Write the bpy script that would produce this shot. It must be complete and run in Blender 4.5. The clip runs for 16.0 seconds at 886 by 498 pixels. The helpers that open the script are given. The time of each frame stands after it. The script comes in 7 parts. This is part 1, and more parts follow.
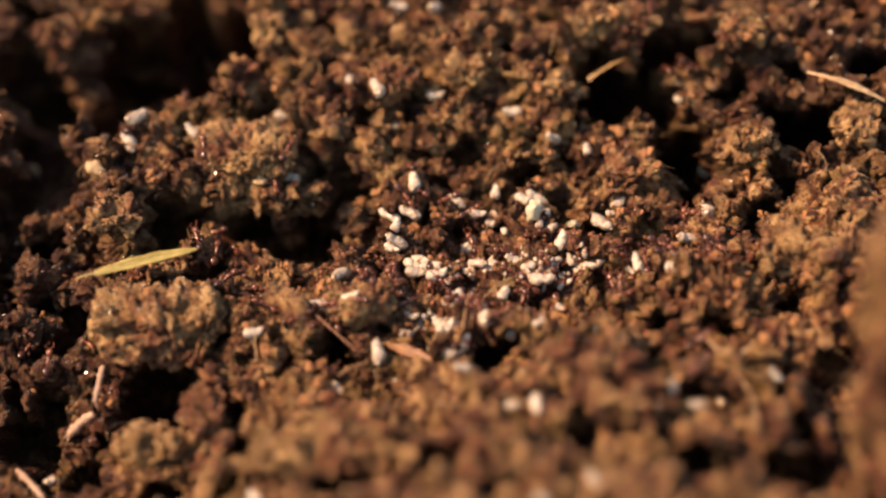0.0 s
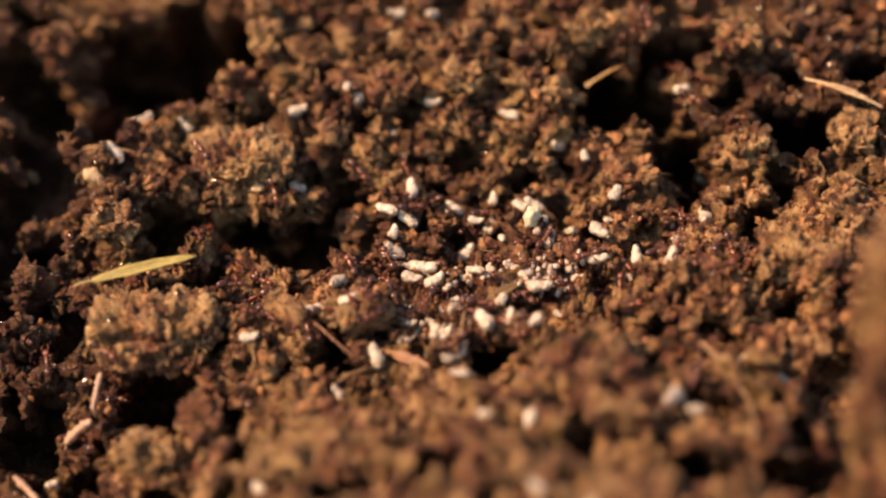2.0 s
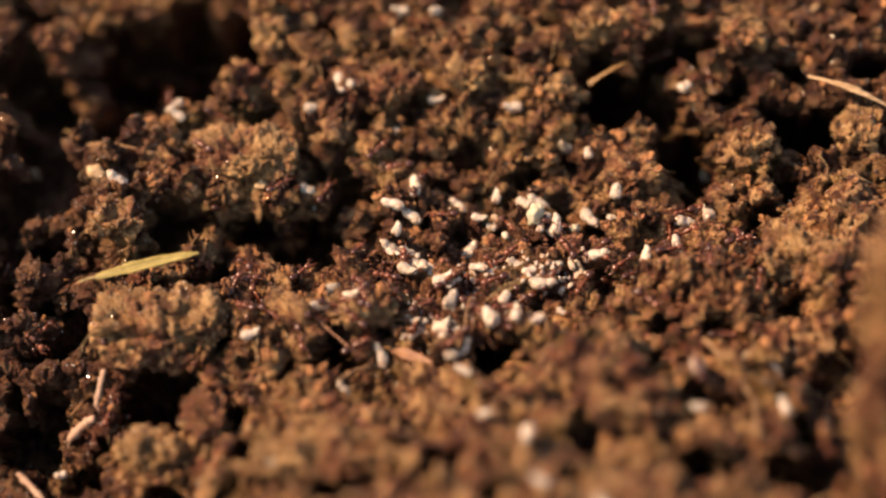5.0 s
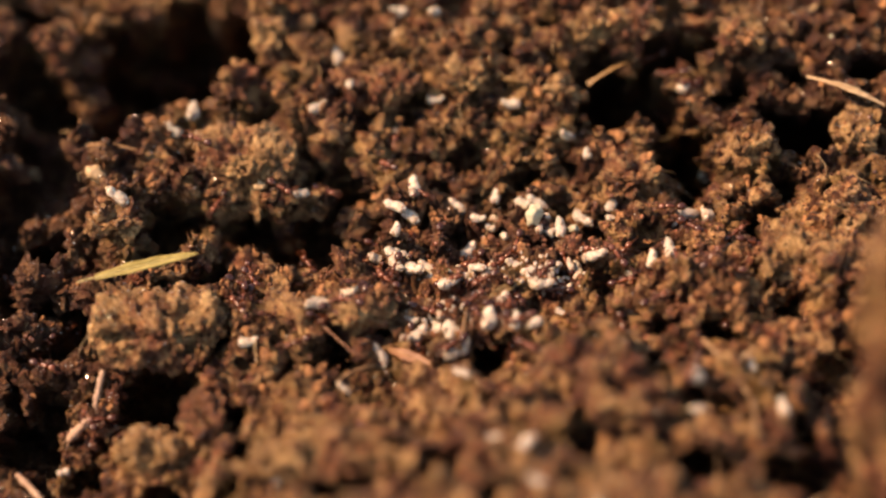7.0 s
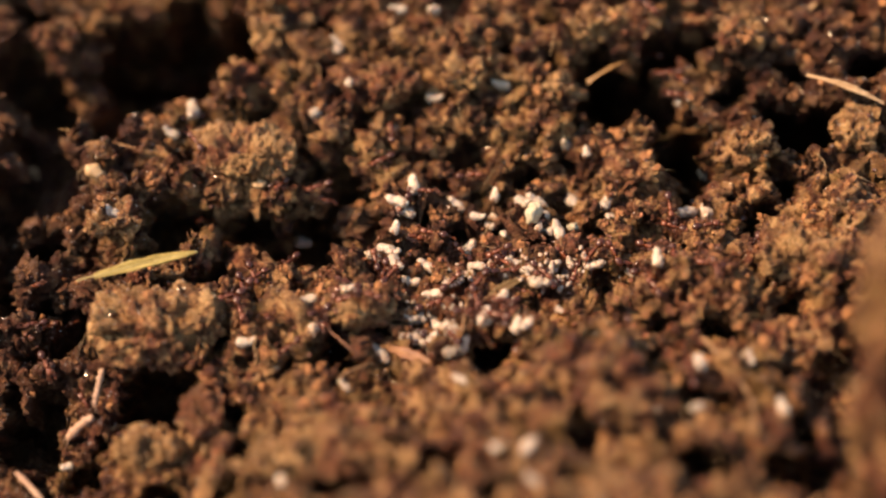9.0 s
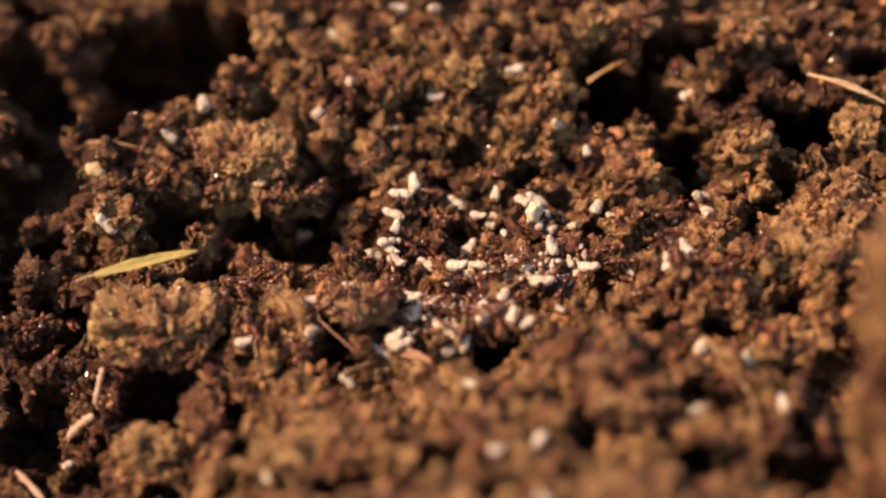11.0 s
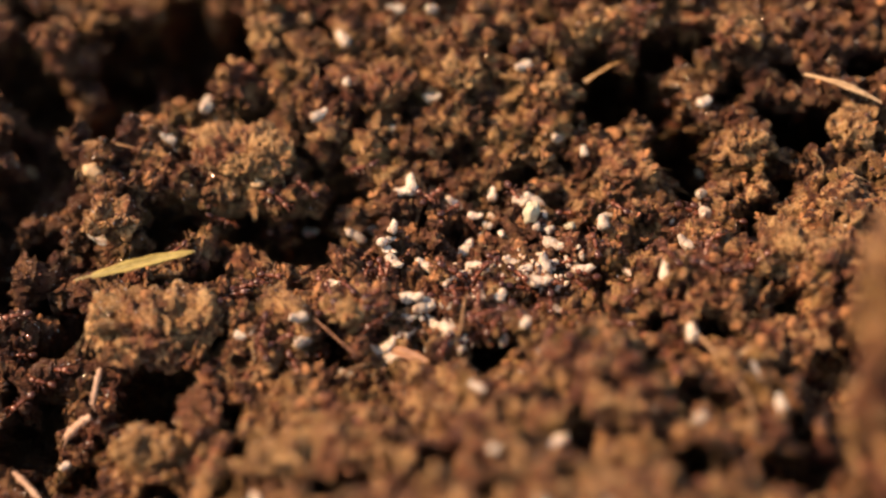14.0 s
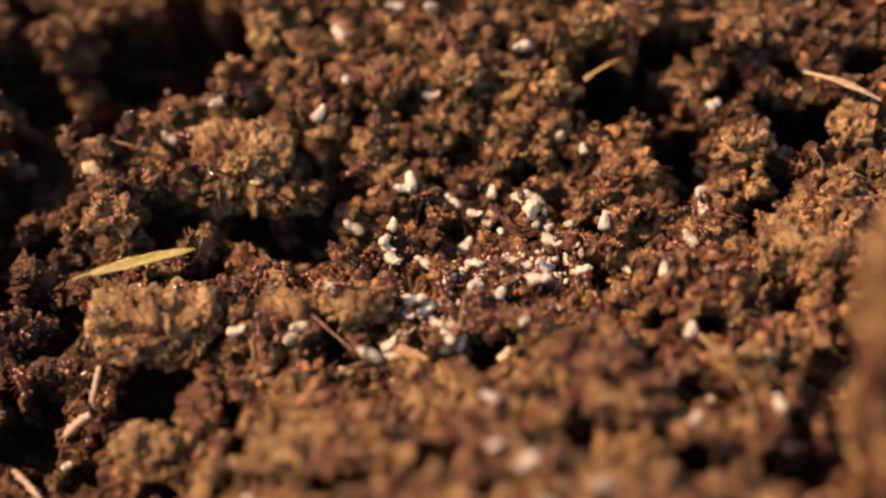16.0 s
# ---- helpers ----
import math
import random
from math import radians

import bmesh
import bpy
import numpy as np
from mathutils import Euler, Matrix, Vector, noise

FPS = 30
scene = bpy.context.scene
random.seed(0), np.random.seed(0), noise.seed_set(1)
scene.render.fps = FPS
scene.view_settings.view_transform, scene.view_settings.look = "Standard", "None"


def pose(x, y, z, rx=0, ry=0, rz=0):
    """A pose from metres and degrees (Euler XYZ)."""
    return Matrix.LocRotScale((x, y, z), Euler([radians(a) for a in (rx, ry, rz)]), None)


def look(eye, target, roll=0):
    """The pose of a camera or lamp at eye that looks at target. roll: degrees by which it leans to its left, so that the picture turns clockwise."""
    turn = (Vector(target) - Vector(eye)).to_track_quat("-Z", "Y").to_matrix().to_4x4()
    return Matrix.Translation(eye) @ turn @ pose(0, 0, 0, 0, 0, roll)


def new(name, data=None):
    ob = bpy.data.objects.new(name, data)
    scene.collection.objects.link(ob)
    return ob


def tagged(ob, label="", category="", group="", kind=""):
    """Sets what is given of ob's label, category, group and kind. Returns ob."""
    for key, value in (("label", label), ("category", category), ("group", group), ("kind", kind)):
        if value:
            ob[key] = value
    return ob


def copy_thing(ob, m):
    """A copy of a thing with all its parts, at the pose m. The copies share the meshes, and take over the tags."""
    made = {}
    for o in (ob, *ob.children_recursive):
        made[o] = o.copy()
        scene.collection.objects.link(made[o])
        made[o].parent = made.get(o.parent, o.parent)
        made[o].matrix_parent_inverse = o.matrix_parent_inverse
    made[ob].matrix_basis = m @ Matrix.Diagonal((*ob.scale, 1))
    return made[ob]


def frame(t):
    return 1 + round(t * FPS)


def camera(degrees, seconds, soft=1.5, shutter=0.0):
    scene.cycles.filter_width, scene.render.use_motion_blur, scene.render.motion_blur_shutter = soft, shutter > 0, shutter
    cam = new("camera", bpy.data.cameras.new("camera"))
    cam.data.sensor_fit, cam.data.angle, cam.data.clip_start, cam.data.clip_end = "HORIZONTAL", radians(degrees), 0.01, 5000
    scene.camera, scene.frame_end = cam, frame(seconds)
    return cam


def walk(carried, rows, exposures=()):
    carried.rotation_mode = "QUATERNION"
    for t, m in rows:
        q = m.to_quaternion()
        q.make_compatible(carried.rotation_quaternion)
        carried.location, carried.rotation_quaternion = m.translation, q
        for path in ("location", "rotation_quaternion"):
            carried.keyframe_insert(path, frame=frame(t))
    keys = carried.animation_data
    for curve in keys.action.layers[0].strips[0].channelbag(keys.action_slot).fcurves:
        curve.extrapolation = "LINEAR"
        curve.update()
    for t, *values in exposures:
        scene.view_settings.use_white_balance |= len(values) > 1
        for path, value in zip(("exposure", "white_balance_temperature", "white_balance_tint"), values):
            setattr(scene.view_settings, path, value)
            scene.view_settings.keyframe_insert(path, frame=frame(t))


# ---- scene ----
# Macro shot of an opened ant nest in loose brown soil: about 105 mm of ground across the picture.
MM = 0.001
DIST, PITCH = 0.25, 38.0
EXPOSURE = 0.86
cam = camera(24.0, 16.0, soft=2.2)
cam.data.dof.use_dof = True
cam.data.dof.focus_distance = 0.252
cam.data.dof.aperture_fstop = 7.2
EYE = (0.0, -DIST * math.cos(radians(PITCH)), DIST * math.sin(radians(PITCH)))
SWAY = [  # seconds, and how far the aim drifts sideways and upwards, in mm
    (0.0, -0.00, 0.00),
    (0.5, -0.14, 0.14),
    (1.0, -0.00, 0.27),
    (1.5, 0.14, 0.61),
    (2.0, 0.27, 0.81),
    (2.5, 0.27, 0.75),
    (3.0, 0.14, 0.68),
    (3.5, -0.00, 0.54),
    (4.0, -0.20, 0.41),
    (6.5, -0.00, 0.61),
    (7.0, -0.00, 0.54),
    (7.5, -0.14, 0.41),
    (8.0, -0.14, 0.41),
    (8.5, -0.00, 0.47),
    (9.0, 0.07, 0.34),
    (11.5, -0.00, 0.14),
    (12.0, -0.00, -0.07),
    (12.5, -0.00, -0.27),
    (13.0, 0.07, -0.20),
    (13.5, 0.20, 0.07),
    (14.0, 0.34, 0.27),
    (14.5, 0.20, 0.27),
    (15.0, 0.41, 0.14),
    (15.5, 0.41, 0.00),
    (16.0, 0.41, 0.00)]
_up = (0, math.sin(radians(PITCH)), math.cos(radians(PITCH)))
walk(cam, [(t, look(EYE, (a * MM, b * MM * _up[1], b * MM * _up[2]))) for t, a, b in SWAY], exposures=[(0.0, EXPOSURE, 8000, 10), (16.0, EXPOSURE, 8000, 10)])

# ---------------------------------------------------------------- light
SUN_ELEVATION, SUN_AZIMUTH = 46.0, -96.0          # azimuth from +y (away from the camera) towards +x
world = bpy.data.worlds.new("sky")
scene.world = world
world.use_nodes = True
wn = world.node_tree
sky = wn.nodes.new("ShaderNodeTexSky")
sky.sky_type = 'NISHITA'
sky.sun_disc = False
sky.sun_elevation = radians(SUN_ELEVATION)
sky.sun_rotation = radians(SUN_AZIMUTH)
wn.nodes["Background"].inputs["Strength"].default_value = 0.15
wn.links.new(sky.outputs["Color"], wn.nodes["Background"].inputs["Color"])
sun_data = bpy.data.lights.new("sun", 'SUN')
sun_data.energy = 4.6
sun_data.angle = radians(0.6)
sun_data.color = (1.0, 0.72, 0.52)
sun = new("sun", sun_data)
_e, _a = radians(SUN_ELEVATION), radians(SUN_AZIMUTH)
sun.matrix_world = look((math.sin(_a) * math.cos(_e), math.cos(_a) * math.cos(_e), math.sin(_e)), (0, 0, 0))


# ---------------------------------------------------------------- materials
def material(name):
    m = bpy.data.materials.new(name)
    m.use_nodes = True
    return m, m.node_tree, m.node_tree.nodes["Principled BSDF"]


def noise_node(nt, coord, per_mm, detail=4.0, rough=0.6, distort=0.0):
    n = nt.nodes.new("ShaderNodeTexNoise")
    n.inputs["Scale"].default_value = per_mm * 1000.0
    n.inputs["Detail"].default_value = detail
    n.inputs["Roughness"].default_value = rough
    n.inputs["Distortion"].default_value = distort
    nt.links.new(coord, n.inputs["Vector"])
    return n.outputs["Fac"]


def ramp(nt, fac, stops):
    r = nt.nodes.new("ShaderNodeValToRGB")
    e = r.color_ramp.elements
    while len(e) < len(stops):
        e.new(0.5)
    for el, (p, c) in zip(e, stops):
        el.position = p
        el.color = (*c, 1.0) if len(c) == 3 else c
    nt.links.new(fac, r.inputs["Fac"])
    return r.outputs["Color"]


def mix(nt, fac, a, b, mode='MIX'):
    m = nt.nodes.new("ShaderNodeMix")
    m.data_type = 'RGBA'
    m.blend_type = mode
    for sock, v in ((m.inputs[0], fac), (m.inputs[6], a), (m.inputs[7], b)):
        if isinstance(v, (int, float)):
            sock.default_value = v
        elif isinstance(v, tuple):
            sock.default_value = (*v, 1.0)
        else:
            nt.links.new(v, sock)
    return m.outputs[2]


def grey(v):
    return (v, v, v)


def bump(nt, bsdf, heights):
    """heights: (socket, metres) from coarse to fine."""
    last = None
    for h, d in heights:
        b = nt.nodes.new("ShaderNodeBump")
        b.inputs["Strength"].default_value = 1.0
        b.inputs["Distance"].default_value = d
        nt.links.new(h, b.inputs["Height"])
        if last:
            nt.links.new(last, b.inputs["Normal"])
        last = b.outputs["Normal"]
    nt.links.new(last, bsdf.inputs["Normal"])


def soil_material(name, dark, mid, pale, wet=0.35, per_object=False, stain=0.8, algae=0.45, maroon=0.0):
    m, nt, b = material(name)
    if per_object:
        c = nt.nodes.new("ShaderNodeTexCoord").outputs["Object"]
    else:
        c = nt.nodes.new("ShaderNodeNewGeometry").outputs["Position"]
    patches = noise_node(nt, c, 0.10, 3, 0.55, 0.4)
    crumbs = noise_node(nt, c, 0.55, 5, 0.65, 0.3)
    grain = noise_node(nt, c, 2.6, 4, 0.75)
    base = ramp(nt, crumbs, [(0.41, dark), (0.50, mid), (0.57, pale)])
    red = ramp(nt, crumbs, [(0.39, tuple(v * 0.8 for v in dark)), (0.52, (0.20, 0.056, 0.030)), (0.68, (0.42, 0.18, 0.08))])
    col = mix(nt, ramp(nt, patches, [(0.48, grey(0.0)), (0.58, grey(0.95))]), base, red)
    crust = noise_node(nt, c, 0.24, 4, 0.6, 0.8)
    col = mix(nt, ramp(nt, crust, [(0.50, grey(0.0)), (0.57, grey(0.62))]), col, (0.55, 0.318, 0.140))
    humus = noise_node(nt, c, 0.32, 4, 0.6, 0.6)
    col = mix(nt, ramp(nt, humus, [(0.48, grey(0.0)), (0.56, grey(stain))]), col, (0.072, 0.019, 0.009))
    col = mix(nt, 0.85, col, ramp(nt, grain, [(0.30, grey(0.32)), (0.50, grey(1.0)), (0.70, grey(1.55))]), 'MULTIPLY')
    moss = noise_node(nt, c, 0.16, 2, 0.5)
    col = mix(nt, ramp(nt, moss, [(0.54, grey(0.0)), (0.68, grey(algae))]), col, (0.30, 0.18, 0.050))
    if maroon:                                        # darker maroon soil in the brood chamber, side hollow and round the far galleries
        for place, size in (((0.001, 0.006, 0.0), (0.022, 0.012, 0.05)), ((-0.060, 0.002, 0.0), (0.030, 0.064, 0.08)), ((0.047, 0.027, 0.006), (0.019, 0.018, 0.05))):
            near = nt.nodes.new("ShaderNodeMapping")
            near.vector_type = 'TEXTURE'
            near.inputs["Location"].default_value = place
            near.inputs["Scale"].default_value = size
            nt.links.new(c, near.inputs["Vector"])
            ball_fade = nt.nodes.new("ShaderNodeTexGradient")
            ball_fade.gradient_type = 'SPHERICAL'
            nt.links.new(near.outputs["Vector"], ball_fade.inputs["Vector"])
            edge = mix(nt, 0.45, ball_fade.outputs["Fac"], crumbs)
            col = mix(nt, ramp(nt, edge, [(0.34, grey(0.0)), (0.50, grey(maroon))]), col, (0.085, 0.028, 0.014))
    nt.links.new(col, b.inputs["Base Color"])
    gloss = noise_node(nt, c, 1.6, 2, 0.6)
    nt.links.new(ramp(nt, gloss, [(0.34, grey(wet)), (0.48, grey(0.85))]), b.inputs["Roughness"])
    b.inputs["Specular IOR Level"].default_value = 0.35
    bump(nt, b, [(noise_node(nt, c, 1.1, 5, 0.7), 0.0006), (noise_node(nt, c, 2.6, 4, 0.75), 0.0008)])
    return m


def plain_material(name, col_a, col_b, per_mm=1.0, rough=0.6, bump_m=0.0001, sss=0.0, spec=0.4, island=False, per_object=True, soiled=False):
    m, nt, b = material(name)
    c = nt.nodes.new("ShaderNodeTexCoord").outputs["Object"]
    n = noise_node(nt, c, per_mm, 4, 0.6)
    col = ramp(nt, n, [(0.32, col_a), (0.68, col_b)])
    if island:
        r = nt.nodes.new("ShaderNodeNewGeometry").outputs["Random Per Island"]
        col = mix(nt, 0.8, col, ramp(nt, r, [(0.0, grey(0.45)), (1.0, grey(1.4))]), 'MULTIPLY')
    elif per_object:
        r = nt.nodes.new("ShaderNodeObjectInfo").outputs["Random"]
        col = mix(nt, 0.6, col, ramp(nt, r, [(0.0, grey(0.50)), (1.0, grey(1.12))]), 'MULTIPLY')
    if soiled:
        spots = noise_node(nt, c, 0.8, 4, 0.75, 0.5)
        col = mix(nt, ramp(nt, spots, [(0.48, grey(0.0)), (0.62, grey(0.9))]), col, (0.20, 0.09, 0.045))
    nt.links.new(col, b.inputs["Base Color"])
    b.inputs["Roughness"].default_value = rough
    b.inputs["Specular IOR Level"].default_value = spec
    if sss:
        b.inputs["Subsurface Weight"].default_value = sss
        b.inputs["Subsurface Radius"].default_value = (1.0, 0.6, 0.4)
        b.inputs["Subsurface Scale"].default_value = 0.0006
    if bump_m:
        bump(nt, b, [(noise_node(nt, c, per_mm * 3, 3, 0.6), bump_m)])
    return m


SOIL = soil_material("nest_soil", (0.055, 0.018, 0.010), (0.28, 0.110, 0.045), (0.56, 0.318, 0.142), maroon=0.7)
CLOD = soil_material("clod_soil", (0.13, 0.056, 0.024), (0.42, 0.208, 0.085), (0.66, 0.40, 0.18), wet=0.5, stain=0.3, algae=0.1)
CRUMB = plain_material("crumb_soil", (0.11, 0.040, 0.017), (0.42, 0.19, 0.075), 0.9, 0.75, 0.0004, island=True)
CRUMB_RED = plain_material("red_granule", (0.10, 0.026, 0.013), (0.38, 0.15, 0.075), 1.5, 0.4, 0.0002, island=True)
GRAIN = plain_material("wet_grain", (0.05, 0.018, 0.010), (0.16, 0.058, 0.028), 2.0, 0.12, 0.0, spec=0.6, island=True)
FIBRE = plain_material("root_fibre", (0.22, 0.12, 0.05), (0.50, 0.33, 0.17), 0.8, 0.6, 0.0, island=True)
BROOD = plain_material("brood_skin", (0.44, 0.345, 0.26), (0.70, 0.60, 0.49), 0.8, 0.36, 0.0002, sss=0.35, soiled=True)
BROOD_HEAD = plain_material("brood_head", (0.62, 0.45, 0.28), (0.75, 0.60, 0.42), 2.0, 0.35, 0.0)
ANT = plain_material("ant_cuticle", (0.10, 0.026, 0.011), (0.21, 0.060, 0.023), 2.0, 0.24, 0.00002, spec=0.6)
ANT_DARK = plain_material("ant_gaster", (0.035, 0.011, 0.007), (0.09, 0.027, 0.013), 2.0, 0.22, 0.0, spec=0.5)
LEAF = plain_material("yellow_leaf", (0.22, 0.165, 0.04), (0.44, 0.33, 0.10), 0.5, 0.5, 0.00008)
VEIN = plain_material("leaf_vein", (0.32, 0.25, 0.09), (0.42, 0.33, 0.14), 1.0, 0.5, 0.0)
STEM = plain_material("dry_stem", (0.34, 0.19, 0.12), (0.54, 0.35, 0.24), 0.7, 0.55, 0.0001)
BROWN_STEM = plain_material("brown_stem", (0.17, 0.085, 0.035), (0.36, 0.20, 0.095), 0.7, 0.6, 0.0001)
DEAD_LEAF = plain_material("dead_leaf", (0.14, 0.05, 0.025), (0.30, 0.14, 0.07), 0.6, 0.5, 0.0001)
SLIVER = plain_material("orange_sliver", (0.20, 0.10, 0.03), (0.36, 0.20, 0.07), 0.6, 0.5, 0.0001)
STRAW = plain_material("dry_straw", (0.34, 0.20, 0.09), (0.60, 0.40, 0.22), 0.6, 0.55, 0.0001)
GRAIN.node_tree.nodes["Principled BSDF"].inputs["IOR"].default_value = 1.6
# metallic flakes that stand in for the glints of wet soil and ants
GLINT, _nt, _b = material("glint_flake")
_b.inputs["Base Color"].default_value = (0.70, 0.64, 0.56, 1.0)
_b.inputs["Metallic"].default_value = 0.9
_r = ramp(_nt, _nt.nodes.new("ShaderNodeNewGeometry").outputs["Random Per Island"], [(0.0, grey(0.26)), (1.0, grey(0.42))])
_nt.links.new(_r, _b.inputs["Roughness"])
OLIVE_LEAF = plain_material("olive_leaf", (0.15, 0.09, 0.03), (0.30, 0.19, 0.08), 0.6, 0.5, 0.0001)
DULL = plain_material("dull_fragment", (0.20, 0.17, 0.12), (0.36, 0.32, 0.25), 0.7, 0.6, 0.0002)
PALE_ROOT = plain_material("pale_root", (0.38, 0.25, 0.18), (0.58, 0.44, 0.35), 0.8, 0.55, 0.0001)
PALE = plain_material("pale_fragment", (0.36, 0.31, 0.20), (0.56, 0.50, 0.36), 0.7, 0.6, 0.0002)


# ---------------------------------------------------------------- numeric noise for the ground
_rng = np.random.default_rng(7)
_perm = _rng.permutation(512)
_grad2 = np.stack([np.cos(np.arange(512) * 2.399963), np.sin(np.arange(512) * 2.399963)], 1)
_g3 = _rng.normal(size=(512, 3))
_grad3 = _g3 / np.linalg.norm(_g3, axis=1)[:, None]


def noise2(x, y, seed=0):
    xi, yi = np.floor(x).astype(np.int64), np.floor(y).astype(np.int64)
    fx, fy = x - xi, y - yi
    ux, uy = fx ** 3 * (fx * (fx * 6 - 15) + 10), fy ** 3 * (fy * (fy * 6 - 15) + 10)

    def corner(dx, dy):
        h = _perm[(_perm[(xi + dx + seed * 37) & 511] + yi + dy) & 511]
        g = _grad2[h]
        return g[..., 0] * (fx - dx) + g[..., 1] * (fy - dy)
    a = corner(0, 0) * (1 - ux) + corner(1, 0) * ux
    b = corner(0, 1) * (1 - ux) + corner(1, 1) * ux
    return (a * (1 - uy) + b * uy) * 1.5


def noise3(p, seed=0):
    i = np.floor(p).astype(np.int64)
    f = p - i
    u = f ** 3 * (f * (f * 6 - 15) + 10)
    out = 0.0
    for dx in (0, 1):
        for dy in (0, 1):
            for dz in (0, 1):
                h = _perm[(_perm[(_perm[(i[:, 0] + dx + seed * 37) & 511] + i[:, 1] + dy) & 511] + i[:, 2] + dz) & 511]
                g = _grad3[h]
                d = g[:, 0] * (f[:, 0] - dx) + g[:, 1] * (f[:, 1] - dy) + g[:, 2] * (f[:, 2] - dz)
                w = (u[:, 0] if dx else 1 - u[:, 0]) * (u[:, 1] if dy else 1 - u[:, 1]) * (u[:, 2] if dz else 1 - u[:, 2])
                out = out + d * w
    return out * 1.5


def smooth(a, b, v):
    s = np.clip((v - a) / (b - a), 0, 1)
    return s * s * (3 - 2 * s)


def lay(x, y):
    """The broad lie of the ground in mm: a hollow on one side, a bank on the other, a low ridge in front, a rising far side."""
    def hill(cx, cy, rx, ry):
        return np.exp(-(((x - cx) / rx) ** 2 + ((y - cy) / ry) ** 2))
    z = -17.0 * hill(-52, -30, 30, 30) + 8.0 * hill(74, 4, 26, 24) - 5.0 * hill(80, -42, 30, 24) + 5.0 * hill(12, -47, 38, 11) - 3.0 * hill(-4, -22, 17, 8)
    z = z + 3.0 * hill(22, -26, 16, 9) - 3.0 * hill(4, 8, 20, 16) - 9.0 * hill(-42, 46, 26, 16)
    far = np.clip(y - 4.0, 0, 90)
    return z + 0.50 * far * far / (far + 14.0)

# ---------------------------------------------------------------- cavities and mounds: plan centre, radii, depth in mm
PITS, MOUNDS = [], []


def pit(x, y, rx, ry, depth):
    PITS.append((x, y, rx, ry, depth))


def mound(x, y, rx, ry, lift):
    MOUNDS.append((x, y, rx, ry, lift))


pit(20.4, 25.0, 3.8, 4.9, 30.0)
pit(27.0, 24.6, 3.8, 5.2, 30.0)
pit(32.8, 31.6, 6.0, 2.4, 20.0)
pit(31.0, 16.6, 2.8, 4.6, 22.0)
pit(44.6, 18.6, 5.0, 4.2, 28.0)
pit(44.4, 27.4, 2.4, 1.6, 7.0)
pit(37.5, 24.0, 2.4, 2.6, 10.0)
pit(-12.2, 10.8, 3.0, 3.6, 12.0)
pit(45.0, -27.0, 1.8, 2.6, 4.5)
pit(46.5, -37.0, 2.4, 3.0, 6.0)
pit(-27.0, 33.0, 2.4, 2.8, 18.0)
pit(29.3, 17.6, 2.4, 3.2, 22.0)
pit(-33.1, -16.0, 4.6, 3.6, 16.0)
pit(6.1, -17.2, 1.7, 2.0, 6.0)
pit(-9.7, -39.9, 3.6, 3.4, 7.0)
pit(-0.2, -38.8, 2.5, 3.0, 9.0)
pit(26.9, -28.5, 3.4, 1.6, 5.0)
pit(25.4, -40.3, 3.4, 3.6, 10.0)
pit(39.4, -32.6, 2.1, 3.4, 9.0)
pit(15.3, -33.8, 1.8, 2.0, 5.0)
pit(-22.8, -28.8, 2.4, 2.6, 8.0)
pit(10.3, 13.6, 2.4, 1.2, 7.0)
pit(-10.3, 19.1, 1.9, 2.2, 9.0)
pit(-32.3, 33.6, 7.1, 5.7, 35.9)
pit(-41.1, 33.0, 6.1, 4.8, 31.1)
pit(-28.9, 38.6, 3.6, 4.9, 24.4)
pit(-33.9, 43.2, 3.1, 3.5, 21.6)
pit(-52.4, 29.3, 4.3, 4.6, 16.5)
pit(-55.8, 32.7, 2.9, 3.5, 12.1)
pit(-49.6, 21.2, 2.5, 5.6, 10.9)
pit(-43.2, 25.0, 4.2, 4.5, 16.2)
pit(-48.2, 24.9, 3.9, 4.1, 15.2)
pit(-52.9, 25.2, 3.2, 4.5, 13.0)
pit(-47.8, 17.4, 2.8, 2.0, 9.3)
pit(-43.5, 21.2, 1.9, 2.9, 9.1)
pit(-39.4, 26.7, 3.9, 2.9, 12.3)
pit(-52.3, 41.9, 2.9, 1.4, 5.2)
pit(-56.2, 38.4, 1.0, 4.2, 4.4)
pit(-47.8, 38.3, 1.5, 2.8, 7.6)
pit(-55.0, 43.4, 1.8, 1.7, 8.3)
pit(-36.7, 40.5, 3.6, 2.8, 20.2)
pit(-22.8, 23.6, 1.9, 1.4, 7.6)
pit(-25.0, 18.2, 2.3, 1.1, 5.2)
pit(-14.4, 36.1, 2.0, 2.7, 6.6)
pit(-17.6, 36.0, 1.6, 1.2, 4.7)
pit(-18.4, 31.2, 1.2, 1.3, 4.7)
pit(-4.5, 37.4, 0.9, 1.7, 2.9)
pit(-7.4, 33.1, 1.7, 1.7, 4.6)
pit(-13.5, 26.2, 1.3, 1.3, 4.0)
pit(-10.7, 20.0, 1.6, 3.3, 5.7)
pit(-15.9, 17.6, 1.4, 3.0, 5.2)
pit(-6.1, 18.0, 1.3, 2.4, 4.9)
pit(-3.7, 24.7, 1.4, 1.9, 3.6)
pit(-1.2, 30.4, 0.9, 0.8, 3.8)
pit(5.3, 23.2, 0.9, 1.2, 4.0)
pit(3.2, 24.8, 0.6, 0.8, 3.4)
pit(3.3, 18.4, 2.7, 1.2, 4.8)
pit(8.7, 29.7, 1.4, 2.7, 4.2)
pit(7.3, 34.7, 1.3, 1.6, 5.0)
pit(14.2, 32.4, 0.8, 2.7, 2.8)
pit(14.8, 28.9, 1.1, 1.7, 3.1)
pit(12.5, 20.9, 1.0, 1.7, 3.1)
pit(16.7, 17.8, 1.0, 2.2, 4.3)
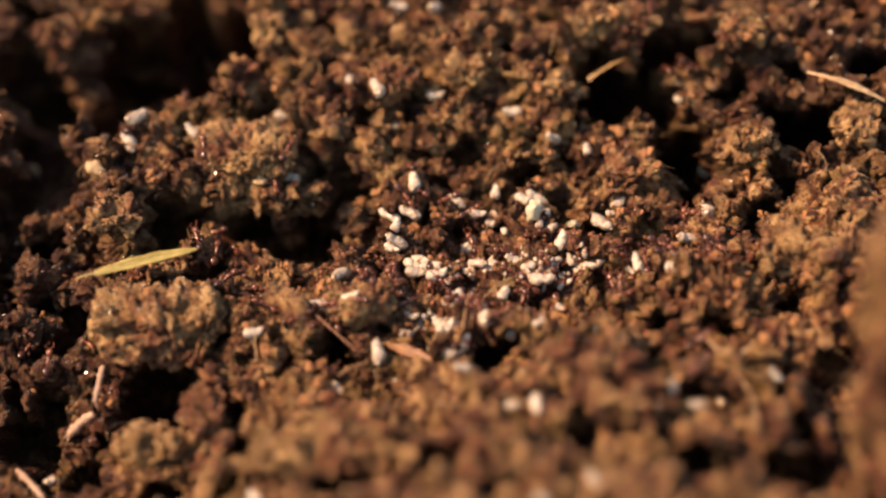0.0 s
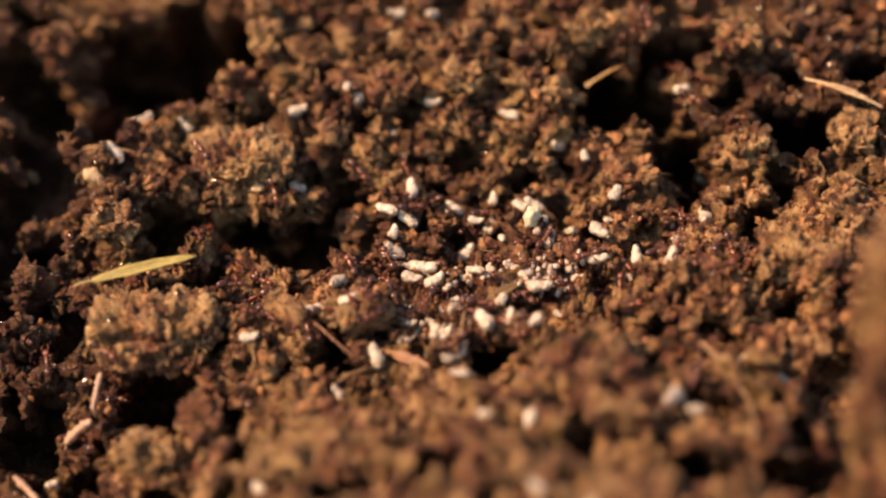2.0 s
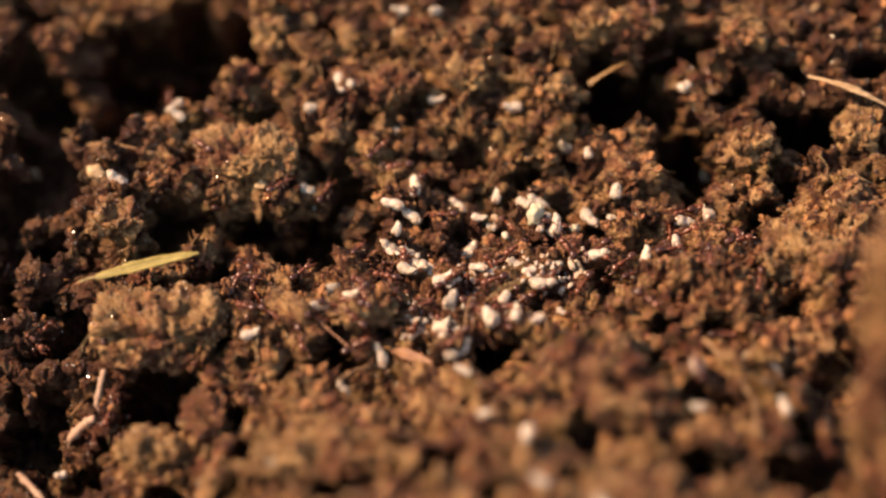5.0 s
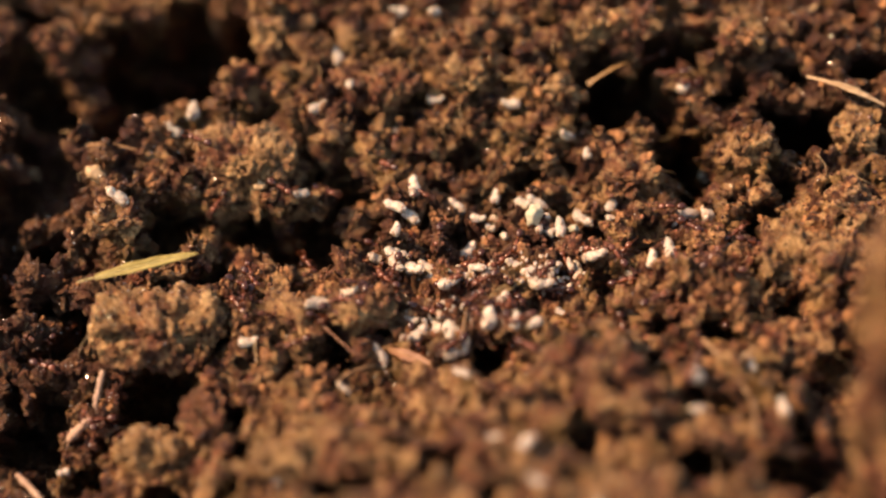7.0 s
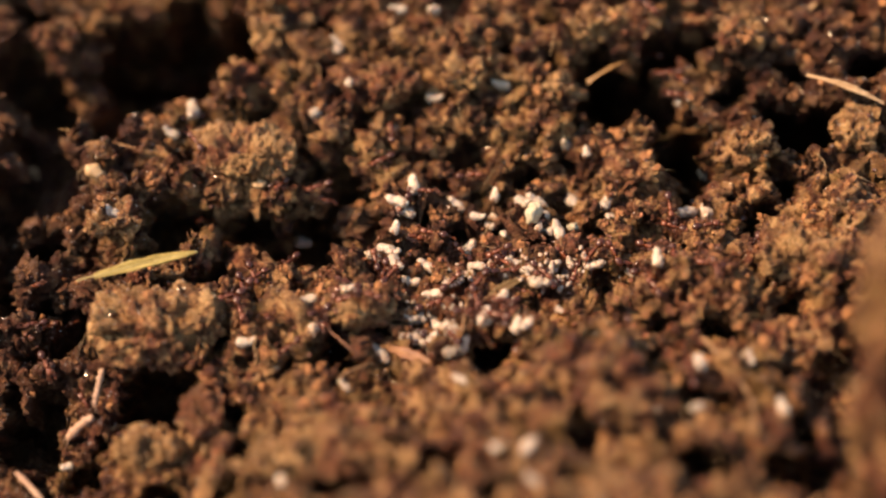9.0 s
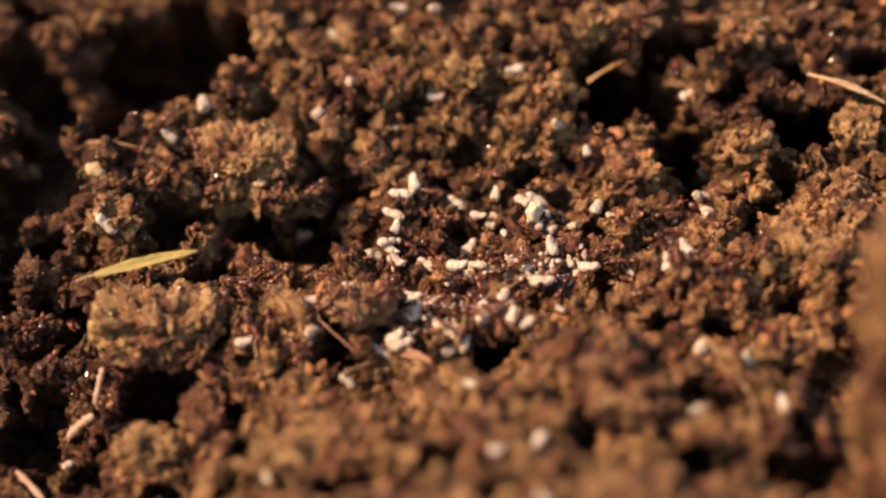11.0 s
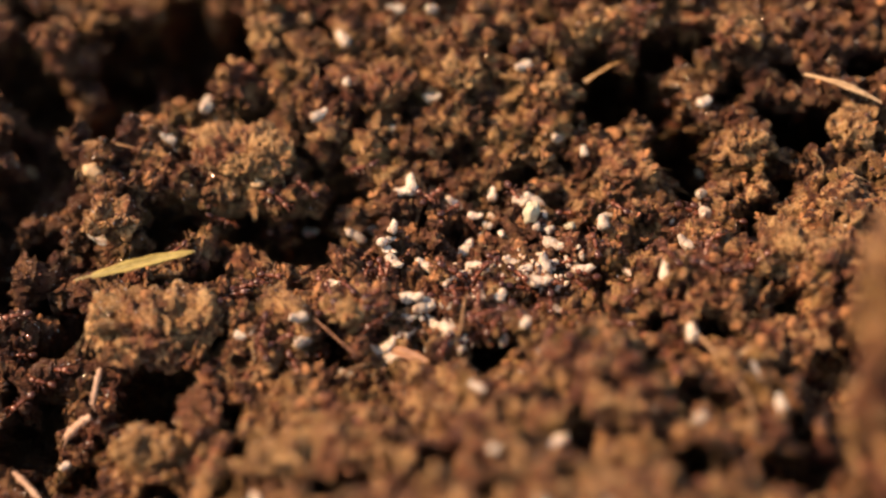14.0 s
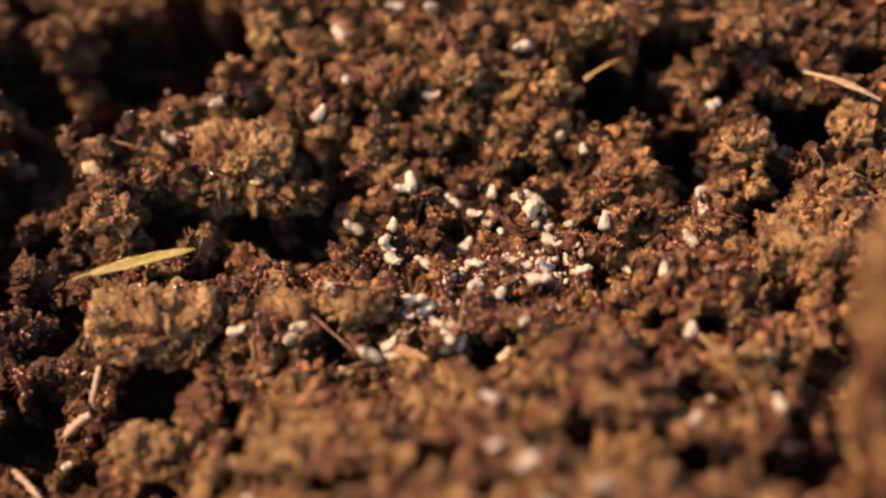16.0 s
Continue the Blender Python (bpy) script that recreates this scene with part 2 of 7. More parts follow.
pit(-0.3, 28.4, 0.6, 1.3, 2.4)
pit(4.7, 30.5, 0.9, 1.4, 2.4)
pit(-6.2, 23.1, 1.2, 0.9, 2.5)
pit(-17.3, 21.2, 0.9, 1.9, 2.9)
pit(54.7, 26.9, 2.7, 2.9, 14.6)
pit(53.9, 35.4, 1.6, 2.5, 9.9)
pit(-33.1, 8.2, 3.9, 3.0, 12.5)
pit(-24.7, 6.6, 4.0, 3.2, 13.1)
pit(-18.4, 4.4, 3.8, 4.2, 15.1)
pit(-28.4, 1.1, 3.3, 2.5, 11.0)
pit(-24.4, 1.3, 2.6, 1.7, 8.3)
pit(-54.0, 10.9, 1.5, 6.1, 7.7)
pit(-53.0, 2.7, 1.5, 3.3, 7.7)
pit(-48.8, -1.7, 2.0, 2.6, 9.3)
pit(-44.9, -2.3, 2.0, 4.3, 9.3)
pit(-47.4, 1.9, 1.3, 2.2, 7.2)
pit(-32.9, 13.9, 1.4, 1.5, 5.8)
pit(-51.7, 13.6, 1.9, 1.1, 3.9)
pit(-49.5, -4.4, 1.7, 1.1, 3.8)
pit(-15.3, 5.7, 3.8, 5.5, 15.1)
pit(-12.4, 2.8, 3.2, 2.8, 13.0)
pit(-8.2, -10.7, 2.6, 1.8, 8.7)
pit(-6.9, -7.3, 1.3, 1.1, 6.5)
pit(8.9, -7.5, 1.1, 1.8, 6.6)
pit(10.4, 14.6, 2.4, 1.5, 7.8)
pit(17.2, 12.1, 1.7, 1.5, 7.8)
pit(2.5, 7.1, 2.0, 1.5, 7.7)
pit(-15.9, -10.0, 1.0, 1.4, 6.2)
pit(-9.4, 5.0, 1.7, 2.1, 5.0)
pit(30.9, 12.0, 2.8, 2.7, 11.5)
pit(39.0, 4.8, 2.6, 1.9, 9.0)
pit(39.4, 1.9, 1.0, 1.9, 6.1)
pit(36.9, 8.9, 1.3, 1.6, 7.2)
pit(34.5, 3.2, 1.2, 2.3, 6.7)
pit(32.2, -3.0, 1.6, 2.1, 8.1)
pit(33.8, -4.3, 0.8, 1.5, 5.4)
pit(41.3, 10.0, 2.0, 2.6, 7.5)
pit(40.8, -10.2, 1.3, 2.0, 4.9)
pit(21.0, -14.1, 1.2, 1.5, 6.9)
pit(25.7, -13.5, 1.5, 1.2, 6.8)
pit(30.5, -15.8, 3.2, 1.2, 6.8)
pit(35.4, -12.7, 3.1, 0.8, 4.4)
pit(46.9, 6.1, 1.2, 1.1, 5.1)
pit(46.8, 0.2, 0.8, 0.8, 4.4)
pit(19.0, 5.4, 2.0, 1.9, 6.3)
pit(25.1, 4.6, 1.6, 1.5, 4.6)
pit(-33.8, -14.8, 3.7, 3.7, 14.6)
pit(-35.2, -17.9, 2.5, 1.4, 7.5)
pit(-44.5, -6.1, 2.0, 1.5, 7.7)
pit(-49.0, -16.8, 2.6, 2.1, 9.6)
pit(-46.5, -14.0, 1.9, 2.5, 9.1)
pit(-23.4, -22.5, 1.2, 3.0, 6.9)
pit(-39.1, -20.4, 1.6, 1.2, 6.9)
pit(-25.9, -11.2, 1.4, 3.1, 7.4)
pit(-22.7, -14.3, 1.3, 1.5, 4.2)
pit(-18.7, -13.7, 1.5, 2.5, 7.7)
pit(-48.4, -8.5, 2.0, 1.3, 7.0)
pit(-31.9, -30.6, 3.0, 1.5, 7.6)
pit(-23.6, -35.2, 1.5, 1.9, 7.6)
pit(-30.7, -23.2, 2.5, 1.2, 4.8)
pit(-51.3, -13.6, 1.3, 2.1, 5.0)
pit(-43.6, -22.0, 1.5, 1.6, 5.5)
pit(-47.5, -23.6, 1.3, 1.6, 4.9)
pit(-13.3, -14.1, 2.6, 2.8, 11.2)
pit(-11.2, -16.5, 1.5, 1.7, 4.6)
pit(-6.7, -21.7, 1.5, 1.0, 3.6)
pit(6.1, -15.8, 2.0, 1.8, 8.6)
pit(5.2, -28.1, 0.9, 1.1, 3.5)
pit(-13.7, -35.3, 2.3, 2.1, 5.7)
pit(-6.3, -38.4, 2.3, 3.5, 6.1)
pit(-9.7, -42.4, 1.7, 1.8, 5.0)
pit(-4.9, -34.0, 1.7, 1.4, 3.6)
pit(-0.7, -37.0, 1.6, 1.3, 4.2)
pit(2.3, -38.3, 1.1, 1.5, 3.9)
pit(-0.7, -32.2, 0.6, 0.7, 2.9)
pit(8.4, -39.9, 1.2, 0.5, 1.7)
pit(-4.9, -17.6, 0.9, 1.1, 3.5)
pit(14.8, -31.4, 1.4, 1.7, 3.6)
pit(5.4, -45.6, 0.9, 1.1, 3.5)
pit(-19.0, -30.1, 1.2, 1.3, 2.4)
pit(24.8, -26.9, 1.5, 1.4, 4.5)
pit(29.6, -28.6, 2.1, 1.3, 4.3)
pit(27.8, -19.9, 1.5, 1.0, 6.1)
pit(36.5, -23.5, 1.8, 1.6, 3.8)
pit(40.7, -20.9, 1.2, 1.2, 4.0)
pit(39.6, -32.6, 1.5, 1.7, 4.6)
pit(25.2, -41.7, 2.9, 1.8, 5.2)
pit(35.4, -41.1, 1.5, 2.3, 4.6)
pit(27.3, -44.0, 1.7, 1.3, 4.3)
pit(41.7, -42.5, 1.7, 1.4, 4.4)
pit(33.1, -30.3, 0.9, 1.9, 2.1)
pit(21.3, -36.3, 1.1, 1.4, 2.8)
pit(48.0, -25.7, 0.9, 6.8, 3.5)
pit(15.9, -41.4, 1.1, 0.9, 2.5)
pit(30.1, -24.3, 0.7, 1.0, 3.2)
pit(43.9, -28.9, 1.2, 3.9, 1.6)
pit(46.9, -29.8, 2.7, 8.2, 4.2)
pit(44.9, -38.1, 2.9, 4.7, 5.8)
pit(45.7, -17.0, 1.5, 6.0, 2.3)
pit(43.1, -26.3, 2.4, 5.8, 3.8)
pit(46.2, -32.2, 2.1, 7.6, 4.7)
pit(37.7, -41.4, 2.3, 1.8, 3.2)
pit(33.7, -35.5, 1.2, 1.1, 2.0)
pit(-10.3, 12.4, 2.7, 3.2, 9.2)
pit(-13.2, 15.6, 2.0, 2.7, 7.5)
pit(-8.7, 8.0, 2.0, 2.7, 6.5)
pit(-51.9, 18.8, 3.5, 3.1, 10.3)
pit(-45.5, 26.8, 2.8, 3.2, 10.7)
pit(-32.3, 15.5, 1.4, 1.8, 4.4)
pit(6.2, -16.1, 2.6, 2.4, 14.7)
pit(9.0, -7.5, 1.4, 2.0, 9.6)
pit(6.5, 6.7, 3.3, 1.5, 5.4)
pit(-1.8, 8.5, 1.6, 1.9, 5.6)
pit(15.0, 9.4, 1.3, 2.2, 5.0)
pit(4.5, 14.2, 2.7, 1.3, 3.6)
pit(12.0, 3.9, 1.3, 1.3, 3.5)
pit(-0.4, 14.1, 1.3, 1.5, 4.4)
pit(-10.0, 0.5, 1.6, 1.3, 4.2)
pit(29.6, -39.3, 2.0, 2.0, 5.6)
pit(34.2, -21.6, 1.3, 1.6, 3.5)
pit(37.9, -27.2, 1.5, 1.7, 3.3)
pit(22.8, -42.7, 2.2, 1.4, 3.6)
pit(-6.3, -9.9, 1.6, 1.6, 6.5)
pit(12.9, -43.9, 1.7, 1.2, 2.9)
pit(19.6, -39.2, 1.7, 1.3, 2.9)
pit(40.9, -38.0, 1.7, 2.8, 3.0)
pit(-48.5, 13.6, 4.1, 2.4, 6.4)
pit(-53.5, 14.3, 2.7, 2.7, 9.1)
pit(-40.3, 38.4, 4.4, 3.5, 16.9)
pit(46.4, -25.0, 2.4, 6.8, 5.1)
pit(46.0, -29.5, 3.6, 10.6, 3.9)
pit(38.4, -40.8, 3.2, 3.3, 7.8)
pit(-50.6, 5.9, 3.4, 3.9, 12.3)
pit(-45.9, -5.9, 2.6, 3.2, 9.0)
pit(-49.4, -19.0, 2.6, 3.1, 8.9)
pit(-41.4, -24.1, 2.8, 2.0, 6.6)
pit(27.6, -41.3, 3.9, 2.2, 4.7)
pit(38.6, -22.0, 2.4, 2.0, 3.3)
mound(47.2, -6.3, 4.7, 11.9, 2.1)
mound(-9.1, -26.5, 6.9, 3.4, 2.1)
mound(2.1, -29.1, 2.8, 3.6, 1.8)
mound(20.3, -29.8, 4.9, 4.9, 2.1)
mound(34.7, -34.9, 2.2, 2.6, 1.8)
mound(30.3, -43.5, 2.1, 1.9, 2.1)
mound(23.0, 38.5, 8.0, 3.4, 2.6)
mound(-16.1, -26.3, 2.3, 4.1, 1.8)
mound(10.0, -43.8, 3.5, 2.2, 1.4)
mound(-1.5, -42.5, 2.3, 1.9, 1.4)
mound(25.9, -9.9, 3.3, 2.1, 1.4)
mound(-11.6, -33.4, 9.4, 3.6, 2.1)
mound(16.6, -21.4, 6.3, 6.1, 1.8)
mound(30.0, -8.0, 6.0, 4.3, 1.4)
mound(-33.2, -24.4, 3.6, 3.0, 2.1)
mound(-27.7, -19.4, 2.5, 4.9, 2.4)
mound(6.8, -35.4, 7.2, 3.9, 1.4)
mound(-39.9, 8.0, 3.5, 3.9, 2.1)
mound(-22.8, 35.4, 1.9, 4.3, 2.8)
mound(-6.3, 28.5, 4.4, 2.8, 1.8)
mound(2.8, 27.2, 1.8, 2.1, 1.4)
mound(-0.4, 32.7, 2.6, 2.1, 1.4)
mound(21.9, 33.3, 3.7, 2.6, 1.8)
mound(38.1, 29.7, 2.9, 3.3, 2.1)
mound(41.1, 22.2, 1.8, 1.4, 1.4)
mound(51.6, 19.0, 2.2, 3.5, 1.8)
mound(44.2, -4.7, 4.1, 6.5, 1.4)
mound(38.3, 14.5, 2.6, 2.5, 1.8)
mound(-28.0, 26.8, 4.4, 2.6, 1.8)
mound(-40.1, 18.6, 3.0, 3.0, 1.4)
mound(-51.3, 37.3, 2.6, 2.7, 2.8)
mound(-44.8, 38.9, 1.4, 1.7, 2.1)
mound(-55.0, 21.1, 1.5, 3.1, 1.8)
mound(-46.3, 20.7, 1.0, 2.1, 1.8)
mound(0.9, -26.0, 3.1, 2.4, 1.0)
mound(2.2, -10.6, 9.9, 6.4, -0.7)
mound(36.6, -7.6, 2.0, 3.2, 1.0)
mound(29.7, -43.6, 2.4, 1.9, 1.4)


# ---------------------------------------------------------------- the ground, one sheet
def calm(x, y):
    """Where the soil is washed smoother: the near ridge and the bank at the side."""
    return np.maximum(smooth(-9, -26, y), smooth(30, 42, x) * smooth(18, 6, y))


def relief(x, y):
    """Height of the soil in mm at plan points in mm."""
    wx = x + 1.5 * noise2(x / 7, y / 7, 11) + 0.9 * noise2(x / 2.2, y / 2.2, 12)
    wy = y + 1.5 * noise2(x / 7, y / 7, 13) + 0.9 * noise2(x / 2.2, y / 2.2, 14)
    z = np.zeros_like(x)
    z = z + 1.8 * noise2(wx / 15, wy / 15, 1) + 1.5 * smooth(-0.2, 0.16, noise2(wx / 8.5, wy / 8.5, 2)) - 1.2
    z = z + 1.0 * smooth(-0.25, 0.25, noise2(wx / 4.2, wy / 4.2, 3)) - 0.8 * smooth(0.28, 0.46, noise2(wx / 5.5, wy / 5.5, 4))
    bare = (1 - 0.5 * calm(x, y)) * (1 - 0.75 * np.exp(-(((x - 8) / 24) ** 2 + ((y + 2) / 11) ** 2)))
    z = z + bare * (1.3 * smooth(-0.12, 0.18, noise2(wx / 4.6, wy / 4.6, 15)) - 1.8 * smooth(0.20, 0.38, noise2(wx / 5.2, wy / 5.2, 16)))
    around = np.exp(-((x / 95) ** 2 + ((y - 5) / 100) ** 2) ** 2)
    z = lay(x, y) + around * z + (1 - around) * (3.0 * noise2(x / 160, y / 160, 18) + 9.0 * noise2(x / 700, y / 700, 19))
    for cx, cy, rx, ry, lift in MOUNDS:
        q = np.sqrt(((wx - cx) / rx) ** 2 + ((wy - cy) / ry) ** 2)
        z = z + lift * smooth(1.25, 0.45, q)
    step = 3.0                                      # crusts break off in ledges
    level = (z + 0.35 * y) / step + 0.8 * noise2(x / 11, y / 11, 27)
    whole = np.floor(level)
    z = z + around * 0.42 * step * (whole + smooth(0.30, 0.70, level - whole) - level)
    wx = x + 1.5 * noise2(x / 7, y / 7, 11) + 0.3 * noise2(x / 2.2, y / 2.2, 12)
    wy = y + 1.5 * noise2(x / 7, y / 7, 13) + 0.3 * noise2(x / 2.2, y / 2.2, 14)
    low, ox, oy = np.zeros_like(x), np.zeros_like(x), np.zeros_like(x)     # cavities widen below their rim and run in obliquely
    for cx, cy, rx, ry, depth in PITS:
        q = np.sqrt(((wx - cx) / rx) ** 2 + ((wy - cy) / ry) ** 2)
        s = smooth(1.30, 0.86, q)
        d = depth * s
        deeper = d > low
        low = np.where(deeper, d, low)
        ox, oy = np.where(deeper, 0.4 * s * (x - cx), ox), np.where(deeper, 0.4 * s * (y - cy) + 0.92 * d, oy)
    return z - low, ox, oy


def billow(p, seed):
    """Rounded lumps with sharp creases between them."""
    return 0.42 - 1.7 * np.abs(noise3(p, seed))


def crumble(p, calmness=0.0, steep=0.5, porous=1.0):
    """How far loose soil stands out of its broad form at points p (mm): lumps, flakes, crumbs and holes in all directions."""
    w = p + 0.9 * np.stack([noise3(p / 2.6, 70 + k) for k in range(3)], 1)
    keep = 1 - 0.62 * calmness
    d = 0.7 * billow(w / 4.2, 80) + 0.22 * billow(w / 1.9 + 3.1, 81) * keep
    d = d + 0.45 * noise3(w / 1.15 + 7.7, 82) * keep + 0.55 * noise3(p / 0.62, 83) * keep
    d = d - 1.3 * smooth(0.14, 0.30, noise3(w / 3.4 + 11.0, 84)) * keep                # pores and worm holes of three sizes
    d = d - 1.7 * porous * smooth(0.13, 0.28, noise3(w / 1.8, 85)) * (1 - 0.5 * calmness) - 0.9 * smooth(0.10, 0.25, noise3(w / 0.95 + 2.0, 87)) * keep
    flake = noise3(w / (3.4, 3.4, 1.2) + 5.0, 86)
    return d + (0.35 + 0.5 * steep) * smooth(-0.04, 0.08, flake)


def split_long(v, tris, longest, within):
    """Halves every edge longer than `longest` where within(midpoint) holds."""
    e = np.sort(np.concatenate([tris[:, [0, 1]], tris[:, [1, 2]], tris[:, [2, 0]]]), 1)
    key, back = np.unique(e[:, 0] * np.int64(len(v)) + e[:, 1], return_inverse=True)
    a, b = key // len(v), key % len(v)
    mid = (v[a] + v[b]) / 2
    cut = (np.linalg.norm(v[a] - v[b], axis=1) > longest) & within(mid)
    number = np.full(len(key), -1, np.int64)
    number[cut] = len(v) + np.arange(cut.sum())
    m = number[back.reshape(-1)].reshape(3, -1).T
    out = [tris[(m < 0).all(1)]]
    hits = (m >= 0).sum(1)
    for k in range(3):
        t, n = np.roll(tris, -k, 1), np.roll(m, -k, 1)
        one = (hits == 1) & (n[:, 0] >= 0)
        out += [np.stack(c, 1) for c in ((t[one, 0], n[one, 0], t[one, 2]), (n[one, 0], t[one, 1], t[one, 2]))]
        two = (hits == 2) & (n[:, 2] < 0)
        out += [np.stack(c, 1) for c in ((t[two, 0], n[two, 0], t[two, 2]), (n[two, 0], n[two, 1], t[two, 2]), (n[two, 0], t[two, 1], n[two, 1]))]
    q = hits == 3
    t, n = tris[q], m[q]
    out += [np.stack(c, 1) for c in ((t[:, 0], n[:, 0], n[:, 2]), (n[:, 0], t[:, 1], n[:, 1]), (n[:, 2], n[:, 1], t[:, 2]), (n[:, 0], n[:, 1], n[:, 2]))]
    return np.concatenate([v, mid[cut]]), np.concatenate(out)


def normals(v, tris):
    n = np.cross(v[tris[:, 1]] - v[tris[:, 0]], v[tris[:, 2]] - v[tris[:, 0]])
    out = np.stack([sum(np.bincount(tris[:, c], n[:, k], len(v)) for c in range(3)) for k in range(3)], 1)
    return out / np.maximum(np.linalg.norm(out, axis=1), 1e-9)[:, None]


def axis(lo, hi, step, reach, growth=1.22):
    inner = np.arange(lo, hi, step)
    d = step * growth ** np.arange(1, 60)
    d = d[np.cumsum(d) < reach]
    return np.concatenate([(lo - np.cumsum(d))[::-1], inner, inner[-1] + np.cumsum(d)])


def build_ground():
    xs, ys = axis(-58, 60, 0.27, 3000), axis(-50, 64, 0.27, 3000)
    x, y = np.meshgrid(xs, ys)
    z, ox, oy = relief(x, y)
    v = np.stack([x + ox, y + oy, z], -1).reshape(-1, 3)
    ny, nx = x.shape
    i = (np.arange(ny - 1)[:, None] * nx + np.arange(nx - 1)[None, :]).ravel()
    tris = np.concatenate([np.stack([i, i + 1, i + nx + 1], 1), np.stack([i, i + nx + 1, i + nx], 1)])

    def walls(p):
        return (np.abs(p[:, 0] - 1) < 53 + 0.18 * p[:, 1]) & (np.abs(p[:, 1] - 6) < 54) & (p[:, 2] > lay(p[:, 0], p[:, 1]) - 8)
    for longest in (2.4, 1.2, 0.6):
        v, tris = split_long(v, tris, longest, walls)
    near = np.exp(-((v[:, 0] / 80) ** 2 + ((v[:, 1] - 10) / 90) ** 2) ** 2)
    detail = np.nonzero(near > 0.02)[0]
    n, p = normals(v, tris)[detail], v[detail]
    p = p + n * (near[detail] * crumble(p, calm(p[:, 0], p[:, 1]), 1 - np.abs(n[:, 2])))[:, None]
    v[detail] = p
    return mesh_from("soil_ground", v * MM, tris)


def mesh_from(name, v, faces, flat=False):
    me = bpy.data.meshes.new(name)
    n = faces.shape[1]
    me.vertices.add(len(v))
    me.vertices.foreach_set("co", np.ascontiguousarray(v, dtype=np.float32).ravel())
    me.loops.add(faces.size)
    me.loops.foreach_set("vertex_index", np.ascontiguousarray(faces, dtype=np.int32).ravel())
    me.polygons.add(len(faces))
    me.polygons.foreach_set("loop_start", np.arange(0, faces.size, n, dtype=np.int32))
    me.polygons.foreach_set("use_smooth", np.full(len(faces), not flat))
    me.update(calc_edges=True)
    return me


ground_mesh = build_ground()
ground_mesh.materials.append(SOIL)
ground = tagged(new("ground", ground_mesh), "loose crumbly brown nest soil with dark cavities and damp crumbs", "soil", kind="structure")

from mathutils.bvhtree import BVHTree


def tree_of(me):
    n = len(me.vertices)
    co = np.empty(n * 3, np.float32)
    me.vertices.foreach_get("co", co)
    f = np.empty(len(me.loops), np.int32)
    me.loops.foreach_get("vertex_index", f)
    return BVHTree.FromPolygons(co.reshape(-1, 3).tolist(), f.reshape(-1, len(me.loops) // len(me.polygons)).tolist())


GROUND_TREE = tree_of(ground_mesh)
CLOD_TREES = []


def drop(x, y):
    """The highest surface point and its normal over the plan point (mm) in the nest: soil or clod, in metres."""
    best, normal = None, Vector((0, 0, 1))
    for tree in (GROUND_TREE, *CLOD_TREES):
        p, n, _, _ = tree.ray_cast(Vector((x * MM, y * MM, 0.2)), Vector((0, 0, -1)))
        if p is not None and (best is None or p.z > best.z):
            best, normal = p, n
    return best, normal


def ball(subdivisions):
    bm = bmesh.new()
    bmesh.ops.create_icosphere(bm, subdivisions=subdivisions, radius=1.0)
    v = np.array([p.co[:] for p in bm.verts])
    f = np.array([[p.index for p in q.verts] for q in bm.faces])
    bm.free()
    return v, f


BALL1, BALL2, BALL3, BALL5, BALL6 = ball(1), ball(2), ball(3), ball(5), ball(6)


_crumbs = {}


def crumb_mesh(k, mat):
    """One of eight knobbly crumbs of 1 mm radius."""
    if (k, mat.name) not in _crumbs:
        v, f = BALL3
        q = v * (1.0, 0.7 + 0.05 * k, 0.75)
        q = q * (1 + 0.8 * noise3(v * 1.3 + k * 5.3, k + 50) + 0.5 * (0.3 - np.abs(noise3(v * 2.4 + k, k + 60)) * 1.6) + 0.25 * noise3(v * 5.0 + k, k + 65))[:, None]
        me = mesh_from("crumb", q * MM, f)
        me.materials.append(mat)
        _crumbs[(k, mat.name)] = me
    return _crumbs[(k, mat.name)]


def soil_clod(x, y, rx, ry, rz, seed, sink=0.35, label="rough crumbly clod of ochre-brown soil lying in the nest", mat=None, block=0.35):
    """A knobbly lump of soil, sizes in mm."""
    v, f = BALL6 if rx > 5 else BALL5
    p = v * (rx, ry, rz) * (1 / np.abs(v).max(1)[:, None]) ** block
    w = p + np.stack([noise3(p / 3.0, seed + k) for k in range(3)], 1) * 1.2
    s = 0.45 * min(rx, ry, rz) * noise3(w / (0.7 * max(rx, ry)) + seed, seed + 4) + 0.75 * crumble(p + seed * 3.7, porous=0.4)
    out = v / (rx, ry, rz)
    p = p + out / np.linalg.norm(out, axis=1)[:, None] * s[:, None]
    at, _ = drop(x, y)
    z = float(lay(np.float64(x), np.float64(y))) + rz * (1 - 2 * sink) if at is None else at.z / MM + rz * (1 - 2 * sink)
    me = mesh_from("soil_clod", p * MM, f)
    me.materials.append(mat or CLOD)
    ob = new("soil_clod", me)
    ob.location = (x * MM, y * MM, z * MM)
    tagged(ob, label, "soil clod", "clods of soil in the nest")
    rng = np.random.default_rng(seed + 77)
    upper = np.nonzero(v[:, 2] > -0.1)[0]
    for k in range(12 if rx > 3 else 7):
        i = upper[rng.integers(len(upper))]
        bit = new("crumb", crumb_mesh(int(rng.integers(8)), CLOD))
        bit.parent = ob
        r = rng.uniform(0.35, 0.95)
        bit.location = [float(c) * MM for c in p[i] - v[i] * r * 0.25]
        bit.rotation_euler = [float(a) for a in rng.uniform(0, 6.28, 3)]
        bit.scale = (r, r, r * float(rng.uniform(0.6, 1.0)))
    wm = mesh_from("probe", (p + (x, y, z)) * MM, f)
    CLOD_TREES.append(tree_of(wm))
    bpy.data.meshes.remove(wm)
    return ob


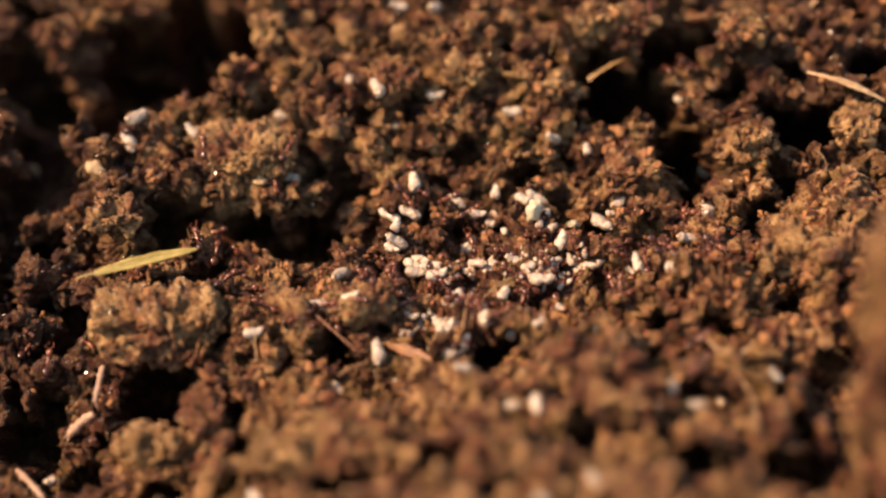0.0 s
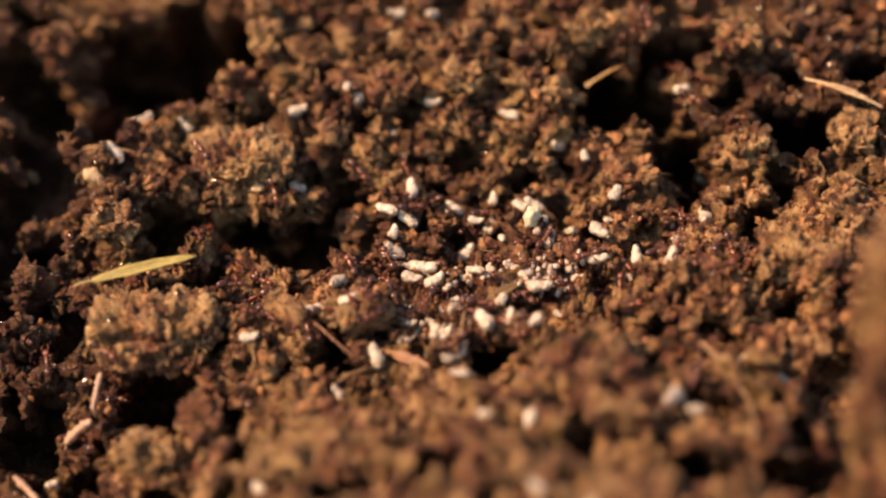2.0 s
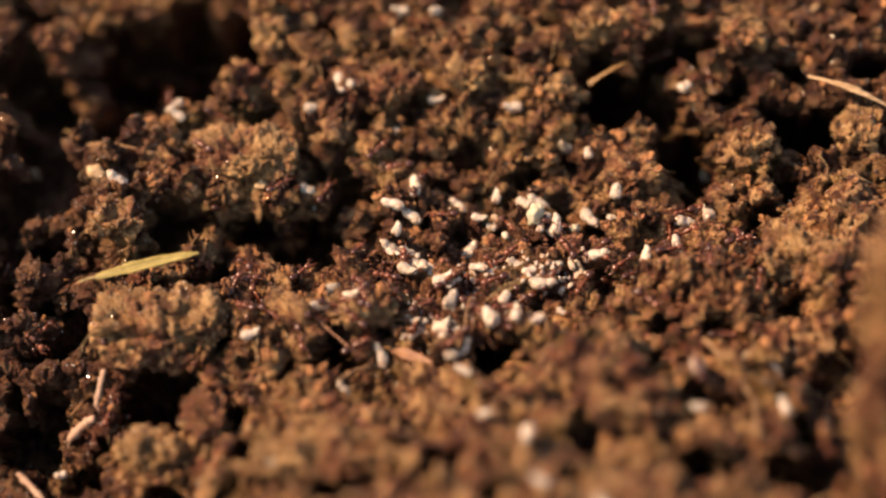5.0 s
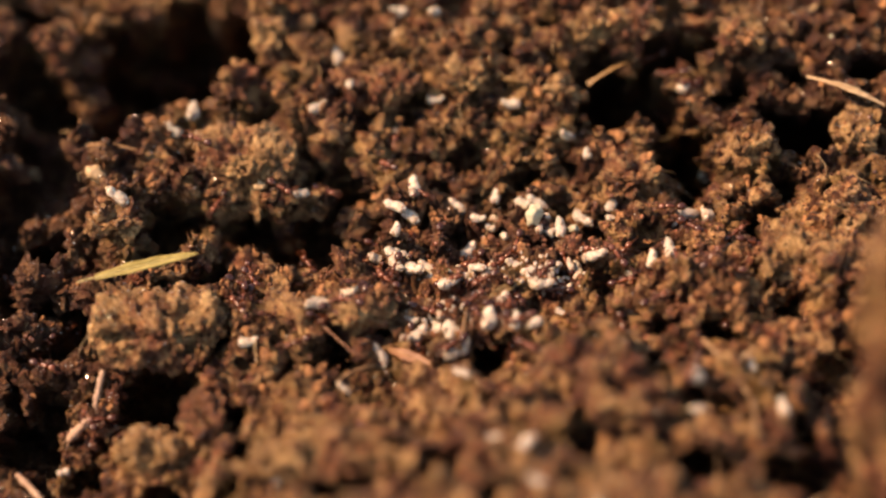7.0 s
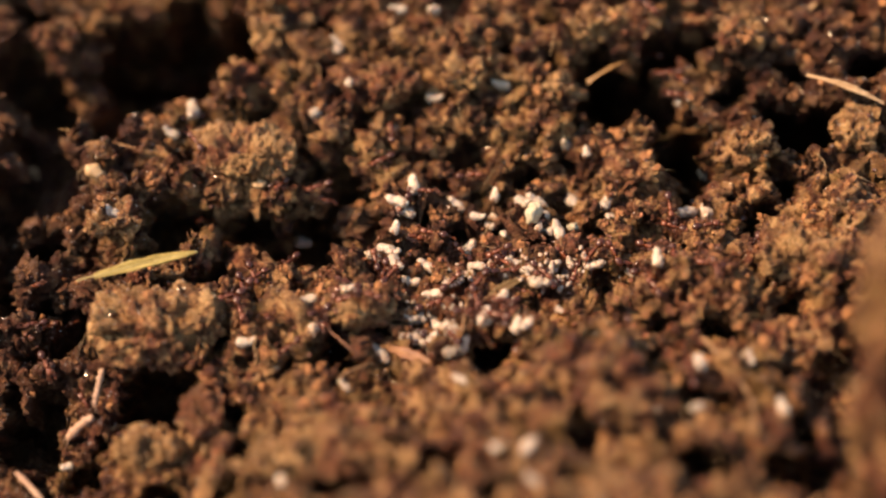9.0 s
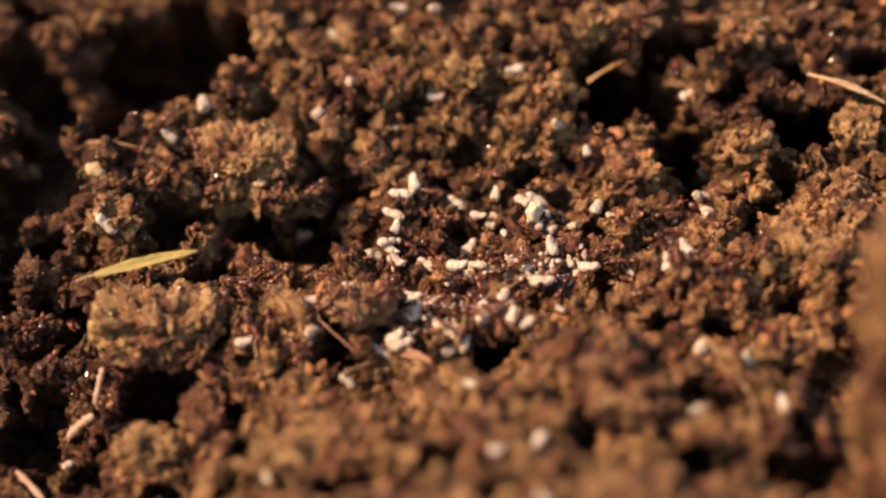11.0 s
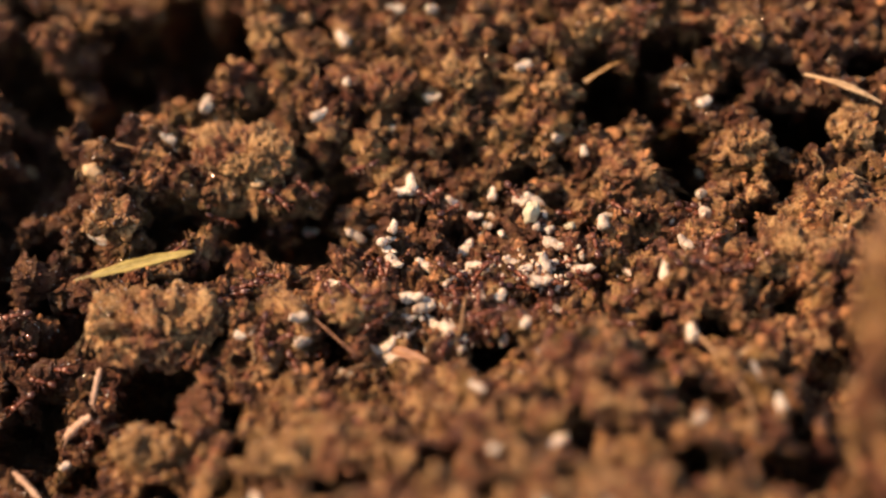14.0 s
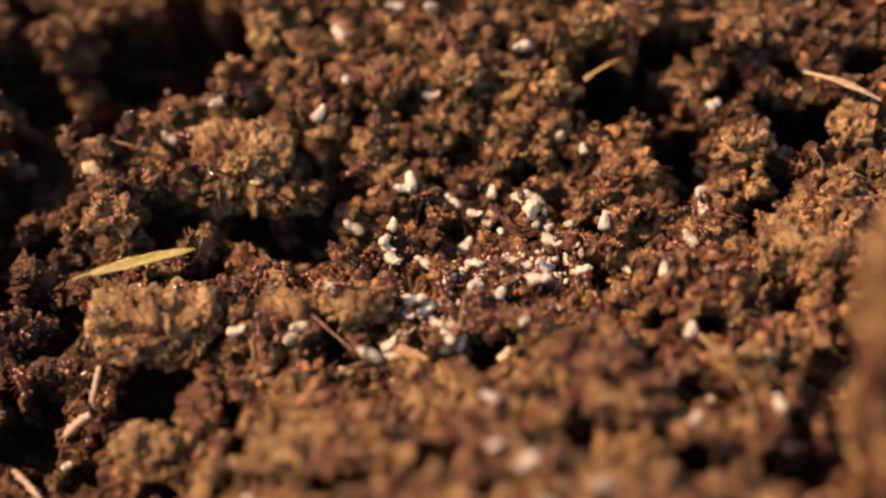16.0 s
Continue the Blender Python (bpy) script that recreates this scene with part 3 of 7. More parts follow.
soil_clod(-12.5, -33.5, 8.1, 3.2, 1.6, 3, sink=0.30, label="broad low clod of tan soil")
soil_clod(-34.0, -9.0, 7.6, 4.0, 3.6, 12, sink=0.42, block=0.6, label="large crumbly tan clod beside a yellow leaf")
soil_clod(-24.6, 16.2, 6.1, 4.6, 3.3, 21, sink=0.33)
soil_clod(23.2, 13.6, 3.8, 2.6, 2.6, 30, sink=0.33)
soil_clod(-6.8, 26.4, 3.6, 2.7, 2.0, 39, sink=0.33)
soil_clod(-9.7, -8.7, 4.0, 2.6, 1.9, 48, sink=0.33)
soil_clod(31.7, 2.5, 2.1, 2.7, 2.0, 57, sink=0.33)
soil_clod(22.5, 33.2, 6.4, 2.0, 1.8, 66, sink=0.33)
soil_clod(-40.5, 6.1, 3.2, 2.5, 1.8, 75, sink=0.33)
soil_clod(2.8, 26.3, 2.5, 2.1, 1.5, 84, sink=0.33)
soil_clod(8.5, 21.5, 3.2, 1.7, 1.3, 93, sink=0.33)
soil_clod(-22.8, 34.4, 1.9, 2.8, 2.0, 102, sink=0.33)
soil_clod(51.1, 16.5, 2.4, 3.2, 2.3, 111, sink=0.33)
soil_clod(38.0, 28.7, 2.8, 2.3, 1.6, 120, sink=0.33)
soil_clod(-50.8, 36.1, 2.6, 2.0, 1.5, 129, sink=0.33)
soil_clod(-15.9, 11.0, 2.4, 1.5, 1.1, 138, sink=0.33)
soil_clod(42.3, -3.8, 5.4, 3.3, 2.4, 147, sink=0.33)
soil_clod(-27.2, -21.6, 2.3, 2.9, 2.1, 156, sink=0.33)
soil_clod(-33.3, -25.4, 3.3, 1.9, 1.4, 165, sink=0.33)
soil_clod(14.0, 25.4, 2.6, 1.9, 1.4, 174, sink=0.33)
soil_clod(38.2, 13.4, 2.6, 2.0, 1.5, 183, sink=0.33)
edge_lump = soil_clod(50.2, -44.0, 10.0, 7.0, 22.0, 205, sink=0.12, block=0.4, label="tall brown lump of soil at the nest edge", mat=SOIL)
edge_lump.rotation_euler = (0, radians(-7.7), 0)


# ---------------------------------------------------------------- loose crumbs, grains and fibres
def scatter(name, count, sizes, shape, mat, label, category, lift=0.2, seed=1, flat=1.0, area=(-58, 60, -52, 74), jag=0.5, flat_shaded=False):
    """Many small lumps joined into one object, strewn over the soil."""
    rng = np.random.default_rng(seed)
    v, f = shape
    forms = []
    for k in range(10):
        q = v * rng.uniform(0.6, 1.2, 3) * (1, 1, flat)
        forms.append(q * (1 + jag * noise3(v * 1.3 + k * 7.1, k + 30) + 0.35 * jag * noise3(v * 3.1 + k, k + 40))[:, None])
    vs, fs, n = [], [], 0
    while n < count:
        x, y = rng.uniform(area[0], area[1]), rng.uniform(area[2], area[3])
        at, _ = drop(x, y)
        if at is None:
            continue
        r = sizes[0] * (sizes[1] / sizes[0]) ** (rng.random() ** 1.6)
        turn = np.array(Euler(rng.uniform(0, 6.28, 3)).to_matrix())
        vs.append(forms[n % 10] @ turn.T * (r * MM) + (at.x, at.y, at.z + lift * r * MM))
        fs.append(f + n * len(v))
        n += 1
    me = mesh_from(name, np.concatenate(vs), np.concatenate(fs), flat_shaded)
    me.materials.append(mat)
    return tagged(new(name, me), label, category, kind="stuff")


def ground_crumbs(count, seed):
    """The larger loose crumbs, each a piece of the ground."""
    rng = np.random.default_rng(seed)
    for _ in range(count):
        x, y = rng.uniform(-50, 54), rng.uniform(-24, 34)
        at, up = drop(x, y)
        bit = new("crumb", crumb_mesh(int(rng.integers(8)), CRUMB))
        bit.parent = ground
        r = rng.uniform(0.35, 0.85)
        bit.location = at + Vector((0, 0, 0.15 * r * MM))
        bit.rotation_euler = [float(a) for a in rng.uniform(0, 6.28, 3)]
        bit.scale = (r, r, r * float(rng.uniform(0.6, 1.0)))


ground_crumbs(200, 31)
scatter("soil_crumbs", 260, (0.3, 0.9), BALL3, CRUMB, "loose brown soil crumbs strewn over the nest", "soil crumbs", seed=3, flat_shaded=True, jag=1.2, area=(-58, 60, -26, 74))
scatter("fine_crumbs", 5000, (0.12, 0.36), BALL1, CRUMB, "fine reddish-brown soil granules over the nest", "soil granules", seed=4, flat_shaded=True, jag=1.2)
scatter("wet_grains", 6500, (0.12, 0.34), BALL1, GRAIN, "tiny wet glinting sand grains on the soil", "sand grains", lift=0.3, seed=5, jag=0.15)
_disc = np.array([(math.cos(k * math.pi / 2), math.sin(k * math.pi / 2), 0.0) for k in range(4)])
_flake = (np.concatenate([_disc + (0, 0, 0.06), _disc - (0, 0, 0.06)]), np.array(
    [(0, 1, 2), (0, 2, 3), (4, 6, 5), (4, 7, 6)] + [q for k in range(4) for q in ((k, 4 + k, 4 + (k + 1) % 4), (k, 4 + (k + 1) % 4, (k + 1) % 4))]))
# added mirror flakes, strewn to imitate the sparkle of wet surfaces
scatter("glint_flakes", 13000, (0.05, 0.10), _flake, GLINT, "tiny metallic flakes added as wet glints over the soil", "mica flecks", lift=0.9, seed=15, jag=0.1, flat_shaded=True)
scatter("glint_flakes", 5000, (0.06, 0.11), _flake, GLINT, "tiny metallic flakes added as wet glints in the dark hollow", "mica flecks", lift=0.9, seed=16, jag=0.1, area=(-58, -30, -48, 26), flat_shaded=True)
scatter("glint_flakes", 2600, (0.06, 0.11), _flake, GLINT, "tiny metallic flakes added as wet glints round the far galleries", "mica flecks", lift=0.9, seed=17, jag=0.1, area=(22, 58, 14, 42), flat_shaded=True)
scatter("nest_granules", 2200, (0.12, 0.34), BALL1, CRUMB_RED, "reddish damp soil granules round the brood", "soil granules", seed=6, area=(-18, 34, -14, 9), flat_shaded=True, jag=1.2)


_egg = (BALL2[0] * (1.5, 0.9, 0.9), BALL2[1])
scatter("ant_eggs", 90, (0.2, 0.42), _egg, BROOD, "heap of tiny pale ant eggs and young larvae on damp soil", "ant eggs", lift=0.7, seed=41, area=(0, 17, -5, 1.5), jag=0.2)
scatter("ant_eggs", 60, (0.2, 0.42), _egg, BROOD, "heap of tiny pale ant eggs beside the larvae", "ant eggs", lift=0.7, seed=42, area=(-5, 4, -13, -6), jag=0.2)


def tube(points, radii, sides=6):
    """Vertices and quads of a tapering tube along points (metres)."""
    pts = [Vector(p) for p in points]
    vs, fs = [], []
    for i, p in enumerate(pts):
        d = (pts[min(i + 1, len(pts) - 1)] - pts[max(i - 1, 0)]).normalized()
        a = d.cross(Vector((0.3, 0.2, 1))).normalized()
        b = d.cross(a)
        for k in range(sides):
            t = 2 * math.pi * k / sides
            vs.append(p + (a * math.cos(t) + b * math.sin(t)) * radii[i])
    for i in range(len(pts) - 1):
        for k in range(sides):
            m = (k + 1) % sides
            fs.append((i * sides + k, i * sides + m, (i + 1) * sides + m, (i + 1) * sides + k))
    return np.array([v[:] for v in vs]), np.array(fs)


def fibres(count, seed):
    rng = np.random.default_rng(seed)
    vs, fs, base = [], [], 0
    for _ in range(count):
        x, y = rng.uniform(-56, 58), rng.uniform(-50, 70)
        a, length = rng.uniform(0, 6.28), rng.uniform(1.2, 4.5)
        pts, r = [], rng.uniform(0.03, 0.08)
        at, _ = drop(x, y)
        z = at.z / MM
        rise = rng.uniform(-0.2, 0.25)
        for k in range(7):
            pts.append((x * MM, y * MM, (z + 0.2) * MM))
            a += rng.normal(0, 0.35)
            x, y = x + math.cos(a) * length / 6, y + math.sin(a) * length / 6
            at, _ = drop(x, y)
            z = min(max(z + rise * length / 6 - 0.15, at.z / MM - 0.2), z + 0.5) if at else z
            rise -= 0.12
        v, f = tube(pts, [r * MM * s for s in (0.7, 1, 1, 0.9, 0.8, 0.6, 0.3)], 5)
        vs.append(v), fs.append(f + base)
        base += len(v)
    me = mesh_from("root_fibres", np.concatenate(vs), np.concatenate(fs))
    me.materials.append(FIBRE)
    return tagged(new("root_fibres", me), "thin tangled root fibres and plant hairs in soil", "root fibres", kind="stuff")


fibres(420, 8)


# ---------------------------------------------------------------- plant bits
def part(name, v, f, mat, parent, label="", at=None):
    """One mesh object (v in mm) under a thing or a part."""
    me = mesh_from(name, np.asarray(v, float) * MM, np.asarray(f))
    me.materials.append(mat)
    ob = new(name, me)
    if parent is not None:
        ob.parent = parent
    if at is not None:
        ob.location = [c * MM for c in at]
    if label:
        ob["label"] = label
    return ob


def thing(name, label, category, group="", at=None):
    ob = new(name)
    ob.empty_display_size = 0.001
    if at is not None:
        ob.matrix_basis = at
    return tagged(ob, label, category, group)


def bent(p0, p1, bow, n=12, seed=0, wobble=0.0):
    """Points from p0 to p1 (mm) that sag or rise by bow in the middle."""
    rng = np.random.default_rng(seed)
    a, b = np.array(p0, float), np.array(p1, float)
    s = np.linspace(0, 1, n)[:, None]
    pts = a + (b - a) * s + np.array((0, 0, 1.0)) * bow * 4 * s * (1 - s)
    return pts + rng.normal(0, wobble, (n, 3)) * np.sin(np.pi * s)


def stem(name, p0, p1, r0, r1, mat, label, category, bow=0.3, nodes=(), seed=0, frayed=True):
    """A dry stalk with swollen nodes and a split end, from p0 to p1 in mm."""
    c = (np.array(p0) + np.array(p1)) / 2
    ob = thing(name, label, category, at=Matrix.Translation(Vector(c) * MM))
    n = 22
    pts = bent(p0 - c, p1 - c, bow, n, seed, 0.05 * r0)
    s = np.linspace(0, 1, n)
    rad = r0 + (r1 - r0) * s
    for k in nodes:
        rad = rad * (1 + 0.45 * np.exp(-((s - k) / 0.04) ** 2))
    rad[0] *= 0.55
    rad[-1] *= 0.4
    v, f = tube(pts, rad, 10)
    part("stalk", v, f, mat, ob)
    if frayed:
        rng = np.random.default_rng(seed + 5)
        d = (pts[-1] - pts[-3]) / np.linalg.norm(pts[-1] - pts[-3])
        for k in range(2):
            e = pts[-1] + d * rng.uniform(0.5, 1.2) + rng.normal(0, 0.35, 3)
            v, f = tube(bent(pts[-2], e, 0.05, 6, seed + k), np.linspace(r1 * 0.35, r1 * 0.08, 6), 5)
            part("fray", v, f, mat, ob)
    return ob


def flat_straw(name, p0, p1, width, mat, label, category, bow=0.3, twist=0.5, seed=0):
    """A strip of dry grass with a folded midrib, pointed at the far end; mm."""
    c = (np.array(p0) + np.array(p1)) / 2
    ob = thing(name, label, category, at=Matrix.Translation(Vector(c) * MM))
    n = 24
    pts = bent(p0 - c, p1 - c, bow, n, seed, 0.03)
    vs, fs = [], []
    for i in range(n):
        s = i / (n - 1)
        d = pts[min(i + 1, n - 1)] - pts[max(i - 1, 0)]
        d = d / np.linalg.norm(d)
        side = np.cross(d, (0, 0, 1.0))
        side = side / np.linalg.norm(side)
        up = np.cross(side, d)
        a = twist * (s - 0.5)
        side, up = side * math.cos(a) + up * math.sin(a), up * math.cos(a) - side * math.sin(a)
        w = width * 0.5 * (1 - 0.75 * s ** 3) * (0.8 + 0.2 * math.sin(9 * s + seed))
        for q, h in ((-1, 0.22), (-0.5, 0.08), (0, -0.05), (0.5, 0.08), (1, 0.22)):
            vs.append(pts[i] + side * q * w + up * h * w)
        for q, h in ((1, 0.10), (0.5, -0.06), (0, -0.2), (-0.5, -0.06), (-1, 0.10)):
            vs.append(pts[i] + side * q * w + up * h * w)
    for i in range(n - 1):
        for k in range(10):
            m = (k + 1) % 10
            fs.append((i * 10 + k, i * 10 + m, i * 10 + 10 + m, i * 10 + 10 + k))
    part("blade", vs, fs, mat, ob)
    return ob


def leaf(p0, p1, width, label, mat, rib_mat):
    """A narrow pointed leaf with a folded midrib, from stalk end p0 to tip p1 in mm."""
    c = (np.array(p0) + np.array(p1)) / 2
    ob = thing("leaf", label, "leaf", at=Matrix.Translation(Vector(c) * MM))
    n = 30
    pts = bent(p0 - c, p1 - c, 0.18, n)
    vs, fs, rib = [], [], []
    for i in range(n):
        s = i / (n - 1)
        d = pts[min(i + 1, n - 1)] - pts[max(i - 1, 0)]
        d = d / np.linalg.norm(d)
        side = np.cross(d, (0.0, -0.62, 0.78))
        side = side / np.linalg.norm(side)
        up = np.cross(side, d)
        w = width * 0.5 * (0.04 + min(1.0, 0.45 + 1.6 * s) * (1 - s ** 4) ** 0.8) * (1 + 0.06 * math.sin(23 * s))
        rib.append(pts[i] + up * 0.02)
        for q, h in ((-1, 0.25), (-0.6, 0.18), (-0.25, 0.06), (0, 0), (0.25, 0.06), (0.6, 0.18), (1, 0.22 + 0.1 * math.sin(7 * s))):
            vs.append(pts[i] + side * q * w + up * h * w)
        for q, h in ((0.95, 0.16), (0.25, -0.04), (0, -0.1), (-0.25, -0.04), (-0.95, 0.16)):
            vs.append(pts[i] + side * q * w + up * (h * w - 0.05))
    for i in range(n - 1):
        for k in range(12):
            m = (k + 1) % 12
            fs.append((i * 12 + k, i * 12 + m, i * 12 + 12 + m, i * 12 + 12 + k))
    blade = part("blade", vs, fs, mat, ob)
    v, f = tube(rib, np.linspace(0.13, 0.03, n), 6)
    part("midrib", v, f, rib_mat, blade, "pale raised midrib")
    v, f = tube(bent(pts[0] - (pts[1] - pts[0]) * 5, pts[0], 0.1, 6), np.linspace(0.10, 0.13, 6), 6)
    part("leaf_stalk", v, f, rib_mat, ob)
    return ob


def fragment(x, y, z, rx, ry, rz, seed, mat, name, label, category):
    v, f = BALL3
    p = v * (rx, ry, rz) * (1 + 0.45 * noise3(v * 1.4 + seed, seed) + 0.2 * noise3(v * 3.5 + seed, seed + 1))[:, None]
    ob = part(name, p, f, mat, None)
    ob.location = (x * MM, y * MM, z * MM)
    ob.rotation_euler = (seed * 0.7, seed * 0.3, seed * 1.9)
    return tagged(ob, label, category)


# ---------------------------------------------------------------- ant brood
def loft(stations, sides=14):
    """A closed body along x from (x, z, width, height) stations, mm."""
    vs, fs = [], []
    for x, z, w, h in stations:
        for k in range(sides):
            t = 2 * math.pi * k / sides
            vs.append((x, w * math.cos(t), z + h * math.sin(t)))
    n = len(stations)
    for i in range(n - 1):
        for k in range(sides):
            m = (k + 1) % sides
            fs.append((i * sides + k, i * sides + sides + k, i * sides + sides + m, i * sides + m))
    return np.array(vs), np.array(fs)


def larva_form(length, girth, bend, rings):
    """A plump ringed grub body, rounded at both ends, waisted and thinner towards the bent head end."""
    st = []
    for i in range(44):
        s = (1 - math.cos(math.pi * i / 43)) / 2
        r = girth * 0.5 * (1 - abs(2 * s - 1) ** 3.2) ** 0.5 * (1.06 - 0.22 * s)
        r *= 1 + 0.03 * math.sin(rings * 2 * math.pi * s) - 0.16 * math.exp(-((s - 0.60) / 0.12) ** 2)
        x = length * (s - 0.5)
        st.append((x, bend * (2 * s - 0.7) ** 2, max(r, 0.004), max(r * 0.92, 0.004)))
    v, f = loft(st)
    return v * (1 + 0.26 * noise3(v * 0.8 + length, 3) + 0.12 * noise3(v * 1.9 + length, 4))[:, None], f


LARVA_KINDS = [("ant_larva", 2.9, 1.45, 0.30, 9), ("ant_larva", 2.3, 1.4, 0.45, 8), ("ant_larva", 1.8, 1.3, 0.2, 7)]
_stock = {}


def brood_stock(kind):
    """One larva of each kind, built once; kind 3 is a pupa with the form of an ant showing."""
    if kind in _stock:
        return _stock[kind]
    far = Matrix.Translation((0, 0, -0.05))
    if kind < 3:
        name, length, girth, bend, rings = LARVA_KINDS[kind]
        ob = thing(name, "plump cream-white ant larva lying on brown nest soil", "ant larva", "ant brood in the nest", at=far)
        part("body", *larva_form(length, girth, bend, rings), BROOD, ob)
        v, f = BALL2
        part("head", v * (0.17, 0.2, 0.17), f, BROOD_HEAD, ob, "small amber head", at=(length * 0.47, 0, bend * 1.2))
    else:
        ob = thing("ant_pupa", "cream-white ant pupa with folded legs on nest soil", "ant pupa", "ant brood in the nest", at=far)
        v, f = BALL3
        part("gaster", v * (0.72, 0.56, 0.52), f, BROOD, ob, at=(-0.75, 0, 0))
        part("thorax", v * (0.55, 0.42, 0.44), f, BROOD, ob, at=(0.22, 0, 0.02))
        part("head", v * (0.38, 0.42, 0.36), f, BROOD, ob, at=(0.92, 0, -0.06))
        for sgn in (-1, 1):
            for k in range(3):
                v2, f2 = tube(bent((0.45 - 0.25 * k, 0.30 * sgn, -0.1), (-0.1 - 0.35 * k, 0.22 * sgn, -0.48), 0.12, 7), np.linspace(0.09, 0.05, 7), 6)
                part("leg", v2, f2, BROOD, ob)
    _stock[kind] = ob
    return ob


used_kinds = set()


def brood(kind, x, y, z, yaw, tilt, size=1.0):
    """A larva or pupa at a point in mm."""
    src = brood_stock(kind)
    m = pose(x * MM, y * MM, z * MM, 0, tilt, yaw)
    if kind in used_kinds:
        ob = copy_thing(src, m)
    else:
        used_kinds.add(kind)
        ob = src
        ob.matrix_basis = m
    ob.scale = (size, size, size)
    return ob


MOVES = []


def carried(kind, yaw, tilt, size, *rows):
    """Brood that the ants shift about: rows of seconds and place in mm."""
    t, x, y, z = rows[0]
    ob = brood(kind, x, y, z, yaw, tilt, size)
    rng = random.Random(int(abs(x * 31 + y * 17) * 10))
    keyed, turn = [], yaw
    for n, (t, x, y, z) in enumerate(crawl(rows)):
        keyed.append((t, pose(x * MM, y * MM, z * MM, 0, tilt + rng.uniform(-8, 8), turn)))
        turn += rng.uniform(-14, 14)
    MOVES.append((ob, keyed))
    ob["label"] = "plump cream-white ant %s being shifted by ants" % ("pupa" if kind == 3 else "larva")
    return ob


# ---------------------------------------------------------------- ants
def ant_stock():
    """A small shiny red-brown worker ant, 3 mm long, feet at z = 0, head towards +x."""
    ob = thing("ant", "small shiny red-brown worker ant crawling over nest soil", "ant", "ants in the nest", at=Matrix.Translation((0, 0, -0.05)))
    v, f = BALL3
    head = part("head", v * (0.40, 0.36, 0.30), f, ANT, ob, at=(1.05, 0, 0.62))
    for sgn in (-1, 1):
        v2, f2 = tube([(0.28, 0.16 * sgn, 0.08), (0.55, 0.42 * sgn, 0.30), (0.62, 0.46 * sgn, 0.32), (0.95, 0.30 * sgn, 0.02), (1.15, 0.26 * sgn, -0.08)], [0.05, 0.045, 0.045, 0.05, 0.06], 6)
        part("antenna", v2, f2, ANT, head)
        part("mandible", *tube([(0.30, 0.16 * sgn, -0.08), (0.48, 0.16 * sgn, -0.12), (0.58, 0.03 * sgn, -0.13)], [0.08, 0.06, 0.02], 6), ANT_DARK, head)
        v3, f3 = BALL2
        part("eye", v3 * 0.07, f3, ANT_DARK, head, "tiny black eye", at=(0.06, 0.32 * sgn, 0.12))
    st = [(-0.55, 0, 0.06, 0.06), (-0.45, 0.02, 0.17, 0.18), (-0.2, 0.05, 0.20, 0.22), (0.0, 0.05, 0.18, 0.20), (0.2, 0.10, 0.24, 0.26), (0.4, 0.08, 0.22, 0.24), (0.58, 0.03, 0.12, 0.13), (0.66, 0.02, 0.07, 0.07)]
    part("thorax", *loft(st, 12), ANT, ob, at=(0.12, 0, 0.58))
    part("petiole", v * (0.12, 0.11, 0.17), f, ANT, ob, at=(-0.55, 0, 0.58))
    part("gaster", v * (0.58, 0.44, 0.40), f, ANT_DARK, ob, "dark glossy gaster", at=(-1.15, 0, 0.60))
    for sgn in (-1, 1):
        for k, (x0, out, x1) in enumerate(((0.42, 0.85, 0.95), (0.18, 1.0, 0.12), (-0.02, 0.95, -0.85))):
            a = (0.0, 0.0, 0.0)
            dx = x1 - x0
            pts = [a, (0.35 * dx, 0.42 * out * sgn, 0.28), (0.55 * dx, 0.62 * out * sgn, 0.20), (0.85 * dx, 0.88 * out * sgn, -0.32), (1.05 * dx, 1.0 * out * sgn, -0.48)]
            part("leg", *tube(pts, [0.055, 0.065, 0.045, 0.035, 0.02], 6), ANT_DARK, ob, at=(x0, 0.16 * sgn, 0.48))
    return ob


ANT_STOCK = ant_stock()
ants = []


def ant(*rows):
    """An ant crawling along rows of seconds and place (mm); it faces the way it goes and keeps to the soil."""
    ob = copy_thing(ANT_STOCK, Matrix()) if ants else ANT_STOCK
    ants.append(ob)
    ob.scale = (1.12, 1.12, 1.12)
    rows, keyed, yaw = crawl(rows), [], None
    for n, (t, x, y, z, nx, ny) in enumerate(rows):
        a, b = rows[max(n - 1, 0)], rows[min(n + 1, len(rows) - 1)]
        way = math.degrees(math.atan2(b[2] - a[2], b[1] - a[1])) if (b[1] - a[1], b[2] - a[2]) != (0, 0) else (yaw or 0.0)
        if yaw is not None:
            step = (way - yaw + 180) % 360 - 180
            way = yaw + max(-70, min(70, step))
        yaw = way
        up = Vector((nx, ny, 1.0)).normalized()
        m = Vector((0, 0, 1)).rotation_difference(up).to_matrix().to_4x4() @ pose(0, 0, 0, 0, 0, yaw)
        keyed.append((t, Matrix.Translation((x * MM, y * MM, z * MM)) @ m))
    ob.location = keyed[0][1].translation
    MOVES.append((ob, keyed))
    return ob


# ---------------------------------------------------------------- keeping to the soil
def crawl(rows):
    """Rows (seconds, x, y, z, ...) with steps in between that follow the soil."""
    out = []
    for a, b in zip(rows, rows[1:]):
        out.append(a)
        n = int((b[0] - a[0]) // 0.8)
        for k in range(1, n):
            s = k / n
            p = [u + (w - u) * s for u, w in zip(a, b)]
            at, _ = drop(p[1], p[2])
            if at is not None:
                p[3] = max(p[3], min(at.z / MM + 0.45, p[3] + 3.0))
            out.append(tuple(p))
    return out + [rows[-1]]


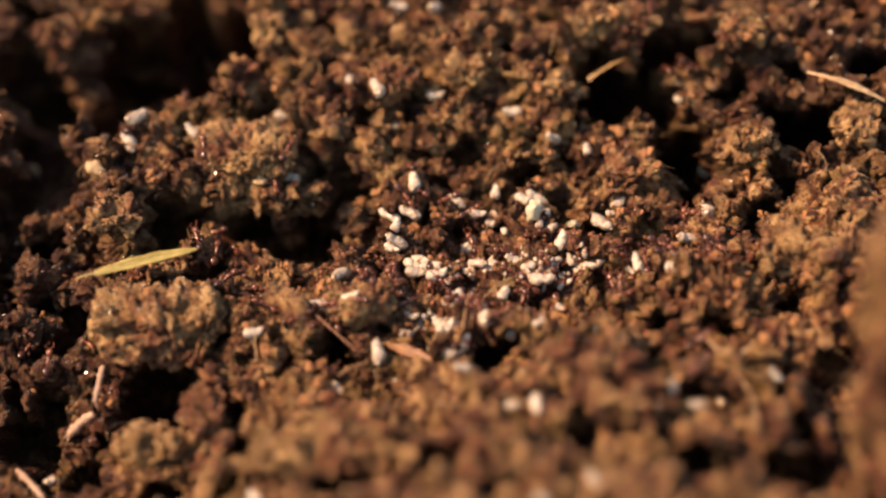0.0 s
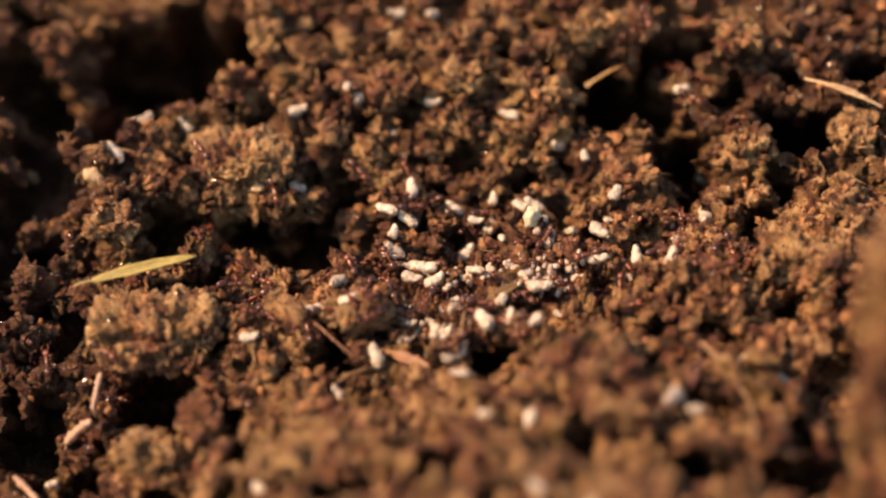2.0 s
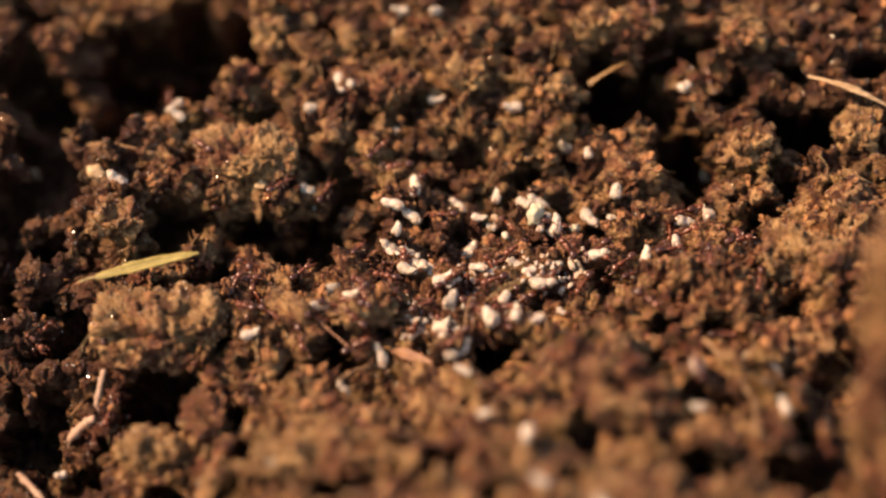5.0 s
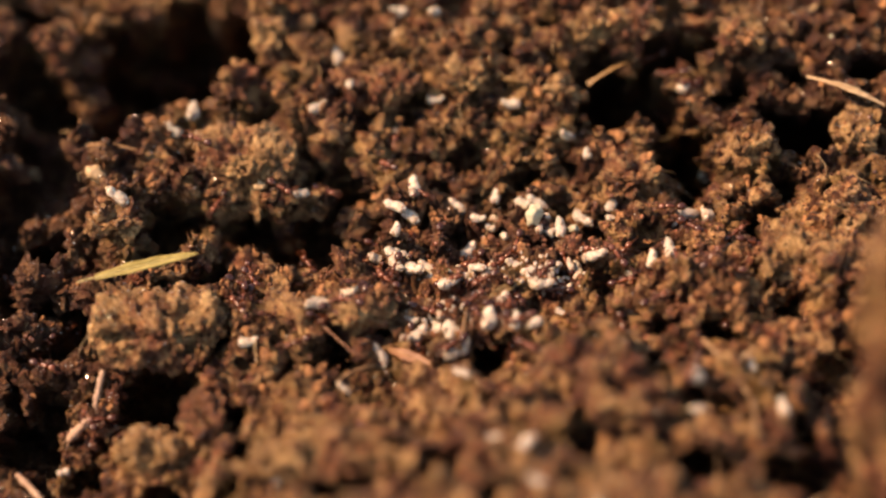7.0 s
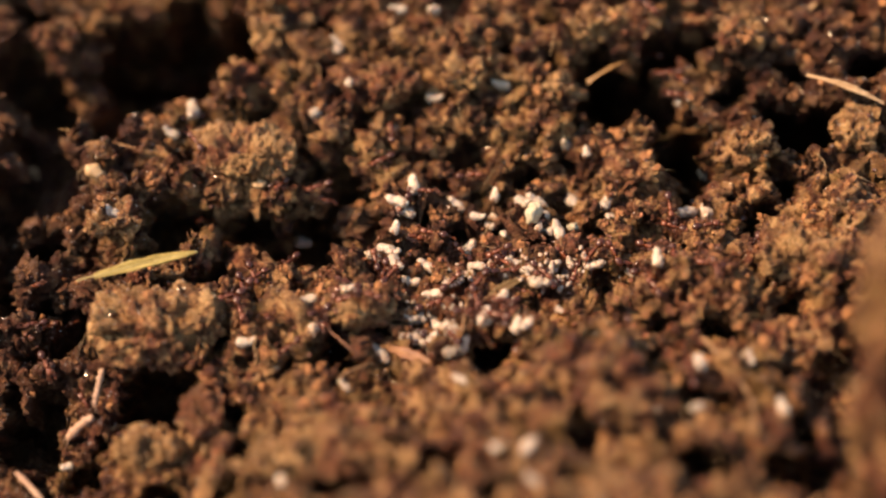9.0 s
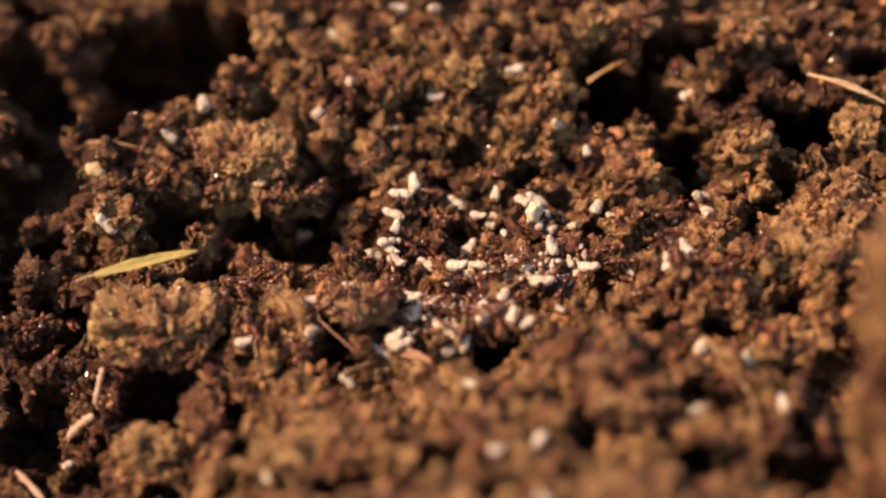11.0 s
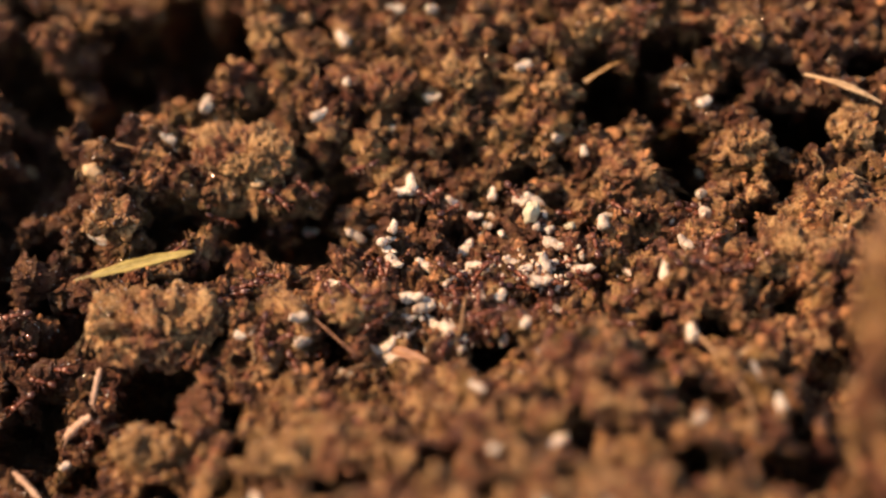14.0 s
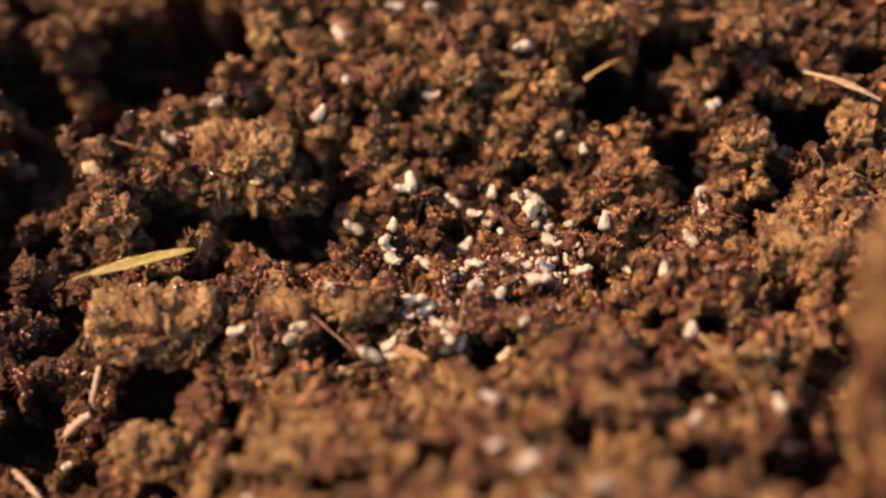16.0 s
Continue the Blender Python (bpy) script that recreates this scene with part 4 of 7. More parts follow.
# ---------------------------------------------------------------- the nest's things: plan in mm
carried(0, 318, -9, 1.12, (0, -2.7, 0.5, -2.4), (4, -3.0, 1.0, -2.6), (6.5, -3.3, -1.2, -1.6), (9, -3.9, -1.5, -3.4), (11.5, -3.7, -6.9, -2.1), (16, -3.0, -7.4, -1.8))
carried(1, 183, 25, 1.12, (0, -1.2, -1.9, -1.4), (4, -1.6, -0.1, -2.8), (6.5, -1.6, -0.3, -3.2), (9, -0.9, -4.0, -3.4), (11.5, -0.8, -7.3, -2.5), (14.5, -1.6, -7.6, -2.4), (16, -1.4, -7.7, -2.9))
carried(1, 353, 22, 1.12, (0, -3.4, -2.0, -2.1), (4, -3.8, -1.8, -1.8), (6.5, -5.7, -0.5, -1.3), (9, -5.7, -0.5, -1.3), (11.5, -5.7, -0.5, -1.3), (16, -5.7, -0.5, -1.3))
carried(3, 333, 8, 1.12, (0, -3.3, -1.0, -1.7), (4, -3.8, 1.8, -3.3), (6.5, -4.7, 2.3, -2.2), (9, -6.4, 2.1, -1.2), (11.5, -6.4, 2.4, -0.2), (16, -6.4, 2.4, -0.2))
carried(1, 14, 4, 1.12, (0, -0.9, -3.4, -1.4), (4, -0.8, -3.4, -1.3), (6.5, 0.4, -4.1, -1.6), (9, 1.1, -3.5, -2.0), (16, 2.8, -0.6, -3.2))
carried(0, 127, 16, 1.18, (0, -0.5, -9.4, -3.9), (4, -0.8, -9.4, -3.8), (6.5, 1.0, -11.6, -2.4), (11.5, 0.9, -11.9, -2.9), (16, 1.1, -13.8, -2.4))
carried(1, 26, -15, 1.12, (0, 0.5, -12.2, -2.4), (4, 0.2, -12.0, -2.5), (6.5, -0.9, -10.0, -4.1), (9, -1.5, -12.2, -3.6), (11.5, -6.3, -12.3, -4.4), (16, -5.8, -12.9, -4.3))
carried(0, 57, -2, 1.12, (0, -2.6, -8.6, -5.0), (4, -2.9, -8.8, -4.6), (6.5, -2.9, -10.8, -3.5), (9, -3.1, -11.1, -4.2), (11.5, -5.2, -13.6, -5.0), (16, -4.8, -13.8, -5.2))
carried(0, 240, -10, 1.12, (0, -12.3, -3.0, -1.6), (2, -12.3, -3.0, -1.6), (4, -12.8, -2.9, -2.7), (6.5, -14.8, -7.6, -1.0), (8, -15.1, -10.2, -0.2), (8.5, -14.6, -10.7, -2.1), (9, -14.9, -11.2, -2.6), (11.5, -15.3, -11.7, -4.3), (13, -15.4, -11.8, -4.8), (14, -16.1, -12.6, -3.6), (15, -16.6, -12.4, -4.0), (16, -17.3, -12.2, -3.8))
carried(1, 194, 9, 1.12, (0, -14.1, -8.8, -1.4), (4, -14.8, -8.2, -1.3), (6.5, -13.7, -9.4, -0.6), (8, -15.8, -7.1, -1.5), (11.5, -15.5, -7.5, -2.0), (13, -15.5, -10.5, -0.4), (14, -16.4, -10.9, -1.3), (14.5, -16.3, -11.2, -2.9), (16, -16.3, -11.2, -2.9))
carried(0, 52, 11, 1.18, (0, -38.6, 20.5, 5.0), (1, -38.0, 24.6, 2.8), (2, -38.0, 24.6, 2.8), (3, -36.2, 25.9, 1.7), (4, -36.2, 25.9, 1.7), (6.5, -31.9, 23.9, 4.3), (8, -31.9, 23.9, 4.3), (9, -31.9, 23.9, 4.3), (11.5, -30.2, 23.9, 5.1), (13, -29.7, 23.8, 5.1), (14, -29.7, 23.8, 5.1), (15, -28.6, 24.1, 5.7), (16, -28.2, 24.6, 4.8))
carried(0, 127, -25, 1.12, (0, -39.6, 18.3, 3.0), (0.5, -39.5, 18.7, 3.5), (1, -40.6, 19.0, 2.6), (2, -40.9, 17.1, 3.1), (3, -40.9, 17.4, 1.1), (3.5, -40.1, 14.3, 0.9), (4, -40.8, 13.4, 1.3), (6.5, -39.8, 8.8, 2.9), (8, -40.1, 7.1, 1.3), (9, -40.3, 6.6, 0.8), (11.5, -41.1, 3.8, 0.6), (13, -41.9, 7.8, -3.6), (14, -42.3, 7.3, -3.6), (15, -42.3, 5.9, -4.2), (16, -43.1, 8.4, -7.2))
carried(0, 110, 1, 1.12, (0, -8.3, 23.4, 7.5), (1, -8.8, 23.2, 7.4), (2, -10.7, 24.9, 6.4), (3, -11.2, 23.0, 7.5), (4, -12.9, 22.3, 7.2), (6.5, -13.6, 31.0, 7.4), (8, -14.0, 32.9, 7.4), (9, -13.8, 33.3, 8.1), (11.5, -14.4, 37.3, 6.6), (13, -12.6, 33.2, 9.0), (14, -12.6, 33.2, 9.0), (16, -13.0, 34.6, 8.5))
carried(1, 143, -14, 1.01, (0, -31.5, 19.0, 3.8), (2, -32.4, 22.6, 3.3), (4, -33.4, 22.1, 3.3), (6.5, -34.0, 21.3, 3.1), (9, -34.2, 19.7, 3.5), (11.5, -34.5, 19.0, 3.0), (16, -34.0, 19.0, 2.8))
carried(0, 199, -15, 1.12, (0, 29.4, 1.0, 0.7), (2, 29.2, 3.3, -0.5), (4, 29.2, 3.2, 0.0), (6.5, 30.0, 8.2, -0.3), (8, 30.0, 8.2, -0.3), (9, 30.0, 8.2, -0.3), (11.5, 32.3, 10.0, 1.0), (16, 32.3, 10.0, 1.0))
carried(2, 36, -17, 1.23, (0, 21.6, 9.2, -0.3), (4, 21.3, 9.4, -0.1), (6.5, 20.9, 9.2, 0.4), (8, 20.5, 9.8, -0.1), (9, 20.2, 9.6, -0.0), (11.5, 18.7, 7.9, 0.2), (13, 18.9, 4.2, 1.2), (14.5, 20.0, 4.0, 1.1), (16, 20.0, 3.8, 0.9))
carried(0, 316, 14, 1.12, (0, 19.2, 3.9, 0.9), (2, 19.2, 3.8, 0.8), (3, 19.1, 8.4, -1.9), (4, 18.0, 7.2, -0.9), (6.5, 17.6, 8.0, -0.7), (8, 16.5, 9.6, -1.6), (9, 16.6, 11.9, -1.7), (11.5, 14.6, 10.1, -3.6), (13, 13.9, 4.9, -1.9), (14.5, 13.8, 2.3, -1.0), (16, 13.7, 2.6, -1.0))
carried(1, 227, -17, 1.12, (0, 13.8, 19.0, 2.7), (0.5, 14.5, 19.9, 1.5), (4, 15.2, 19.8, 1.3), (6.5, 15.6, 20.1, 1.2), (9, 15.8, 20.3, 1.2), (11.5, 14.2, 20.3, 2.6), (13, 14.5, 20.3, 2.5), (14, 14.8, 20.0, 2.4), (16, 15.3, 20.3, 2.1))
carried(1, 67, -25, 1.12, (0, 14.3, 2.2, -0.8), (1.5, 13.4, 4.8, -1.8), (3, 13.3, 5.6, -1.3), (4, 13.3, 5.8, -0.6), (6.5, 14.4, 6.0, -1.0), (9, 14.2, 5.3, -1.0), (11.5, 12.9, 0.3, -0.4), (13, 12.6, -1.4, -0.9), (16, 12.3, -2.5, -1.3))
carried(0, 2, -12, 1.01, (0, 18.0, -1.0, -1.7), (2.5, 18.9, -0.8, -1.7), (4, 18.4, -1.4, -0.1), (8, 18.3, -1.4, -0.2), (9, 18.2, -1.2, -1.1), (11.5, 17.2, -3.0, -0.3), (16, 16.9, -3.3, -0.7))
carried(1, 110, -15, 1.01, (0, 23.0, -4.5, 1.2), (1.5, 23.4, -1.1, 0.5), (3.5, 23.4, -1.1, 0.5), (6.5, 24.7, -2.6, 1.0), (9, 25.1, -6.2, 3.7), (11.5, 26.4, -6.4, 2.8), (14.5, 26.1, -7.9, 2.7), (16, 26.2, -7.6, 2.8))
carried(1, 85, -7, 1.12, (0, 26.7, -6.7, 2.9), (1.5, 26.6, -7.2, 4.7), (3.5, 29.0, 3.4, -1.5), (6.5, 27.0, -1.5, 1.6), (8, 27.0, -1.5, 1.3), (9, 28.5, 3.8, -2.5), (11.5, 28.8, -5.6, 4.3), (13, 29.4, -2.3, 2.3), (14.5, 29.6, 0.7, 0.4), (16, 30.1, 0.2, 1.1))
carried(0, 97, 16, 1.3, (0, 4.9, -12.1, -0.5), (4, 5.2, -13.3, 0.4), (6.5, 5.4, -12.4, -0.7), (9, 5.0, -11.9, -0.3), (11.5, 4.6, -11.4, -0.1), (12.5, 4.7, -9.7, -0.6), (14, 4.6, -6.6, -2.1), (15, 4.4, -6.0, -1.7), (16, 4.5, -5.2, -1.3))
carried(0, 276, 18, 0.95, (0, 10.1, -29.9, 2.0), (2, 9.6, -30.9, 1.8), (4, 8.8, -35.9, 4.4), (6.5, 8.7, -36.8, 3.8), (8, 8.9, -38.0, 3.9), (9, 9.0, -38.1, 3.9), (11.5, 10.4, -35.6, 2.3), (12.5, 10.8, -36.4, 2.2), (14, 12.5, -34.0, 0.6), (14.5, 12.5, -34.0, 0.6), (15, 12.5, -34.0, 0.6), (16, 9.0, -43.0, 6.1))
carried(1, 320, -12, 0.86, (0, 7.4, -29.8, 1.7), (1.5, 5.0, -31.7, 2.9), (3.5, 3.8, -29.9, 2.4), (4, 3.9, -30.8, 2.6), (6.5, 5.1, -34.1, 2.5), (8, 5.6, -38.6, 4.5), (11.5, 5.5, -39.3, 4.1), (16, 5.7, -38.8, 4.3))
carried(0, 93, 19, 1.03, (0, 31.1, -24.4, -2.2), (2, 24.8, -29.3, 3.6), (3.5, 26.7, -23.9, 0.2), (4, 27.8, -23.6, 0.4), (6.5, 27.5, -26.1, 3.8), (8, 28.5, -24.3, 2.5), (9, 28.3, -24.0, 3.2), (11.5, 29.1, -18.4, 0.7), (12.5, 28.8, -18.8, 1.6), (14, 28.4, -17.3, 1.7), (16, 28.4, -17.3, 1.7))
carried(1, 100, -1, 0.95, (0, 34.2, -28.1, -1.3), (1.5, 34.8, -27.3, -1.1), (3, 36.8, -30.1, 2.1), (4, 36.8, -30.2, 2.1), (6.5, 36.8, -30.2, 2.1), (9, 36.8, -30.2, 2.1), (12, 36.8, -30.2, 2.1), (16, 36.8, -30.2, 2.1))
carried(1, 152, -24, 0.86, (0, 36.5, -25.0, 1.7), (1.5, 38.4, -20.1, -2.1), (4, 38.8, -22.5, -0.5), (6.5, 34.5, -21.8, 0.9), (8, 34.4, -21.6, 0.9), (9, 34.3, -21.4, 1.5), (12, 34.1, -21.2, 0.9), (13, 34.4, -22.0, 0.7), (14.5, 35.2, -23.5, 1.5), (15.5, 36.0, -22.2, 1.9), (16, 36.6, -21.4, 0.8))
carried(2, 184, 1, 1.03, (0, 27.4, -30.4, 2.4), (6.5, 27.4, -30.4, 2.4), (8, 27.4, -30.4, 2.4), (9, 27.4, -30.4, 2.4), (11.5, 27.3, -31.5, 2.6), (13, 27.7, -31.2, 2.6), (14, 27.8, -32.4, 2.5), (16, 27.4, -32.9, 2.6))
carried(2, 84, -16, 0.95, (0, 24.7, -28.9, 3.7), (6.5, 29.1, -22.9, -2.3), (9, 29.9, -23.3, -2.6), (11.5, 30.0, -23.5, -2.5), (13, 30.4, -23.7, -2.6), (16, 30.2, -24.3, -1.9))
carried(0, 135, -21, 0.95, (0, 15.5, -44.8, 4.8), (0.5, 15.6, -46.9, 5.8), (2, 15.7, -48.7, 5.6), (11.5, 16.6, -48.1, 4.3), (14, 17.1, -47.1, 4.2), (15, 16.7, -46.8, 5.0), (16, 16.4, -45.9, 5.6))
carried(1, 169, -6, 0.86, (0, 9.9, -49.1, 6.4), (1.5, 9.7, -45.6, 5.9), (3.5, 9.9, -45.8, 5.9), (7, 9.6, -44.5, 5.4), (9, 9.3, -44.4, 5.1), (11.5, 10.3, -49.3, 6.3), (16, 10.6, -49.4, 6.2))
carried(1, 308, 12, 0.86, (0, -20.1, -38.4, -3.6), (3.5, -19.2, -34.0, -4.9), (7, -17.7, -35.6, -3.2), (9, -17.2, -37.1, -2.0), (11.5, -19.1, -36.4, -4.5), (16, -20.2, -39.9, -2.9))
carried(1, 1, 13, 1.12, (0, -20.5, 24.0, 2.8), (1.5, -18.6, 23.5, 4.9), (3.5, -17.3, 23.3, 5.4), (6.5, -16.1, 22.7, 5.0), (16, -15.2, 20.0, 5.6))
carried(2, 347, 20, 1.23, (0, -19.3, 15.6, -0.7), (4, -16.9, 14.0, -0.8), (6.5, -17.9, 12.0, 0.2), (8, -17.6, 11.8, -1.8), (8.5, -17.7, 21.3, -11.8), (9, -18.0, 14.9, -10.2), (9.2, -18.0, 14.9, -10.2), (11.5, -18.0, 14.9, -10.2), (16, -16.1, 19.1, -15.8))
carried(0, 173, -21, 1.01, (0, -5.7, 2.3, -0.6), (4, -5.6, 2.5, -1.4), (6.5, -7.8, 2.0, -2.5), (8, -7.9, 1.9, -2.6), (9, -8.1, 2.0, -2.5), (11.5, -8.1, 2.0, -2.5), (13, -10.6, 8.7, -4.4), (14.5, -10.6, 8.7, -4.4), (16, -10.7, 9.4, -4.0))
carried(0, 158, -3, 1.01, (0, -4.1, 8.4, -0.9), (6.5, -4.0, 8.3, -0.7), (9, -4.7, 8.8, -0.5), (11.5, -6.5, 7.8, -0.6), (13, -9.1, 12.1, -5.9), (14.5, -9.1, 12.1, -5.9), (16, -9.1, 12.1, -5.9))
carried(0, 156, 5, 1.01, (0, -6.6, 8.9, -1.7), (4, -6.6, 8.9, -1.7), (6.5, -6.0, 8.5, 0.6), (8, -5.7, 8.9, 0.8), (9, -5.6, 9.1, 0.8), (11.5, -5.1, 11.2, 0.1), (14, -4.4, 11.6, 0.3), (16, -4.3, 11.7, 0.3))
carried(1, 356, -5, 1.01, (0, -10.8, -9.5, 0.1), (6.5, -11.0, -7.4, -0.4), (11.5, -11.4, -6.9, -0.2), (13, -12.1, -6.6, -0.3), (14, -12.8, -3.3, -2.6), (16, -13.1, -6.6, -0.6))
carried(0, 94, 5, 1.01, (0, 2.0, -6.7, -2.2), (4, 1.2, -8.3, -1.0), (6.5, 0.3, -7.8, -1.8), (8, -1.3, -7.7, -3.2), (9, -2.7, -7.8, -3.5), (11.5, -3.3, -8.0, -2.5), (12.5, -3.6, -7.0, -2.2), (13, -3.4, -8.1, -1.6), (14.5, -1.7, -7.7, -2.5), (16, -1.6, -7.9, -3.1))
carried(1, 241, 20, 0.90, (0, 10.9, -15.2, 1.3), (4, 10.7, -15.1, 1.4), (6.5, 10.6, -15.6, 2.2), (9, 9.7, -15.0, 1.3), (11.5, 9.7, -15.0, 1.3), (14, 9.7, -15.0, 1.3), (16, 9.7, -15.0, 1.3))
carried(1, 90, -22, 0.90, (0, 7.9, -12.6, -2.6), (9, 8.5, -15.1, 1.0), (11.5, 7.8, -14.1, 0.1), (12.5, 7.5, -12.1, -3.8), (14, 7.5, -12.1, -3.8), (16, 7.5, -14.6, -4.4))
carried(0, 131, -24, 0.77, (0, -11.9, -19.4, -5.3), (9, -11.2, -18.6, -5.0), (11.5, -10.9, -18.3, -4.6), (12, -10.9, -15.2, -6.2), (14, -10.9, -15.2, -6.2), (16, -10.9, -15.2, -6.2))
carried(0, 183, 0, 0.77, (0, 2.2, -22.4, 0.7), (4, 2.2, -22.4, 0.7), (6.5, 2.2, -22.4, 0.7), (8.5, 1.9, -23.1, 0.2), (11.5, 3.4, -25.6, 1.1), (13, 3.6, -26.2, 1.8), (14.5, 4.4, -26.3, 1.5), (16, 5.4, -29.8, 3.0))
carried(1, 9, 10, 1.01, (0, -22.2, -11.9, -3.2), (9, -23.0, -12.2, -3.9), (12.5, -23.4, -12.3, -4.2), (14, -23.1, -11.2, -3.8), (16, -23.8, -11.5, -3.3))
carried(2, 214, -2, 0.86, (0, -45.7, -22.5, -16.7), (9, -43.8, -20.8, -15.6), (11.5, -43.8, -20.8, -15.6), (14.5, -43.8, -20.8, -15.6), (16, -43.5, -20.9, -15.8))
carried(1, 192, 12, 1.12, (0, 9.0, 22.7, 4.3), (7, 8.8, 23.8, 5.5), (9, 7.7, 26.8, 6.2), (11.5, 9.7, 26.3, 8.7), (12.5, 10.2, 26.3, 8.8), (14.5, 10.8, 26.8, 9.1), (16, 10.6, 28.3, 10.6))
carried(2, 4, 3, 1.23, (0, 30.7, 25.9, 4.1), (9, 30.7, 25.9, 4.1), (12.5, 31.3, 22.9, 6.2), (14.5, 34.1, 22.9, 5.6), (16, 34.8, 22.8, 5.3))
carried(0, 23, 20, 1.01, (0, 1.3, -15.7, -2.9), (9, 1.3, -15.9, -2.0), (12.5, 0.7, -15.0, -2.8), (14.5, 0.9, -14.6, -2.8), (16, 1.1, -15.2, -2.6))
carried(3, 92, 14, 1.12, (0, -0.3, -11.6, -2.4), (4, -0.7, -11.2, -2.8), (6.5, 0.9, -12.8, -2.2), (11.5, 1.0, -11.7, -3.8), (16, 0.8, -15.2, -1.2))
carried(0, 100, -18, 1.12, (0, -7.5, -14.7, -3.7), (15.5, -7.3, -12.5, -5.2), (16, -8.1, -15.1, -3.7))
brood(3, 1.1, -3.4, -1.8, 236, -3, 0.93)
brood(1, 5.1, -0.7, -2.6, 128, 24, 0.91)
brood(3, 13.3, -0.8, -1.0, 188, -7, 0.72)
brood(0, 15.0, 1.5, -3.9, 106, -4, 0.93)
brood(1, 12.9, -2.2, -1.5, 75, -4, 0.82)
brood(1, 10.2, 9.3, -0.3, 279, -20, 0.84)
brood(0, 11.6, 10.2, -0.1, 156, -14, 1.06)
brood(1, 12.7, 8.7, -1.2, 76, 21, 1.01)
brood(1, 11.8, 5.4, -0.5, 82, 21, 0.72)
brood(2, 7.5, 5.2, -1.4, 273, 0, 0.71)
brood(0, -0.9, -9.1, -3.8, 304, -3, 1.07)
brood(1, -3.6, -9.3, -2.8, 333, 1, 0.77)
brood(2, 20.7, 7.8, -0.6, 16, 6, 0.85)
brood(1, 6.7, 10.5, -2.6, 66, 21, 0.95)
brood(1, -6.3, 1.6, -1.2, 322, 25, 0.89)
brood(2, 28.2, 7.0, -0.9, 222, -2, 0.77)
brood(0, 1.7, 11.9, -1.8, 150, -16, 0.90)
brood(1, 6.6, 12.7, -1.2, 86, 8, 0.90)
brood(1, 4.2, 8.9, -1.5, 352, 21, 0.84)
brood(2, 6.0, 8.5, -2.6, 149, 5, 0.88)
brood(0, 3.2, 5.8, -4.2, 57, -1, 1.07)
brood(0, 32.5, 8.1, -0.1, 91, 15, 1.12)
brood(2, 18.1, 16.8, 2.7, 92, -20, 0.92)
brood(1, -11.9, 24.6, 7.9, 280, 7, 0.86)
brood(1, -1.1, 25.1, 5.2, 355, 12, 1.00)
brood(1, -5.6, 38.8, 10.1, 186, 10, 1.02)
brood(1, -1.2, 36.4, 11.4, 248, -9, 1.05)
brood(0, -1.8, 0.3, -2.5, 150, -4, 0.99)
brood(3, 2.8, -0.1, -3.3, 5, 5, 0.95)
brood(0, 4.2, -0.7, -1.7, 166, 17, 0.82)
brood(1, 5.9, -0.1, -2.7, 256, 16, 1.00)
brood(1, 8.6, 0.0, -1.9, 178, -8, 0.99)
brood(2, 10.2, -2.0, -1.2, 209, -3, 1.12)
brood(0, 11.7, -5.0, -0.7, 352, 3, 1.14)
brood(3, 13.6, -0.3, -2.1, 265, -16, 0.94)
brood(1, 16.3, -0.3, -2.8, 101, -2, 1.12)
brood(1, 22.6, -2.5, -1.4, 144, 19, 0.74)
brood(1, 0.7, -11.6, -2.6, 213, -15, 0.98)
brood(0, 2.4, -14.3, -2.3, 264, 17, 1.12)
brood(1, 9.8, 9.8, 0.1, 319, 10, 1.05)
brood(2, 13.2, 5.8, -1.2, 138, 21, 1.15)
brood(1, -5.7, 3.7, 0.5, 81, 12, 0.90)
brood(0, -3.6, 12.5, 0.8, 92, -11, 1.04)
brood(2, 13.7, -8.6, -2.0, 323, 20, 0.72)
brood(1, 15.4, -0.1, -1.8, 115, -15, 0.72)
brood(2, 7.1, -7.2, -1.2, 56, -5, 1.14)
brood(2, -6.0, 22.2, 2.5, 99, 10, 0.72)

leaf(np.array((-41.0, -5.3, 0.5)), np.array((-28.9, -3.0, 2.4)), 1.3, "narrow yellow-green leaf lying on a tan clod", LEAF, VEIN)
leaf(np.array((-6.3, -12.4, -4.5)), np.array((-0.9, -16.7, -3.5)), 1.3, "small dry red-brown leaf scrap half buried in soil", DEAD_LEAF, BROWN_STEM)
leaf(np.array((5.5, -6.2, -1.9)), np.array((9.5, -4.3, -0.7)), 1.1, "folded olive-brown dead leaf scrap among the brood", OLIVE_LEAF, BROWN_STEM)
stem("twig", np.array((-39.9, -12.6, -7.6)), np.array((-40.5, -17.0, -9.6)), 0.34, 0.30, STEM, "pinkish dry stem piece standing against a clod", "twig", bow=0.3, nodes=(0.3, 0.75), seed=49)
stem("twig", np.array((-40.7, -17.1, -11.1)), np.array((-43.9, -17.8, -13.9)), 0.48, 0.50, STEM, "short pinkish dry stem piece lying on soil", "twig", bow=0.4, nodes=(0.3, 0.75), seed=10)
stem("twig", np.array((-49.7, -21.8, -15.6)), np.array((-45.6, -26.9, -15.3)), 0.38, 0.30, STEM, "thin dry brown stem lying on crumbly soil", "twig", bow=0.4, nodes=(0.3, 0.75), seed=31)
stem("twig", np.array((-28.6, -27.0, -8.8)), np.array((-31.1, -23.4, -17.3)), 0.40, 0.35, BROWN_STEM, "thin dry brown stem lying on crumbly soil", "twig", bow=0.4, nodes=(0.3, 0.75), seed=48)
